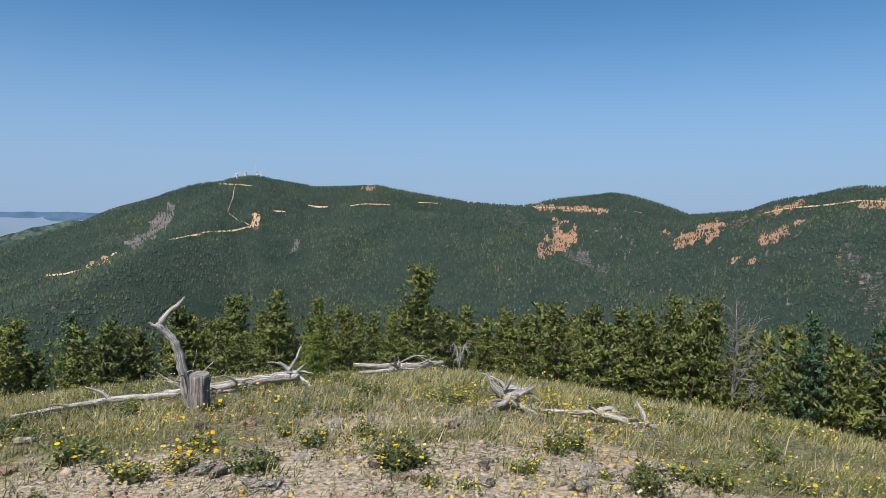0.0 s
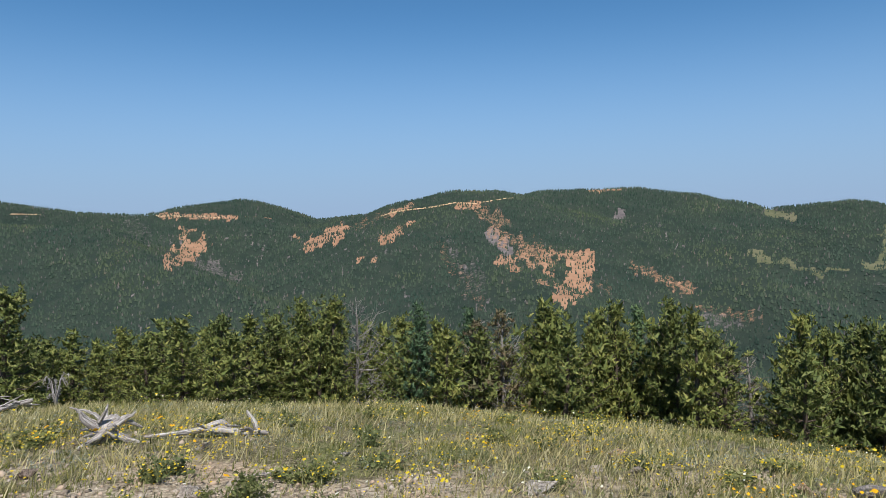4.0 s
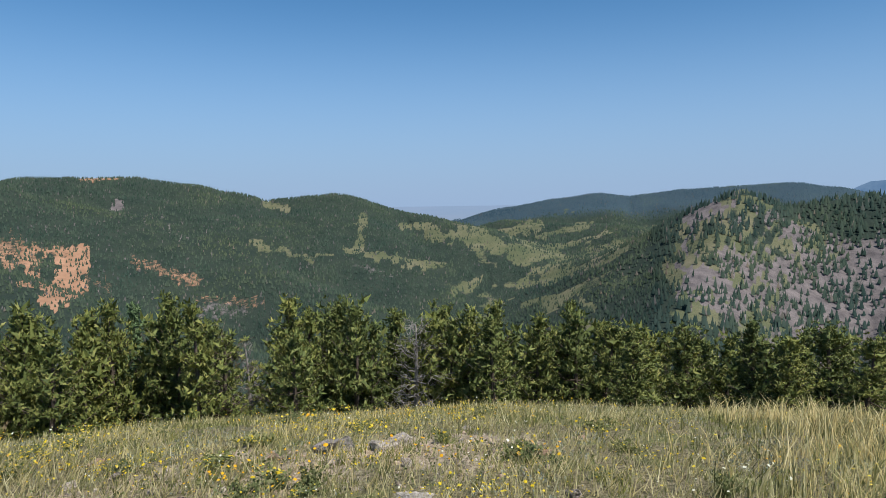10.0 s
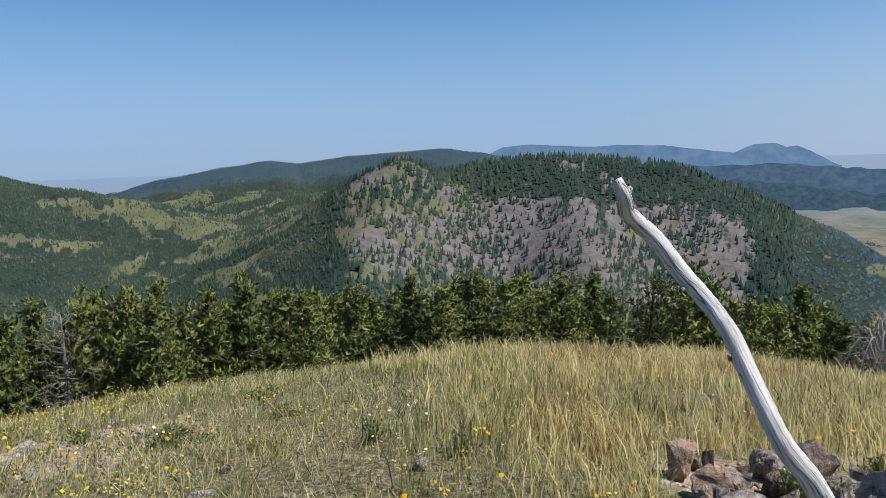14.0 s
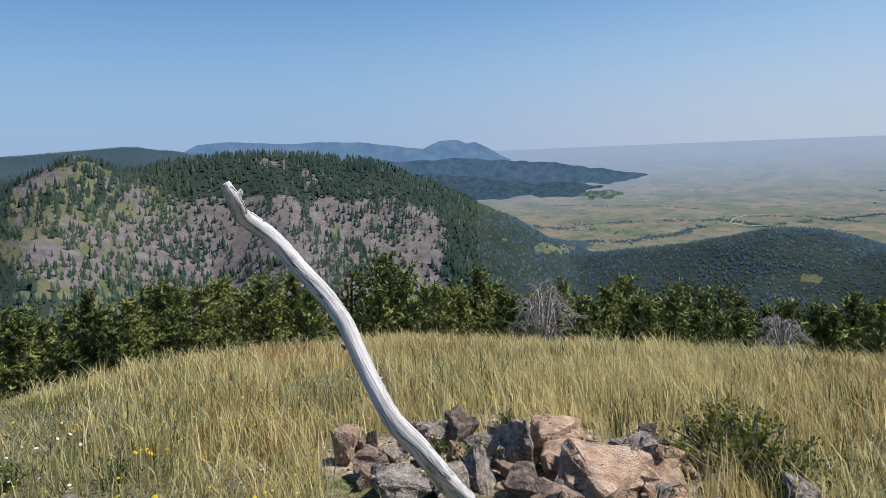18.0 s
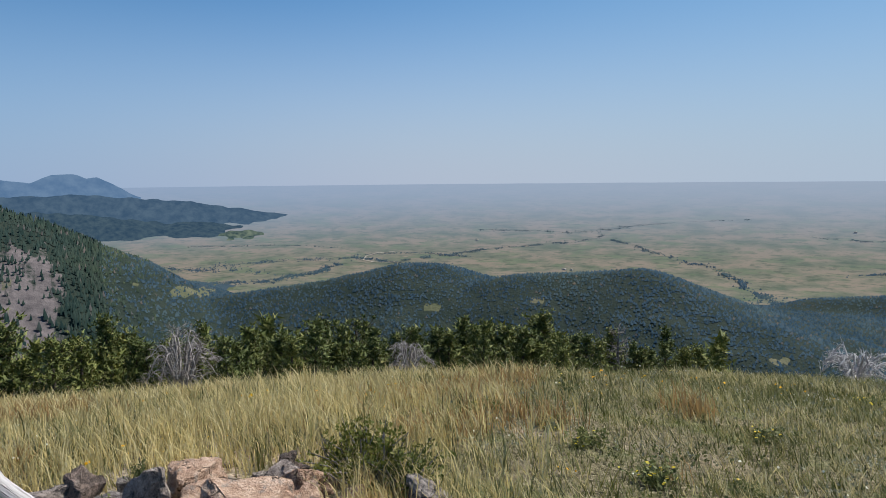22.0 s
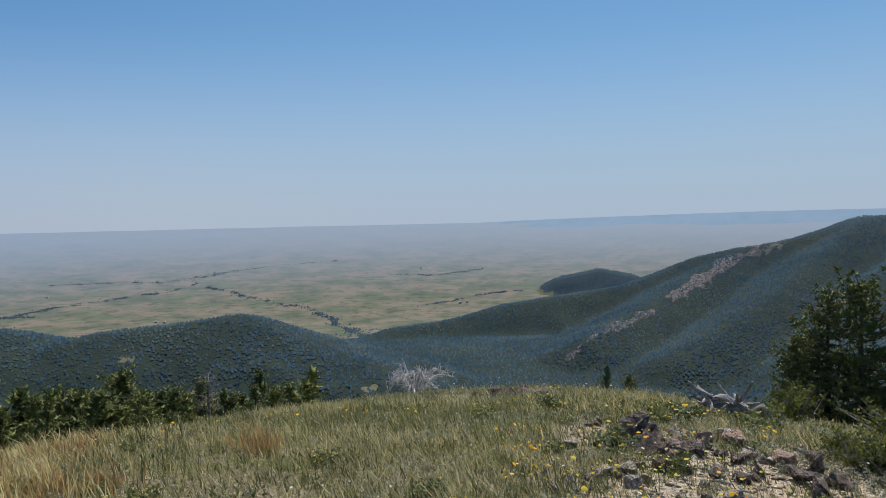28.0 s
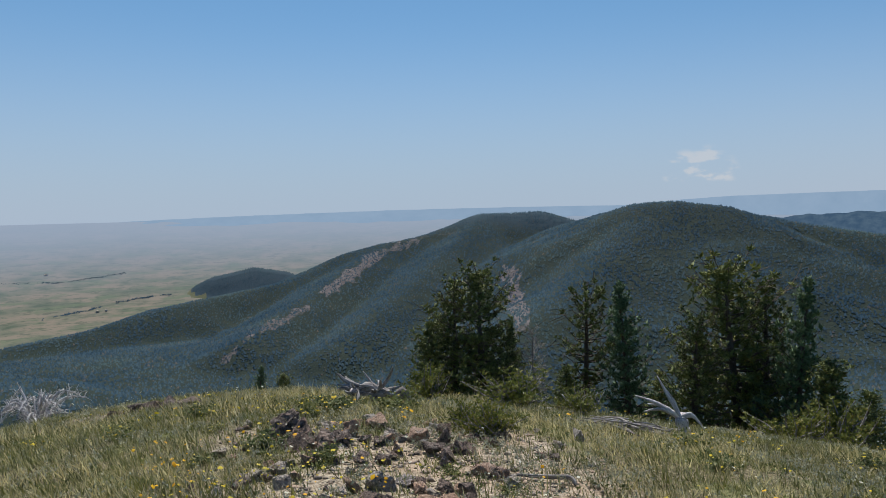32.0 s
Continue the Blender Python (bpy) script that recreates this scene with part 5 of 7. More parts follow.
# Low dark trees close under the southern brow.
for n in range(46):
    bearing, far = 117 + 51 * (n + rng.random()) / 46, rng.uniform(20, 27)
    h = min(5.0, max(1.2, top_height(bearing, np.interp(bearing, (117, 130, 150, 168), (-11.6, -12.6, -12.6, -13.6)) + rng.normal(0, 0.5), far)))
    stand(FILL[int(rng.integers(0, 4))], bearing, far, h, rng, min(1.1, max(0.75, 3.6 / h)), group="pines round the meadow")
# Trees further down the slope, too many to tell apart.
slope_co, slope_shade = [], []
for n in range(330):
    bearing, far = rng.uniform(-42, 175), 28 + 100 * rng.random() ** 1.7
    if 116 < bearing and rng.random() < 0.4:
        continue
    x, y, h, turn = far * math.sin(radians(bearing)), far * math.cos(radians(bearing)), rng.uniform(3.8, 6.8), rng.uniform(0, 6.28)
    h = min(h, top_height(bearing, np.interp((bearing + 180) % 360 - 180, (-42, 0, 30, 60, 175), (-8.6, -8.2, -8.4, -9.4, -12.0)) - 1.5 * rng.random(), far))
    if h < 1.8:
        continue
    crown, shade = SMALL_CROWNS[n % len(SMALL_CROWNS)]
    spin = np.array(Matrix.Rotation(turn, 3, "Z"))
    slope_co.append(crown @ spin.T * h + [x, y, land_at(x, y) - 0.1])
    slope_shade.append(shade @ spin.T)
slope_co = np.concatenate(slope_co)
tagged(new("slope_woods", crown_mesh("slope_woods", slope_co, np.arange(len(slope_co)).reshape(-1, 3), np.concatenate(slope_shade), NEEDLES)),
       "green pine wood falling away below the meadow", "forest", kind="stuff")
# The group beside the southern rocks: bearing, angle of the tip, distance, kind, width.
for bearing, angle, far, kind, wide in ((206.8, -9.5, 16, 5, 1.0), (208.9, -6.4, 16.5, 17, 1.0), (211.4, -5.5, 16, 16, 1.0), (213.6, -9.5, 16, 3, 0.8), (215.3, -9.9, 15.5, 10, 0.8),
                                        (219.7, -6.5, 16, 8, 0.9), (222.8, -6.5, 15, 6, 0.95), (227.6, -8.9, 15, 17, 1.0), (230.7, -5.1, 16, 16, 1.1), (232.9, -6.1, 16.5, 9, 0.9),
                                        (235.1, -6.0, 15, 6, 0.8), (237.6, -11.5, 14.5, 2, 1.3), (239.2, -13.6, 14, 0, 1.5), (218.0, -13.0, 15, 0, 1.2), (225.3, -13.2, 16, 3, 1.1),
                                        (204.5, -15.0, 16, 0, 1.3), (232.0, -13.0, 15.5, 1, 1.2)):
    stand(PROTOS[kind], bearing, far, top_height(bearing, angle, far), rng, wide, group="pines beside the southern rocks")
for p in PROTOS + FILL:
    for o in (*p.children_recursive, p):
        bpy.data.objects.remove(o)

# ---- stones ----


def stone_mesh(seed, points=13, fine=True, name="stone"):
    """An angular, chipped stone about one metre across."""
    r = random.Random(seed)
    bm = bmesh.new()
    for _ in range(points):
        v = Vector((r.uniform(-1, 1), r.uniform(-1, 1), r.uniform(-1, 1)))
        v = v / max(abs(v.x), abs(v.y), abs(v.z)) ** 0.6
        bm.verts.new(v * 0.5)
    bmesh.ops.convex_hull(bm, input=bm.verts)
    bmesh.ops.delete(bm, geom=[v for v in bm.verts if not v.link_faces], context="VERTS")
    if fine:
        bmesh.ops.bevel(bm, geom=bm.edges[:], offset=0.02, segments=1, affect="EDGES")
        bmesh.ops.triangulate(bm, faces=bm.faces)
        bmesh.ops.subdivide_edges(bm, edges=[e for e in bm.edges if e.calc_length() > 0.16], cuts=2, use_grid_fill=True)
        bmesh.ops.triangulate(bm, faces=bm.faces)
        bmesh.ops.subdivide_edges(bm, edges=[e for e in bm.edges if e.calc_length() > 0.13], cuts=1, use_grid_fill=True)
        bmesh.ops.triangulate(bm, faces=bm.faces)
        bm.normal_update()
        for v in bm.verts:
            at = v.co + Vector((seed, 0, 0))
            ledge = noise.noise(Vector((at.x * 1.5, at.y * 1.5, at.z * 6)))
            k = noise.noise(at * 3.1) * 0.03 + noise.noise(at * 8) * 0.035 + noise.noise(at * 19) * 0.03 + 0.045 * (1 if ledge > 0.12 else 0)
            v.co += v.normal * k
    me = bpy.data.meshes.new(name)
    bm.to_mesh(me)
    bm.free()
    return me


STONES = {}


def stone(bearing, far, wide, high, kind, label, group, turn, sink=0.25, name="rock"):
    """A single stone resting on the ground."""
    seed = len(STONES) % 14
    material = (PINK_STONE, GREY_STONE, DARK_STONE, PALE_STONE)[kind]
    me = stone_mesh(100 + len(STONES), 9 + seed % 4, wide > 0.12, name)
    me.materials.append(material)
    if wide > 0.12:
        me.shade_smooth()
        me.set_sharp_from_angle(angle=radians(24))
    x, y = far * math.sin(radians(bearing)), far * math.cos(radians(bearing))
    ob = tagged(new(name, me), label, "rock", group)
    deep = wide * (0.75 + 0.05 * (seed % 7))
    ob.matrix_world = Matrix.Translation((x, y, land_at(x, y) + high * (0.5 - sink))) @ Matrix.Rotation(turn, 4, "Z") @ Matrix.Rotation(0.25 * math.sin(seed), 4, "X") @ Matrix.Diagonal((wide, deep, high * 1.25, 1))
    STONES[ob.name] = ob
    return ob


# The cairn round the leaning branch: bearing, distance, width, height, kind.
CAIRN = ((111.7, 4.49, 0.22, 0.24, 0), (113.4, 4.17, 0.27, 0.2, 0), (115.1, 4.46, 0.2, 0.16, 1), (117.8, 4.7, 0.3, 0.22, 1), (120.0, 4.69, 0.21, 0.27, 2),
         (116.1, 3.93, 0.35, 0.16, 1), (121.4, 4.49, 0.2, 0.18, 1), (122.0, 4.03, 0.26, 0.23, 1), (124.3, 4.43, 0.3, 0.32, 1), (125.0, 3.89, 0.26, 0.16, 2),
         (127.9, 4.6, 0.41, 0.24, 0), (130.4, 4.0, 0.5, 0.26, 0), (132.6, 4.02, 0.36, 0.24, 0), (129.2, 4.2, 0.34, 0.28, 0), (133.2, 4.56, 0.33, 0.2, 1), (134.4, 4.71, 0.14, 0.22, 2), (135.4, 4.4, 0.29, 0.23, 0),
         (135.2, 4.05, 0.3, 0.18, 0), (127.8, 3.8, 0.37, 0.2, 0), (145.5, 4.11, 0.28, 0.15, 1), (119.5, 3.94, 0.24, 0.18, 1))
KINDS = ("angular pinkish boulder in the loose summit cairn", "grey boulder blotched with dark lichen in the summit cairn", "dark brown boulder in the summit cairn")
rnd = random.Random(7)
for bearing, far, wide, high, kind in CAIRN:
    stone(bearing, far, wide, high, kind, KINDS[kind], "boulders of the summit cairn", rnd.uniform(0, 6.28), 0.18, "boulder")
for n in range(60):
    stone(rnd.uniform(111, 139), rnd.uniform(3.85, 4.8), rnd.uniform(0.09, 0.2), rnd.uniform(0.08, 0.16), rnd.choice((0, 1, 1, 2)),
          "small broken stone between the boulders of the cairn", "small stones of the summit cairn", rnd.uniform(0, 6.28), 0.2, "stone")
# Outcrops in the meadow: bearing, distance, width, height.
ROCKS_SOUTH = ((195.3, 6.68, 0.32, 0.3), (196.2, 6.09, 0.3, 0.2), (197.9, 6.16, 0.25, 0.2), (199.5, 6.22, 0.25, 0.18), (201.1, 6.39, 0.21, 0.16), (202.3, 7.01, 0.28, 0.17),
               (205.5, 6.35, 0.31, 0.16), (207.3, 6.2, 0.25, 0.2), (209.2, 5.88, 0.29, 0.19), (206.5, 5.85, 0.24, 0.14), (183.4, 10.61, 0.35, 0.16), (185.7, 10.6, 0.52, 0.2),
               (188.3, 9.9, 0.39, 0.18), (207.9, 5.68, 0.23, 0.14), (211.3, 5.31, 0.26, 0.19), (187.0, 10.9, 0.3, 0.22), (184.6, 10.9, 0.3, 0.18), (196.6, 6.5, 0.3, 0.26), (200.3, 6.6, 0.22, 0.2))
ROCKS_NORTH = ((352.5, 6.6, 0.14, 0.15), (18.6, 7.99, 0.12, 0.15), (9.5, 5.38, 0.32, 0.14), (339.6, 5.5, 0.29, 0.12), (344.7, 4.96, 0.26, 0.1), (349.8, 6.38, 0.14, 0.11),
               (57.7, 6.5, 0.5, 0.18), (61.7, 6.32, 0.38, 0.17), (35.2, 5.48, 0.4, 0.14), (39.3, 6.32, 0.2, 0.08), (91.8, 4.43, 0.16, 0.18),
               (64.6, 4.67, 0.38, 0.14), (76.7, 4.83, 0.2, 0.12), (59.0, 6.59, 0.4, 0.13), (63.5, 6.57, 0.32, 0.13), (204.2, 5.03, 0.3, 0.08), (192.4, 5.35, 0.25, 0.08))
for bearing, far, wide, high in ROCKS_SOUTH:
    kind = rnd.choice((2, 2, 2, 0))
    stone(bearing, far, wide * 0.85, high * 0.9, kind, ("reddish", "grey", "dark brown")[kind] + " jagged rock in the stony meadow", "rocks of the southern outcrop", rnd.uniform(0, 6.28), 0.34)
for bearing, far, wide, high in ROCKS_NORTH:
    kind = rnd.choice((3, 1, 1))
    stone(bearing, far, wide * 0.75, high * 0.7, kind, "flat weathered rock sunk in the thin meadow soil", "rocks of the meadow", rnd.uniform(0, 6.28), 0.35)
for n in range(110):
    bearing, far = rnd.choice((rnd.uniform(-35, 20), rnd.uniform(-30, 15), rnd.uniform(20, 80), rnd.uniform(190, 215), rnd.uniform(195, 212))), rnd.uniform(4.0, 7.5)
    w = rnd.uniform(0.06, 0.17)
    stone(bearing, far, w, w * rnd.uniform(0.35, 0.7), rnd.choice((3, 3, 1, 0, 2)), "small loose stone on bare soil", "loose stones of the meadow", rnd.uniform(0, 6.28), 0.25, "stone")

for n in range(120):
    bearing, far = rnd.gauss(203, 6), rnd.uniform(4.5, 7.4)
    w = rnd.uniform(0.05, 0.16)
    stone(bearing, far, w, w * rnd.uniform(0.4, 0.8), rnd.choice((2, 2, 0, 3)), "small broken dark stone among the southern rocks", "loose stones of the southern outcrop", rnd.uniform(0, 6.28), 0.25, "stone")


def gravel():
    """Small chips of stone where the soil lies bare."""
    g = np.random.default_rng(9)
    r, b = np.sqrt(g.uniform(2.5**2, 12**2, 170000)), g.uniform(-40, 250, 170000)
    x, y = r * np.sin(np.radians(b)), r * np.cos(np.radians(b))
    keep = g.random(len(x)) < (stony(x, y) - 0.22) * 0.9
    x, y = x[keep][:26000], y[keep][:26000]
    z, n = land_height(x, y), len(x)
    size = np.minimum(g.lognormal(-4.15, 0.55, n), 0.06)
    octa = np.array([[1, 0, 0], [0, 1, 0], [-1, 0, 0], [0, -1, 0], [0.2, 0.1, 0.5], [0, 0, -0.4]])
    co = octa[None] * g.uniform(0.5, 1.4, (n, 6, 1)) * size[:, None, None] * g.uniform(0.6, 1.3, (n, 1, 3))
    t = g.uniform(0, 6.28, n)[:, None]
    co = np.stack([co[..., 0] * np.cos(t) - co[..., 1] * np.sin(t) + x[:, None], co[..., 0] * np.sin(t) + co[..., 1] * np.cos(t) + y[:, None], co[..., 2] + z[:, None] + 0.004], -1)
    tri = np.array([[0, 1, 4], [1, 2, 4], [2, 3, 4], [3, 0, 4], [1, 0, 5], [2, 1, 5], [3, 2, 5], [0, 3, 5]])
    me = quick_mesh("gravel", co.reshape(-1, 3), (np.arange(n)[:, None, None] * 6 + tri).reshape(-1, 3), GRAVEL)
    tagged(new("gravel", me), "loose grey and reddish stone chips on bare soil", "gravel", kind="stuff")


gravel()

# ---- grass and flowers ----


def blades(x, y, high, wide, lean, g, count, bent=False):
    """Tufts of grass blades; bent ones have a curving middle."""
    n = len(x)
    z = land_height(x, y) - 0.01
    x, y, z = (np.repeat(v, count) for v in (x, y, z))
    high, wide = np.repeat(high, count) * g.uniform(0.55, 1.15, n * count), np.repeat(wide, count) * g.uniform(0.7, 1.3, n * count)
    x, y = x + g.normal(0, 0.035, n * count), y + g.normal(0, 0.035, n * count)
    a, t = g.uniform(0, 6.28, n * count), g.uniform(0, 6.28, n * count)
    out = high * lean * g.uniform(0.2, 1.3, n * count)
    dx, dy = np.cos(t) * out + 0.22 * high, np.sin(t) * out - 0.05 * high
    sx, sy = np.cos(a) * wide, np.sin(a) * wide
    left, right = np.stack([x - sx, y - sy, z], -1), np.stack([x + sx, y + sy, z], -1)
    tip = np.stack([x + dx, y + dy, z + high * 0.95], -1)
    if not bent:
        co = np.stack([left, right, tip], 1).reshape(-1, 3)
        return co, np.arange(len(co)).reshape(-1, 3)
    mx, my, mz = x + 0.32 * dx, y + 0.32 * dy, z + high * 0.6
    ml, mr = np.stack([mx - sx * 0.8, my - sy * 0.8, mz], -1), np.stack([mx + sx * 0.8, my + sy * 0.8, mz], -1)
    co = np.stack([left, right, mr, ml, tip], 1).reshape(-1, 3)
    base = np.arange(len(x))[:, None] * 5
    return co, np.concatenate([base + np.array([[0, 1, 2]]), base + np.array([[0, 2, 3]]), base + np.array([[3, 2, 4]])])


def scatter(g, count, r0, r1, b0, b1, weight):
    """Random places on the meadow, denser near the camera's stand, kept by a weight in 0 to 1."""
    r, b = r0 + (r1 - r0) * g.random(count) ** 0.75, g.uniform(b0, b1, count)
    x, y = r * np.sin(np.radians(b)), r * np.cos(np.radians(b))
    keep = g.random(count) < weight(x, y, r, b)
    return x[keep], y[keep], r[keep]


def off_cairn(x, y):
    r, b = np.hypot(x, y), np.degrees(np.arctan2(x, y)) % 360
    return ~((r > 3.4) & (r < 4.85) & (b > 110) & (b < 138))


def clumpy(x, y, size, seed, low=-0.25, high=0.35):
    return smooth(low, high, fbm(x, y, size, 3, seed))


def grass(name, label, material, seed, count, r0, r1, b0, b1, tall, lean, per, weight, bent=False, thin=0.0022):
    g = np.random.default_rng(seed)
    x, y, r = scatter(g, count, r0, r1, b0, b1, weight)
    keep = off_cairn(x, y)
    x, y, r = x[keep], y[keep], r[keep]
    high = g.uniform(*tall, len(x)) * (0.7 + 0.6 * value_noise(x / 0.8, y / 0.8, seed))
    co, tris = blades(x, y, high, thin + 0.00045 * r, lean, g, per, bent)
    tagged(new(name, quick_mesh(name, co, tris, material)), label, "grass", kind="stuff")


grass("short_grass", "short green and yellowing meadow grass", GREEN_GRASS, 1, 60000, 2.2, 17, -42, 250, (0.04, 0.15), 0.6, 5,
      lambda x, y, r, b: (1 - 0.8 * smooth(0.3, 0.75, stony(x, y))) * (0.45 + 0.55 * clumpy(x, y, 1.6, 5)))
grass("dry_grass", "thin dry straw grass of the meadow", STRAW_GRASS, 2, 60000, 2.2, 16, -42, 250, (0.04, 0.18), 0.8, 4,
      lambda x, y, r, b: (1 - 0.75 * smooth(0.25, 0.7, stony(x, y))) * clumpy(x, y, 0.9, 15, -0.35, 0.3))
grass("tall_grass", "tall golden dry grass bending in the wind", STRAW_GRASS, 3, 20000, 2.4, 14, 68, 176, (0.12, 0.33), 0.6, 7,
      lambda x, y, r, b: smooth(86, 112, b + 9 * fbm(x, y, 1.5, 2, 26)) * (1 - smooth(136, 160, b)) * (0.25 + 0.75 * clumpy(x, y, 1.2, 25)), True, 0.0016)
grass("tall_green_grass", "tall green grass among the dry stalks", GREEN_GRASS, 4, 9000, 2.4, 14, 80, 190, (0.14, 0.32), 0.4, 5,
      lambda x, y, r, b: smooth(80, 98, b) * (1 - smooth(140, 164, b)) * clumpy(x, y, 1.0, 35, -0.1, 0.3), True, 0.0018)
grass("seed_stalks", "thin upright dry seed stalks over the meadow", GREEN_GRASS, 7, 12000, 2.6, 15, -42, 250, (0.09, 0.21), 0.3, 2,
      lambda x, y, r, b: (1 - 0.6 * smooth(0.3, 0.7, stony(x, y))) * (0.2 + 0.8 * clumpy(x, y, 1.4, 27)), True, 0.0010)
grass("dark_tufts", "small dark green grass tufts among the stones", SHRUB_LEAF, 8, 34000, 2.6, 14, -42, 250, (0.04, 0.12), 0.8, 5,
      lambda x, y, r, b: clumpy(x, y, 0.45, 29, 0.05, 0.4), False, 0.0020)
grass("south_turf", "low green turf on the southern side of the summit", GREEN_GRASS, 6, 9000, 3.0, 13, 160, 250, (0.05, 0.14), 0.5, 5,
      lambda x, y, r, b: smooth(160, 178, b) * (1 - 0.6 * smooth(0.4, 0.75, stony(x, y))))
grass("reddish_grass", "reddish dry grass in patches", RUST_GRASS, 5, 6000, 2.6, 10, 100, 168, (0.14, 0.30), 0.5, 5,
      lambda x, y, r, b: clumpy(x, y, 1.3, 45, 0.0, 0.3), True, 0.0018)


def leafy(places, size, g, per):
    """Small leaves round each place."""
    places = np.repeat(np.asarray(places, float), per, 0)
    n = len(places)
    d = g.normal(0, 1, (n, 3))
    d[:, 2] = np.abs(d[:, 2]) + 0.2
    d /= np.linalg.norm(d, axis=1, keepdims=True)
    s = np.cross(d, g.normal(0, 1, (n, 3)))
    s /= np.linalg.norm(s, axis=1, keepdims=True)
    k = size * g.uniform(0.6, 1.3, (n, 1))
    root = places + g.normal(0, 0.4, (n, 3)) * size
    co = np.stack([root, root + d * k * 0.5 + s * k * 0.28, root + d * k, root + d * k * 0.5 - s * k * 0.28], 1).reshape(-1, 3)
    return co, np.arange(len(co)).reshape(-1, 4)


def blossoms(places, size, g, petals=6):
    """Round flower heads, open to the sky."""
    places = np.asarray(places, float)
    n = len(places)
    up = np.stack([g.normal(0, 0.4, n), g.normal(0, 0.4, n), np.ones(n)], -1)
    up /= np.linalg.norm(up, axis=1, keepdims=True)
    u = np.cross(up, np.array([1.0, 0.2, 0.1]))
    u /= np.linalg.norm(u, axis=1, keepdims=True)
    v = np.cross(up, u)
    k = size * g.lognormal(0, 0.32, (n, 1))
    co = [places + up * k * 0.35]
    for p in range(petals):
        a = 2 * math.pi * p / petals
        co.append(places + (u * math.cos(a) + v * math.sin(a)) * k + up * k * (0.15 if p % 2 else -0.1))
    co = np.stack(co, 1).reshape(-1, 3)
    base = np.arange(n)[:, None] * (petals + 1)
    return co, np.concatenate([base + np.array([[0, 1 + p, 1 + (p + 1) % petals]]) for p in range(petals)])


def flower_field(name, label, material, seed, count, r1, b0, b1, size, weight, lift=(0.08, 0.24)):
    g = np.random.default_rng(seed)
    x, y, r = scatter(g, count, 3.2, r1, b0, b1, weight)
    keep = off_cairn(x, y)
    x, y = x[keep], y[keep]
    z = land_height(x, y) + g.uniform(*lift, len(x))
    co, tris = blossoms(np.stack([x, y, z], -1), size, g)
    tagged(new(name, quick_mesh(name, co, tris, material)), label, "flowers", kind="stuff")


flower_field("yellow_flowers", "small yellow wildflowers dotted over the meadow", YELLOW, 21, 90000, 12, -42, 112, 0.0072,
             lambda x, y, r, b: (0.06 + 0.94 * clumpy(x, y, 0.7, 55, 0.05, 0.4)) * (1 - 0.75 * smooth(75, 95, b)) * (1 - 0.85 * smooth(6.5, 9.5, r)) * 0.6)
flower_field("orange_flowers", "orange-yellow wildflowers in loose groups", ORANGE, 22, 26000, 9, -42, 245, 0.0115,
             lambda x, y, r, b: clumpy(x, y, 0.6, 65, 0.30, 0.5) * 0.6 * (1 - 0.6 * smooth(90, 105, b)), (0.07, 0.19))
flower_field("pale_flowers", "small white wildflowers in the grass", WHITE_PETAL, 23, 9000, 13, -42, 245, 0.0075,
             lambda x, y, r, b: clumpy(x, y, 0.9, 75, 0.05, 0.4) * 0.5)
flower_field("yellow_flowers", "small yellow wildflowers by the southern rocks", YELLOW, 24, 6000, 11, 178, 250, 0.010,
             lambda x, y, r, b: clumpy(x, y, 1.0, 85, 0.1, 0.4) * 0.6, (0.05, 0.16))


def herb_mat(name, label, material, seed, count, r1, b0, b1, size, weight, lift=0.05):
    g = np.random.default_rng(seed)
    x, y, r = scatter(g, count, 2.4, r1, b0, b1, weight)
    keep = off_cairn(x, y)
    x, y = x[keep], y[keep]
    z = land_height(x, y) + g.uniform(0, lift, len(x))
    co, quads = leafy(np.stack([x, y, z], -1), size, g, 5)
    tagged(new(name, quick_mesh(name, co, quads, material)), label, "herbs", kind="stuff")


herb_mat("low_herbs", "low green herb mats between the stones", HERB_LEAF, 31, 22000, 14, -42, 250, 0.028,
         lambda x, y, r, b: clumpy(x, y, 0.8, 95, -0.05, 0.4) * (1 - 0.6 * smooth(95, 105, b) * (1 - smooth(150, 165, b))))
herb_mat("silvery_herbs", "silvery grey herb cushions in the dry meadow", GREY_HERB, 32, 40000, 13, -42, 250, 0.020,
         lambda x, y, r, b: clumpy(x, y, 0.7, 105, 0.1, 0.4) * (1 - 0.8 * smooth(95, 105, b) * (1 - smooth(140, 150, b))), 0.07)


herb_mat("silvery_herbs", "pale silvery cushions on the southern side of the summit", GREY_HERB, 33, 26000, 12, 165, 250, 0.022,
         lambda x, y, r, b: smooth(165, 182, b) * clumpy(x, y, 0.6, 107, -0.1, 0.35), 0.09)


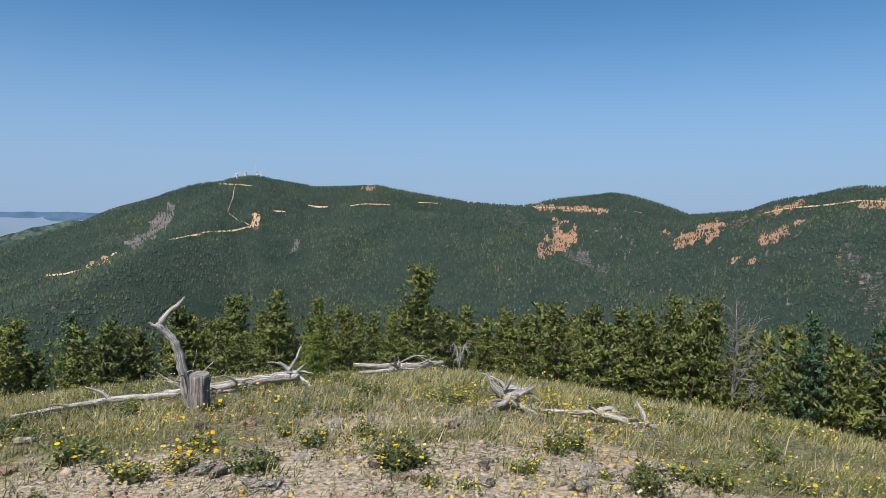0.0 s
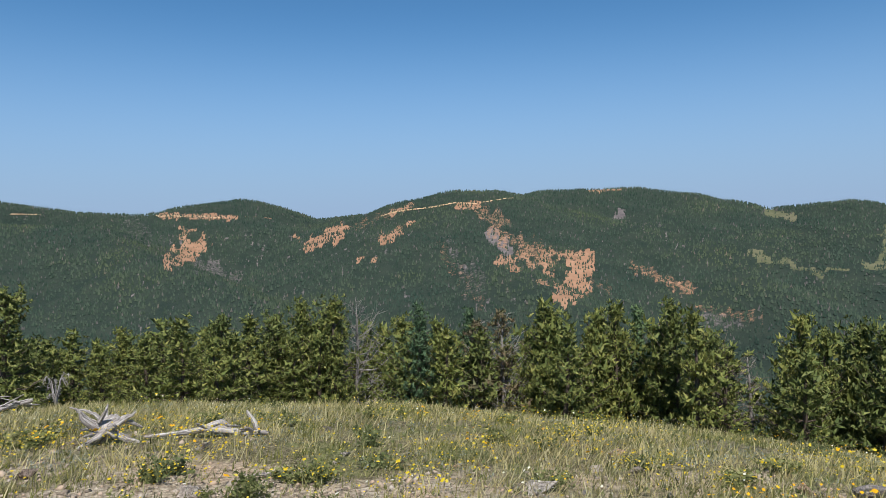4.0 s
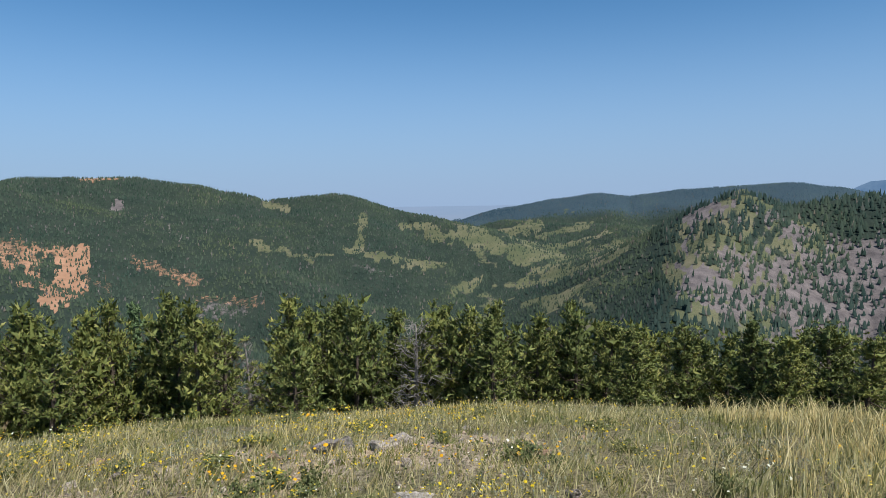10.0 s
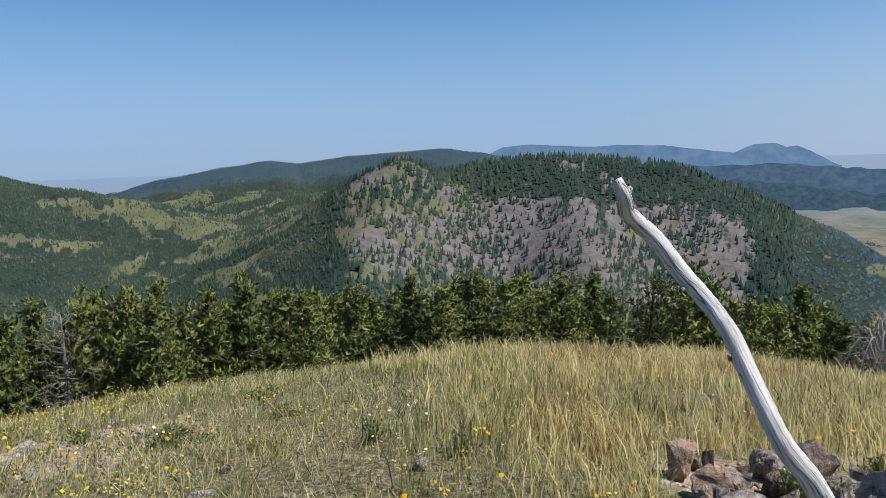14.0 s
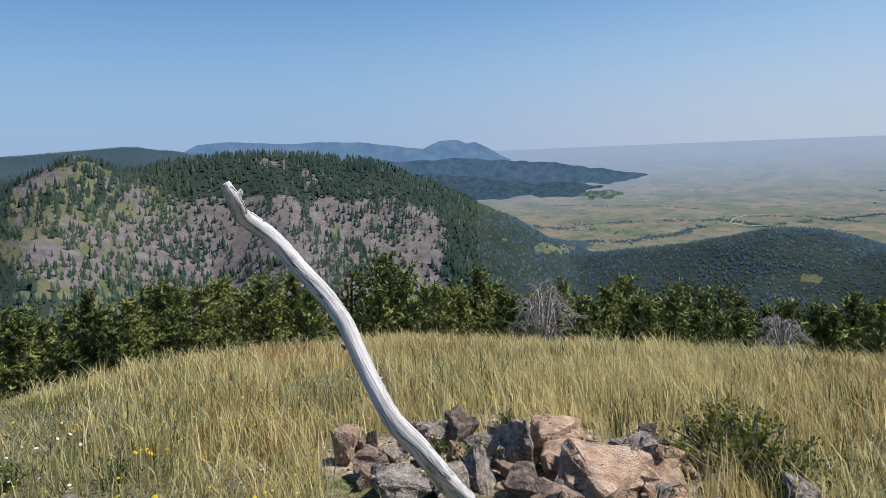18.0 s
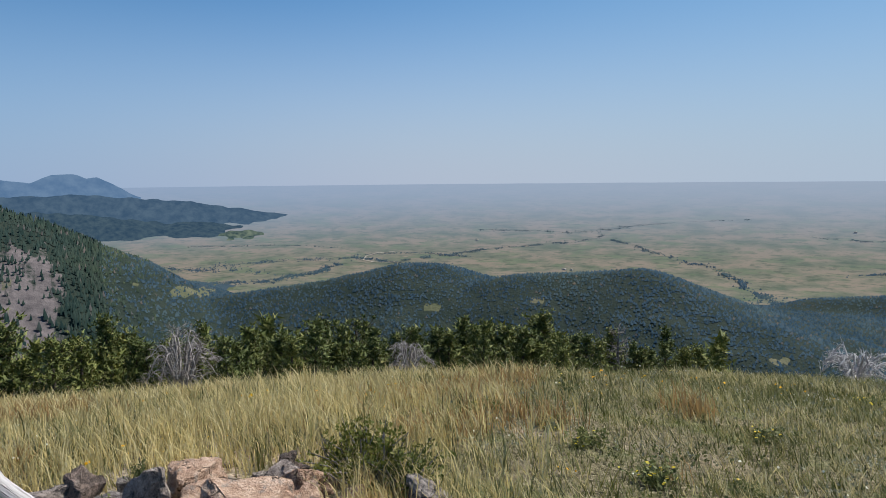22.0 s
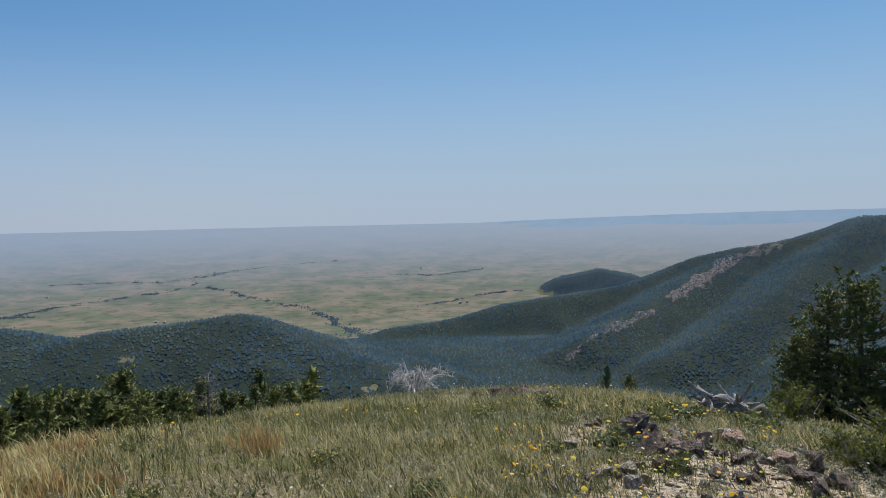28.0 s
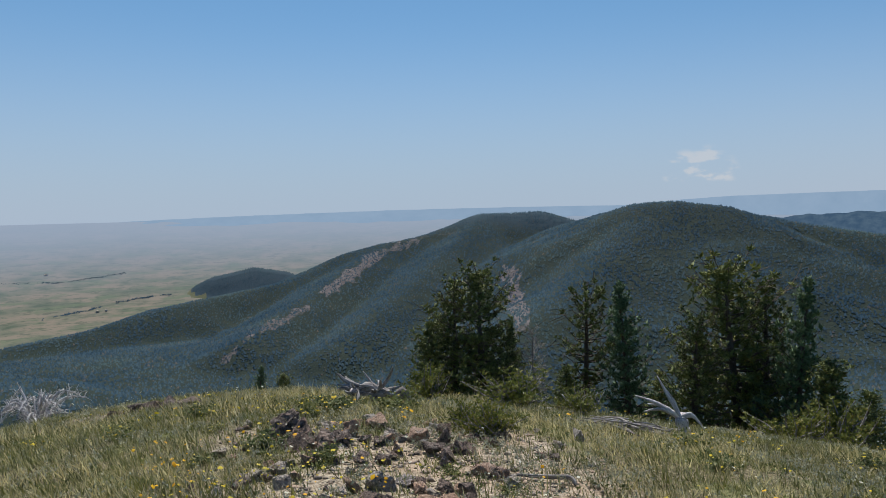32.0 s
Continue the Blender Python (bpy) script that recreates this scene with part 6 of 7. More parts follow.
def clump(seed, material, leaf, flowers, name, label, category, twigs=0):
    """A low leafy plant about one metre wide and 0.5 m high, to be scaled, with ragged shoots."""
    g = np.random.default_rng(seed)
    plant = tagged(new(name), label, category)
    shoots, pts, tips = (46 if twigs else 26), [], []
    for k in range(shoots):
        t, s = g.uniform(0, 6.28), 0.52 * math.sqrt(g.random()) * g.uniform(0.6, 1.15)
        tip = np.array([math.cos(t) * s, math.sin(t) * s, g.uniform(0.15, 0.55) * (1.05 - 0.7 * s)])
        for u in np.linspace(0.35 if twigs else 0.15, 1, 7):
            pts.append(tip * [u, u, u**0.7] + g.normal(0, 0.02, 3))
        tips.append(tip)
    co, quads = leafy(pts, leaf, g, 6 if twigs else 3)
    part("foliage", quick_mesh("foliage", co, quads), material, plant)
    if twigs:
        wood = Limbs()
        for k in range(twigs):
            tip = Vector(tips[k % shoots]) * g.uniform(0.8, 1.15)
            wood.add([(0, 0, 0), tuple(tip * 0.5 + Vector(g.normal(0, 0.05, 3))), tuple(tip)], [0.012, 0.008, 0.003], 4, False)
        part("twig_frame", wood.mesh("twig_frame"), SNAGWOOD, plant)
    if flowers:
        k = g.random(shoots) < flowers
        co, tris = blossoms(np.array(tips)[k] + [0, 0, 0.05], 0.027, g)
        part("blossom", quick_mesh("blossom", co, tris), YELLOW, plant)
    return plant


HERBS = ((344.1, 5.35, 0.32, 0.17), (6.3, 5.73, 0.34, 0.23), (4.4, 5.15, 0.35, 0.16), (13.2, 5.14, 0.46, 0.27), (355.7, 5.2, 0.27, 0.17), (339.4, 6.1, 0.39, 0.22), (348.2, 5.73, 0.41, 0.23),
         (359.9, 4.79, 0.2, 0.1), (335.4, 5.54, 0.49, 0.24), (18.3, 5.57, 0.41, 0.25), (330.9, 6.28, 0.61, 0.27), (358.5, 7.74, 0.7, 0.22), (345.6, 6.23, 0.3, 0.17), (21.6, 7.45, 0.36, 0.2),
         (51.2, 5.23, 0.38, 0.2), (56.2, 5.36, 0.39, 0.2), (22.2, 6.99, 0.34, 0.2), (35.5, 7.17, 0.41, 0.2), (42.6, 6.63, 0.32, 0.16), (67.0, 6.63, 0.32, 0.2))
HERBS_EAST = ((53.9, 5.42, 0.53, 0.21), (72.9, 5.74, 0.38, 0.22), (73.6, 5.71, 0.42, 0.2), (87.7, 5.09, 0.25, 0.24), (94.6, 4.7, 0.23, 0.22), (81.1, 6.36, 0.31, 0.16),
              (158, 5.2, 0.4, 0.2), (171, 6.0, 0.4, 0.2), (198.5, 5.6, 0.4, 0.2), (193.5, 6.2, 0.5, 0.22), (189, 8.4, 0.5, 0.2), (204, 8.2, 0.7, 0.3), (199.5, 8.2, 0.7, 0.3), (228, 6.2, 0.4, 0.2), (222, 7.9, 0.5, 0.2))
herb_kinds = [clump(s, HERB_LEAF, 0.085, f, "flowering_herb", "leafy meadow plant with yellow flowers", "plant") for s, f in ((1, 0.5), (2, 0.3), (3, 0.12))]
for bearing, far, wide, high in HERBS + HERBS_EAST:
    ob = stand(herb_kinds[rnd.randrange(3)], bearing, far, 1.0, rng, sink=0.02, group="flowering herbs of the meadow")
    ob.scale = (wide, wide, high * 1.5)
for n in range(150):
    bearing, far = rnd.choice((rnd.uniform(-42, 80), rnd.uniform(-36, 40), rnd.uniform(150, 245))), rnd.uniform(4.2, 11.5)
    ob = stand(herb_kinds[rnd.randrange(3)], bearing, far, 1.0, rng, sink=0.02, group="flowering herbs of the meadow")
    wide = rnd.uniform(0.22, 0.5)
    ob.scale = (wide, wide, wide * rnd.uniform(0.5, 0.8))
for bearing, far, wide, high in ((121.5, 4.2, 0.26, 0.2), (118.4, 4.35, 0.2, 0.16), (124.0, 4.75, 0.16, 0.2), (126.2, 4.15, 0.12, 0.1)):
    ob = stand(herb_kinds[2], bearing, far, 1.0, rng, sink=-0.05, group="flowering herbs of the meadow", label="leafy green weed growing between the cairn's boulders")
    ob.scale = (wide, wide, high * 1.5)
shrub_kinds = [clump(s, SHRUB_LEAF, 0.042, 0, "low_shrub", "low dense green shrub with grey twigs", "shrub", 60) for s in (11, 12)]
for bearing, far, wide, high in ((140.6, 4.55, 0.8, 0.36), (143.8, 4.4, 0.7, 0.30), (139.2, 4.85, 0.6, 0.34), (211.2, 6.7, 0.75, 0.38), (209.6, 6.9, 0.6, 0.3), (213.5, 9.6, 1.4, 0.55),
                                 (206.5, 10.0, 1.0, 0.5), (218.5, 9.8, 1.0, 0.4), (234.5, 12.2, 1.6, 0.6), (237.5, 12.4, 1.6, 0.8)):
    ob = stand(shrub_kinds[rnd.randrange(2)], bearing, far, 1.0, rng, sink=0.02, group="low shrubs")
    ob.scale = (wide, wide, high * 2)
for p in herb_kinds + shrub_kinds:
    for o in (*p.children_recursive, p):
        bpy.data.objects.remove(o)

# ---- dead wood ----


def timber(name, label, category, group=""):
    return tagged(new(name), label, category, group)


def gnarl(points, radii, seed, steps=4, wander=0.03):
    """A crooked line through the points, with its radii, finer than they are."""
    r = random.Random(seed)
    pts, rad = [], []
    for n in range(len(points) - 1):
        a, b = Vector(points[n]), Vector(points[n + 1])
        p, q = Vector(points[max(n - 1, 0)]), Vector(points[min(n + 2, len(points) - 1)])
        for k in range(steps):
            t = k / steps
            c = 0.5 * (2 * a + (b - p) * t + (2 * p - 5 * a + 4 * b - q) * t * t + (3 * a - p - 3 * b + q) * t**3)
            pts.append(c + Vector([r.gauss(0, wander * radii[n]) * 3 for _ in range(3)]))
            rad.append((radii[n] + t * (radii[n + 1] - radii[n])) * r.uniform(1 - 4 * min(wander, 0.03), 1 + 3.3 * min(wander, 0.03)))
    pts.append(Vector(points[-1]))
    rad.append(radii[-1])
    return pts, rad


def bough(name, parent, points, radii, material, seed, sides=9, label="", wander=0.03):
    """One piece of dead wood: a crooked, fluted limb with torn ends."""
    pts, rad = gnarl(points, radii, seed, 5, wander)
    co, quads = tube(pts, rad, sides)
    r = random.Random(seed)
    flute = [r.uniform(0.82, 1.12) for _ in range(sides)]
    out = []
    for n, p in enumerate(pts):
        for k in range(sides):
            v = co[n * sides + k] - p
            out.append(tuple(p + v * flute[k]))
    ends = [tuple(range(len(out) - sides, len(out))), tuple(reversed(range(sides)))]
    me = bpy.data.meshes.new(name)
    me.from_pydata(out, [], quads + ends)
    me.shade_smooth()
    along, run = 0.0, []
    for n, p in enumerate(pts):
        along += (p - pts[n - 1]).length if n else seed * 0.37
        thick = 0.5 * (rad[n] + radii[0])
        run += [(thick * math.cos(2 * math.pi * k / sides), thick * math.sin(2 * math.pi * k / sides), along) for k in range(sides)]
    grain = me.attributes.new("grain", "FLOAT_VECTOR", "POINT")
    grain.data.foreach_set("vector", np.array(run, np.float32).ravel())
    return part(name, me, material, parent, label)


# The bleached branch that leans out of the cairn.
branch = timber("leaning_branch", "long bleached white branch leaning out of the cairn", "branch")
bough("shaft", branch, [(3.057, -1.817, -0.230), (2.807, -1.697, 0.070), (2.598, -1.511, 0.298), (2.476, -1.381, 0.469), (2.424, -1.286, 0.603), (2.430, -1.215, 0.693), (2.460, -1.179, 0.775), (2.500, -1.157, 0.853), (2.555, -1.142, 0.926), (2.642, -1.132, 1.014), (2.749, -1.107, 1.093), (2.812, -1.045, 1.185), (2.847, -0.962, 1.304), (2.852, -0.900, 1.364), (2.810, -0.842, 1.412), (2.750, -0.810, 1.473), (2.749, -0.786, 1.527)],
      [0.050, 0.048, 0.044, 0.040, 0.037, 0.035, 0.033, 0.032, 0.032, 0.032, 0.033, 0.034, 0.034, 0.033, 0.030, 0.025, 0.017], PALEWOOD, 3, 16, wander=0.006)
for n, (at, way) in enumerate((((2.777, -1.031, 1.141), (-0.05, 0.03, 0.0)), ((2.580, -1.104, 0.951), (-0.05, 0.03, 0.03)), ((2.852, -0.920, 1.374), (0.0, -0.03, 0.02)), ((2.750, -0.800, 1.473), (0.0, 0.03, 0.02)))):
    bough("knot", branch, [tuple(Vector(at) - Vector(way) * 0.4), tuple(Vector(at) + Vector(way) * 0.4)], [0.009, 0.006], STUMPWOOD, 20 + n, 7)

bough("prong", branch, [(2.772, -0.815, 1.460), (2.757, -0.832, 1.490), (2.752, -0.838, 1.502)], [0.016, 0.011, 0.005], PALEWOOD, 27, 9, wander=0.01)

# The snag and its sawn stump.
sx, sy = 8.05 * math.sin(radians(339.1)), 8.05 * math.cos(radians(339.1))
sz = land_at(sx, sy)
stump = timber("tree_stump", "short sawn grey stump in the flowering meadow", "stump")
bough("trunk", stump, [(sx, sy, sz - 0.1), (sx, sy, sz + 0.14), (sx + 0.01, sy, sz + 0.38)], [0.135, 0.112, 0.108], STUMPWOOD, 31, 16, wander=0.01)
bm = bmesh.new()
bmesh.ops.create_cone(bm, cap_ends=True, segments=18, radius1=0.105, radius2=0.098, depth=0.02, matrix=Matrix.Translation((sx + 0.01, sy, sz + 0.385)) @ Matrix.Rotation(0.12, 4, "X"))
part("cut_face", bm, SNAGWOOD, stump, "grey weathered saw cut")
snag = timber("dead_snag", "crooked bare grey snag with a forked top", "dead tree")
bough("trunk", snag, [(-3.05, 7.86, -0.75), (-3.10, 7.84, -0.55), (-3.14, 7.82, -0.38), (-3.18, 7.80, -0.09), (-3.22, 7.78, 0.08), (-3.30, 7.75, 0.22), (-3.39, 7.70, 0.32)],
      [0.085, 0.075, 0.062, 0.05, 0.045, 0.04, 0.034], DEADWOOD, 33, 10)
bough("branch", snag, [(-3.38, 7.71, 0.31), (-3.34, 7.73, 0.40), (-3.26, 7.77, 0.49), (-3.20, 7.80, 0.54), (-3.14, 7.82, 0.62)], [0.034, 0.028, 0.024, 0.02, 0.009], DEADWOOD, 34, 8)
bough("branch", snag, [(-3.38, 7.71, 0.31), (-3.44, 7.68, 0.325), (-3.47, 7.67, 0.36)], [0.03, 0.018, 0.011], DEADWOOD, 35, 7)
for n in range(11):
    a = n * 0.57
    z = -0.42 + 0.05 * (n % 5)
    ex, ey = -3.1 + 0.36 * math.cos(a), 7.86 + 0.3 * math.sin(a)
    bough("dead_twig", snag, [(-3.13, 7.83, z), (0.5 * (ex - 3.13), 0.5 * (ey + 7.83), z + 0.05), (ex, ey, z + 0.08 * (n % 4))], [0.012, 0.009, 0.004], DEADWOOD, 40 + n, 5)


def grounded(points, lift=0.0):
    """The points with their heights taken over the ground below them."""
    return [(x, y, land_at(x, y) + z + lift) for x, y, z in points]


def fallen(label, runs, material=DEADWOOD, seed=0, name="fallen_log"):
    log = timber(name, label, "log", "fallen wood of the meadow")
    for n, (points, radii) in enumerate(runs):
        bough("trunk" if n == 0 else "branch", log, grounded(points), radii, material, seed + n, 9 if n == 0 else 7)
    return log


def torn(x, y, z, count, reach, thick, seed, flat=0.4):
    """Short splintered roots standing out of one place in all directions."""
    r, runs = random.Random(seed), []
    for _ in range(count):
        a, up, ln = r.uniform(0, 6.28), r.gauss(0.15, flat), reach * r.uniform(0.5, 1.1)
        dx, dy, dz = ln * math.cos(a), ln * math.sin(a), ln * up
        t = thick * r.uniform(0.5, 1.2)
        runs.append(([(x, y, z), (x + dx * 0.5, y + dy * 0.5, max(0.0, z + dz * 0.6)), (x + dx + r.gauss(0, 0.04), y + dy, max(-0.02, z + dz + r.gauss(0, 0.03)))], [t, t * 0.75, t * 0.25]))
    return runs


fallen("long thin grey log with a raised fork", [([(-4.98, 7.59, 0.04), (-4.71, 7.77, 0.05), (-4.43, 7.95, 0.06), (-4.13, 8.12, 0.07), (-3.81, 8.28, 0.06), (-3.50, 8.45, 0.05)], [0.017, 0.025, 0.031, 0.037, 0.040, 0.037]),
       ([(-4.15, 8.1, 0.07), (-4.23, 8.06, 0.17), (-4.37, 7.98, 0.25)], [0.028, 0.019, 0.009]), ([(-4.5, 7.9, 0.06), (-4.62, 7.72, 0.12)], [0.012, 0.005])], seed=60)
fallen("weathered grey log with a torn root end", [([(-3.75, 8.53, 0.06), (-3.31, 8.72, 0.08), (-2.87, 8.89, 0.10), (-2.54, 8.99, 0.13), (-2.22, 9.09, 0.14)], [0.037, 0.053, 0.062, 0.068, 0.074]),
       ([(-2.38, 9.03, 0.15), (-2.25, 9.07, 0.33), (-2.18, 9.09, 0.52)], [0.037, 0.025, 0.009]), ([(-2.37, 9.04, 0.12), (-2.87, 8.85, 0.05), (-2.96, 8.80, 0.02), (-3.25, 8.72, 0.04)], [0.031, 0.025, 0.022, 0.012]),
       ([(-2.3, 9.05, 0.15), (-2.42, 9.0, 0.30), (-2.58, 8.95, 0.34)], [0.028, 0.019, 0.007]), ([(-2.25, 9.08, 0.15), (-2.1, 9.05, 0.04), (-2.02, 9.0, -0.02)], [0.037, 0.031, 0.019]),
       ([(-2.9, 8.88, 0.1), (-2.75, 8.75, 0.16), (-2.62, 8.62, 0.15)], [0.019, 0.012, 0.005])] + torn(-2.25, 9.07, 0.16, 12, 0.28, 0.035, 71) + torn(-2.9, 8.85, 0.08, 4, 0.35, 0.016, 72) + torn(-3.2, 8.7, 0.08, 3, 0.3, 0.014, 73), seed=70)
fallen("broken grey log lying on the brow", [([(-2.07, 12.29, 0.25), (-1.73, 12.34, 0.2), (-1.34, 12.39, 0.17), (-0.94, 12.43, 0.15), (-0.5, 12.47, 0.2)], [0.031, 0.043, 0.050, 0.046, 0.031]),
       ([(-1.9, 11.9, 0.1), (-1.38, 11.95, 0.1), (-1.2, 12.0, 0.12)], [0.037, 0.034, 0.019]), ([(-1.3, 12.3, 0.2), (-1.0, 12.2, 0.32), (-0.75, 12.15, 0.3)], [0.019, 0.012, 0.006]), ([(-0.9, 12.4, 0.18), (-0.6, 12.3, 0.3)], [0.015, 0.006])] + torn(-1.3, 12.1, 0.15, 7, 0.5, 0.028, 81, 0.25) + torn(-0.7, 12.4, 0.2, 5, 0.4, 0.02, 82, 0.3), seed=80)
fallen("twisted grey root stump torn from the soil", [([(0.32, 7.50, 0.02), (0.40, 7.55, 0.14), (0.52, 7.58, 0.24)], [0.074, 0.081, 0.031]), ([(0.38, 7.52, 0.10), (0.24, 7.48, 0.22), (0.20, 7.46, 0.31)], [0.043, 0.031, 0.012]),
       ([(0.42, 7.5, 0.12), (0.55, 7.4, 0.05), (0.68, 7.35, 0.0)], [0.043, 0.031, 0.019]), ([(0.4, 7.5, 0.1), (0.3, 7.35, 0.06), (0.16, 7.3, 0.0)], [0.037, 0.028, 0.012]), ([(0.45, 7.55, 0.2), (0.6, 7.6, 0.17), (0.72, 7.6, 0.1)], [0.031, 0.022, 0.012]),
       ([(0.35, 7.5, 0.2), (0.42, 7.44, 0.33)], [0.025, 0.007])] + torn(0.42, 7.52, 0.12, 13, 0.27, 0.036, 91, 0.6), seed=90, name="root_stump")
fallen("low rotting grey log in the grass", [([(0.72, 7.45, 0.03), (1.02, 7.4, 0.05), (1.31, 7.36, 0.08), (1.6, 7.3, 0.05), (1.85, 7.25, 0.04)], [0.012, 0.022, 0.034, 0.028, 0.019]),
       ([(1.25, 7.4, 0.08), (1.42, 7.42, 0.14), (1.5, 7.4, 0.1)], [0.028, 0.025, 0.012]), ([(1.75, 7.3, 0.05), (1.72, 7.32, 0.16), (1.66, 7.35, 0.26)], [0.031, 0.028, 0.012])] + torn(1.35, 7.36, 0.06, 8, 0.3, 0.026, 101, 0.25) + torn(1.7, 7.3, 0.05, 6, 0.22, 0.024, 102, 0.4), seed=100)
fallen("short grey wood splinter on stony soil", [([(1.32, 5.6, 0.02), (1.45, 5.58, 0.03), (1.6, 5.6, 0.02)], [0.007, 0.014, 0.006])], seed=105, name="wood_splinter")
# Roots and boughs by the southern rocks.
def beside(bearing, far):
    """A frame of reference on the ground: metres to the right, away and up from a place seen from the summit."""
    c, n = math.cos(radians(bearing)), math.sin(radians(bearing))
    return lambda u, v, z: (far * n + u * c + v * n, far * c - u * n + v * c, z)


at = beside(201.7, 9.2)
root = fallen("heap of pale split roots and slabs of a rotten stump", [
    ([at(-0.2, 0.04, 0.1), at(0.0, 0.02, 0.2), at(0.24, 0.0, 0.12)], [0.045, 0.07, 0.04]),
    ([at(-0.1, 0.02, 0.2), at(-0.26, 0.02, 0.27), at(-0.38, 0.03, 0.38)], [0.05, 0.035, 0.008]),
    ([at(0.04, -0.08, 0.04), at(0.2, -0.08, 0.13), at(0.4, -0.04, 0.07)], [0.04, 0.06, 0.035])]
    + torn(*at(-0.14, -0.02, 0.15), 14, 0.28, 0.038, 113, 0.4) + torn(*at(0.14, -0.02, 0.15), 14, 0.3, 0.038, 114, 0.35), DEADWOOD, 110, "rotten_root")
# Added dark block that stands in for the shade inside the heap's hollow.
bough("hollow_slab", root, grounded([at(0.36, 0.12, 0.0), at(0.45, 0.1, 0.14), at(0.54, 0.06, 0.02)]), [0.07, 0.075, 0.05], STUMPWOOD, 119, 9, "dark block standing in for the heap's shaded hollow")

antler = [([(-6.51, -6.21, 0.0), (-6.50, -6.22, 0.14), (-6.49, -6.23, 0.24)], [0.10, 0.08, 0.06])]
for n, (dx, dy, dz) in enumerate(((0.26, -0.28, 0.22), (0.36, -0.38, 0.30), (0.18, -0.2, 0.58), (0.10, -0.12, 0.42), (-0.14, 0.16, 0.08), (-0.18, 0.2, 0.0), (0.30, -0.30, 0.12))):
    antler.append(([(-6.49, -6.23, 0.2), (-6.49 + dx * 0.5, -6.23 + dy * 0.5, 0.24 + dz * 0.35), (-6.49 + dx, -6.23 + dy, 0.1 + dz)], [0.032, 0.022, 0.007]))
fallen("grey stump with bare antler-like branches", antler, PALEWOOD, 120, "antler_stump")
brush = []
for n in range(24):
    a = 0.75 + rnd.gauss(0, 0.55)
    cx, cy, ln = -5.35 + rnd.gauss(0, 0.12), -5.97 + rnd.gauss(0, 0.1), rnd.uniform(0.25, 0.5)
    brush.append(([(cx - ln * math.sin(a), cy - ln * math.cos(a) * -1, 0.03 + 0.02 * (n % 4)), (cx, cy, 0.06 + 0.02 * (n % 5)), (cx + ln * math.sin(a), cy - ln * math.cos(a), 0.04 + 0.03 * (n % 3))], [0.006, 0.010, 0.004]))
fallen("heap of dead grey branches on the grass", brush, DEADWOOD, 140, "brush_heap")
fallen("thin bent dead branch by the pines", [([(-5.47, -8.19, 0.12), (-5.59, -8.1, 0.03), (-5.93, -7.85, 0.05)], [0.014, 0.025, 0.018]), ([(-5.96, -7.82, 0.26), (-6.08, -7.73, 0.1), (-6.17, -7.65, 0.03)], [0.01, 0.02, 0.03])], PALEWOOD, 160, "dead_branch")
fallen("thin crooked dead branch on stony ground", [([(-2.85, -4.42, 0.03), (-3.05, -4.28, 0.04), (-3.15, -4.2, 0.05), (-3.16, -4.14, 0.01)], [0.012, 0.018, 0.02, 0.012])], DEADWOOD, 165, "dead_branch")


def bare_crown(bearing, far, wide, high, material, seed, label, arms=16, name="fallen_tree", low=0.0):
    """The bare crown of a toppled tree: arching limbs with many twigs."""
    g = random.Random(seed)
    x0, y0 = far * math.sin(radians(bearing)), far * math.cos(radians(bearing))
    z0 = land_at(x0, y0) + low
    tree = timber(name, label, "dead tree")
    for n in range(arms):
        a = 2 * math.pi * n / arms + g.uniform(-0.3, 0.3)
        reach, up = wide * g.uniform(0.55, 1.0), high * g.uniform(0.45, 1.0)
        end = (x0 + reach * math.cos(a), y0 + reach * math.sin(a), z0 + up * g.uniform(0.5, 1.0))
        mid = (x0 + 0.5 * reach * math.cos(a), y0 + 0.5 * reach * math.sin(a), z0 + up)
        limb = bough("limb", tree, [(x0, y0, z0 + 0.02), mid, end], [0.04 * wide, 0.022 * wide, 0.008 * wide], material, seed + n, 6)
        twig = Limbs()
        for k in range(24):
            s = g.uniform(0.2, 1.0)
            p = Vector(mid).lerp(Vector(end), (s - 0.5) * 2) if s > 0.5 else Vector((x0, y0, z0)).lerp(Vector(mid), s * 2)
            w = Vector((g.gauss(0, 1), g.gauss(0, 1), g.gauss(0.3, 0.7))).normalized() * wide * g.uniform(0.12, 0.3)
            twig.add([p, p + w * 0.5 + Vector((0, 0, 0.03)), p + w], [0.010 * wide, 0.007 * wide, 0.0035 * wide], 4, False)
        part("twigwork", twig.mesh("twigwork"), material, limb)
    return tree


bare_crown(178.0, 14.6, 0.85, 0.75, PALEWOOD, 200, "toppled dead tree with a bleached tangle of branches", 17)
bare_crown(359.0, 13.2, 0.3, 0.55, DEADWOOD, 230, "small bleached dead bush on the brow", 8, "dead_bush", 0.05)
bare_crown(126.4, 19.0, 1.0, 2.0, DEADWOOD, 250, "bushy dead grey pine with bare branches", 26, "dead_tree", 0.4)
bare_crown(144.3, 17.5, 0.7, 1.1, DEADWOOD, 280, "low dead grey pine leaning over", 20, "dead_tree", 0.3)
bare_crown(65.5, 19.0, 0.4, 0.9, DEADWOOD, 300, "small dead white bush before the pines", 8, "dead_bush", 0.3)

# A sapling beside the fallen log.
sap = pine(71, 1.0, 0.40, 0.02, 0, 1.2, SAPLING_NEEDLES, 0.7, label="small bright green pine sapling by the fallen log", name="pine_sapling")
stand(sap, 347.5, 10.4, 0.85, rng, 1.15)
for o in (*sap.children_recursive, sap):
    bpy.data.objects.remove(o)

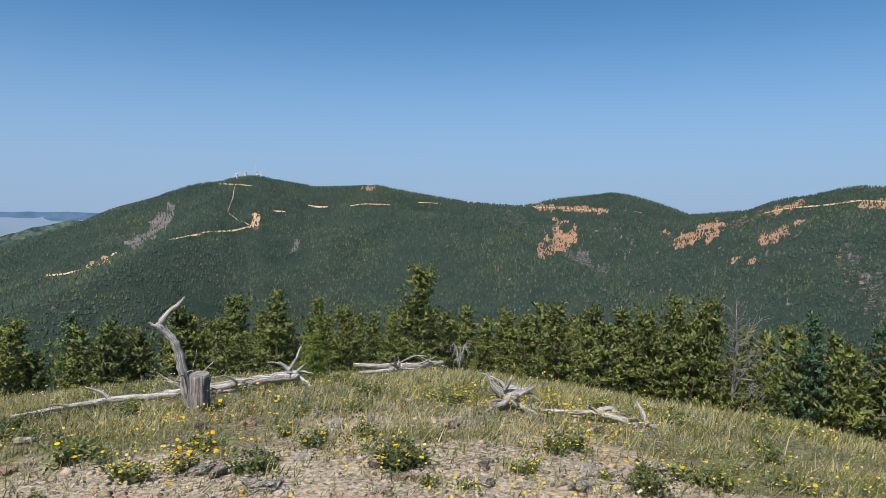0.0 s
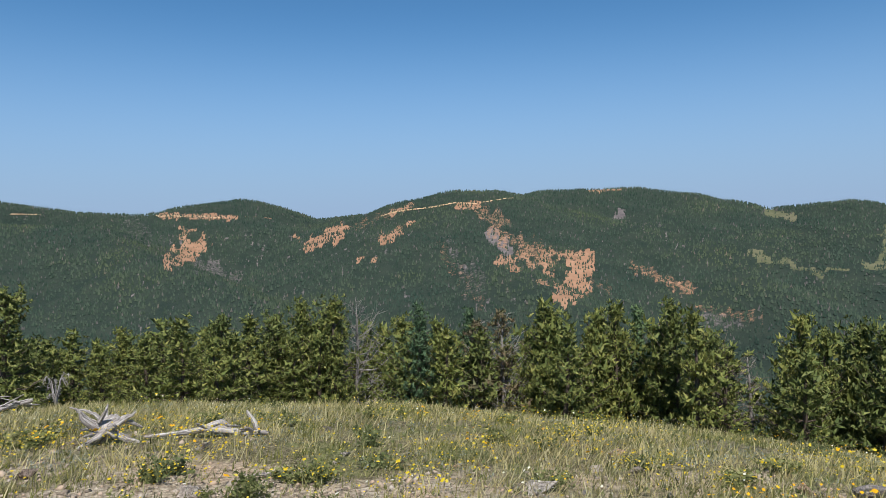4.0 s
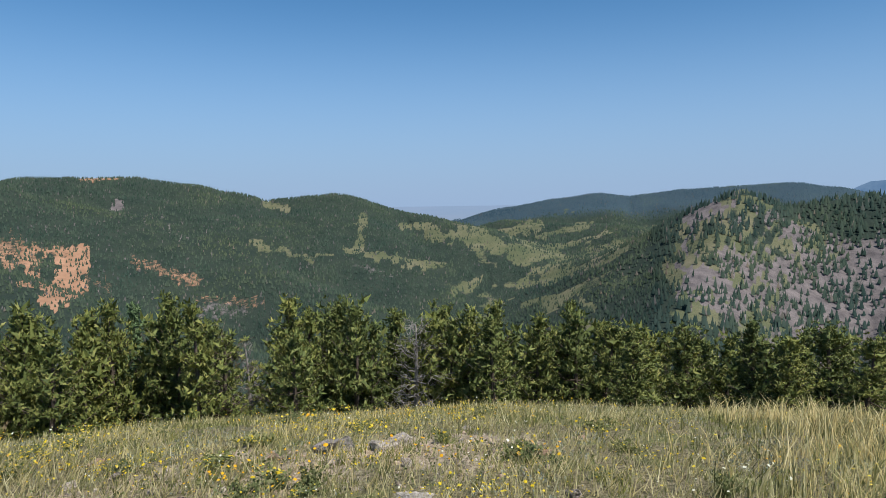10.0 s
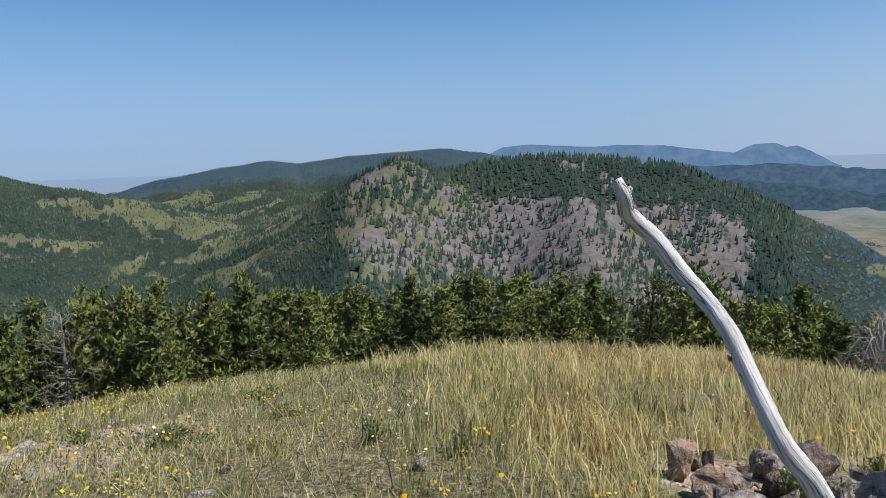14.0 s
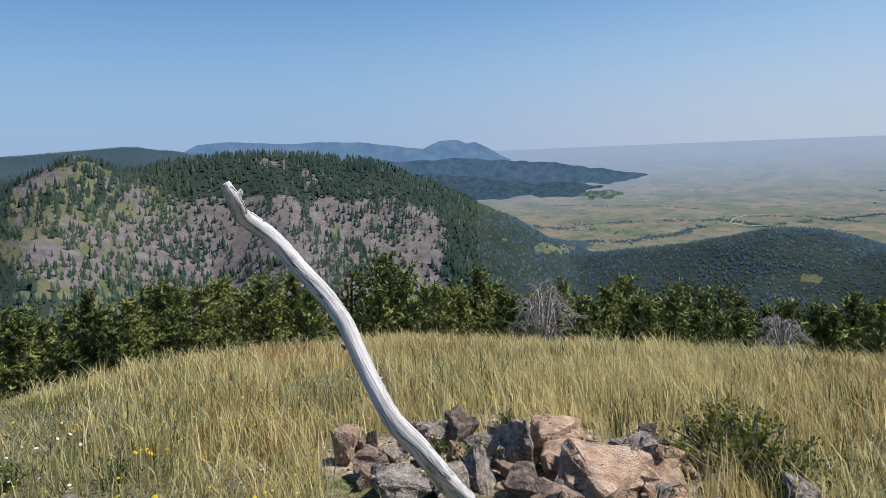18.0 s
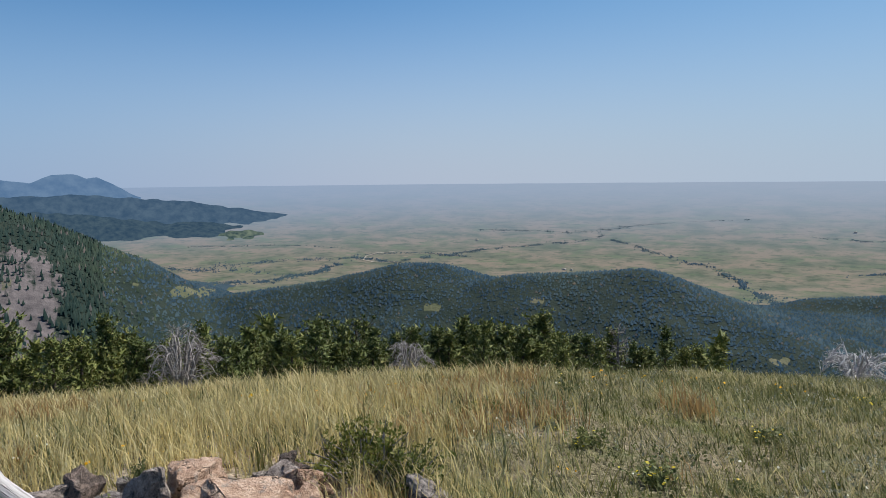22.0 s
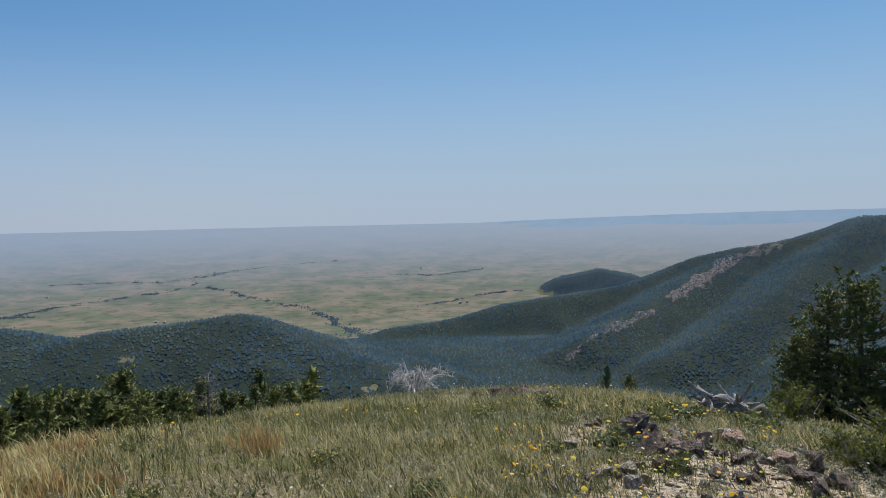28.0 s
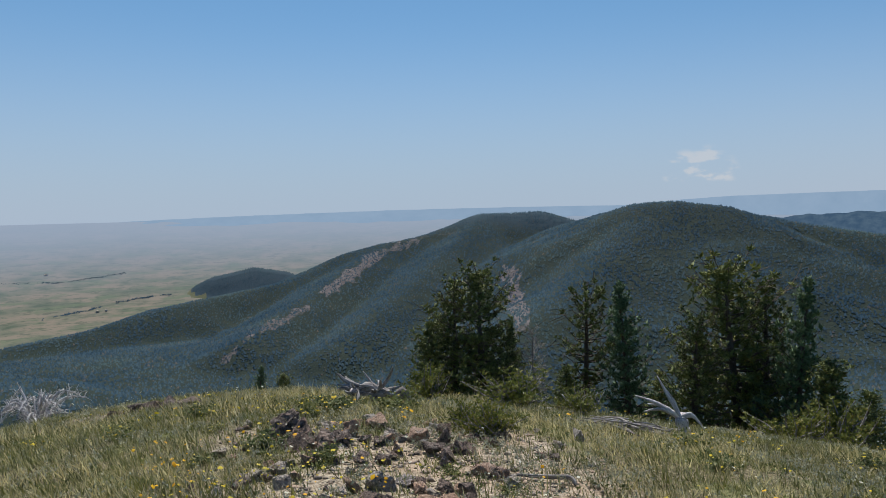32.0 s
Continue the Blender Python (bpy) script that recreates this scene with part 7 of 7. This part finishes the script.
# ---- marks on the far hills ----


def road(label, points, wide, material, lift=1.5):
    """A road or track laid over the hills: bearing and distance of its bends."""
    pts = [(r * math.sin(radians(b)), r * math.cos(radians(b))) for b, r in points]
    fine = []
    for (x0, y0), (x1, y1) in zip(pts, pts[1:]):
        n = max(2, int(math.hypot(x1 - x0, y1 - y0) / 14))
        fine += [(x0 + (x1 - x0) * k / n, y0 + (y1 - y0) * k / n) for k in range(n)]
    fine = np.array(fine + [pts[-1]])
    go = np.gradient(fine, axis=0)
    side = np.stack([-go[:, 1], go[:, 0]], -1) / np.linalg.norm(go, axis=1, keepdims=True) * wide
    a, b = fine - side, fine + side
    n = len(fine)
    xy = np.concatenate([a, b])
    z = np.maximum(land_height(xy[:, 0].copy(), xy[:, 1].copy()), np.where(np.hypot(*xy.T) > 2450, plain_height(np.hypot(*xy.T)), -1e9)) + lift
    k = np.arange(n - 1)
    me = quick_mesh("road", np.c_[xy, z], np.stack([k, k + 1, n + k + 1, n + k], -1), material)
    tagged(new("road", me), label, "road", kind="structure")


for label, points, wide in TRACKS:
    road(label, points, wide, CUT_SOIL)

for label, bends, wide in (("pale dirt road bending across the plain", ((143.5, 6.1), (142.0, 6.2), (141.1, 6.45), (140.9, 6.75), (141.8, 6.95), (144.0, 7.0)), 3),):
    road(label, [(b, 2500 + 2200 * (1 - math.tan(radians(el)) / 0.18) / 0.95) for b, el in bends], wide, PALE_TRACK, 3.5)

# The masts and huts on the highest summit.
mx, my, mz = spot(342.1, 2.78, 2500)


def mast(dx, dy, high, thick):
    thing = timber("radio_mast", "thin steel radio mast on the far summit", "mast", "masts on the far summit")
    x, y = mx + dx, my + dy
    z = land_at(x, y)
    bough("pole", thing, [(x, y, z - 1), (x, y, z + high * 0.6), (x, y, z + high)], [thick, thick * 0.7, thick * 0.35], MAST, 1, 6, wander=0.0)
    for k in (0.55, 0.75, 0.95):
        bough("crossarm", thing, [(x - 2.5, y, z + high * k), (x + 2.5, y, z + high * k)], [0.35, 0.35], MAST, 2, 5, wander=0.0)


for dx, dy, high, thick in ((0, 0, 46, 0.9), (-38, -6, 17, 0.8), (-52, -8, 20, 0.8), (-70, -12, 15, 0.7), (18, 4, 16, 0.6)):
    mast(dx, dy, high, thick)
for dx, dy, size in ((-30, -14, 7), (-60, -18, 9), (10, -10, 6)):
    hut = timber("hut", "small pale service hut on the far summit", "hut", "huts on the far summit")
    x, y = mx + dx, my + dy
    z = land_at(x, y) + 8
    bm = bmesh.new()
    bmesh.ops.create_cube(bm, size=1, matrix=Matrix.Translation((x, y, z)) @ Matrix.Diagonal((size, size * 0.7, 16, 1)))
    part("wall", bm, MAST, hut)
    bm = bmesh.new()
    bmesh.ops.create_cone(bm, cap_ends=True, segments=4, radius1=size * 0.75, radius2=size * 0.2, depth=2.5, matrix=Matrix.Translation((x, y, z + 9.1)) @ Matrix.Rotation(radians(45), 4, "Z"))
    part("roof", bm, MAST, hut)

for b, el, size in ((157.6, 7.6, 16), (158.2, 7.65, 11), (181.8, 7.15, 13), (182.4, 7.1, 9), (178.6, 4.2, 14), (150.4, 5.2, 12)):
    r = 2500 + 2200 * (1 - math.tan(radians(el)) / 0.18) / 0.95
    farm = timber("farm_building", "small white farm building out on the plain", "building", "farm buildings on the plain")
    x, y = r * math.sin(radians(b)), r * math.cos(radians(b))
    z = float(plain_height(r)) + 1
    bm = bmesh.new()
    bmesh.ops.create_cube(bm, size=1, matrix=Matrix.Translation((x, y, z + 1.5)) @ Matrix.Diagonal((size, size * 0.6, 5, 1)))
    part("wall", bm, MAST, farm)
    bm = bmesh.new()
    bmesh.ops.create_cone(bm, cap_ends=True, segments=4, radius1=size * 0.72, radius2=size * 0.1, depth=3, matrix=Matrix.Translation((x, y, z + 5.6)) @ Matrix.Rotation(radians(45), 4, "Z") )
    part("roof", bm, PALE_TRACK, farm)
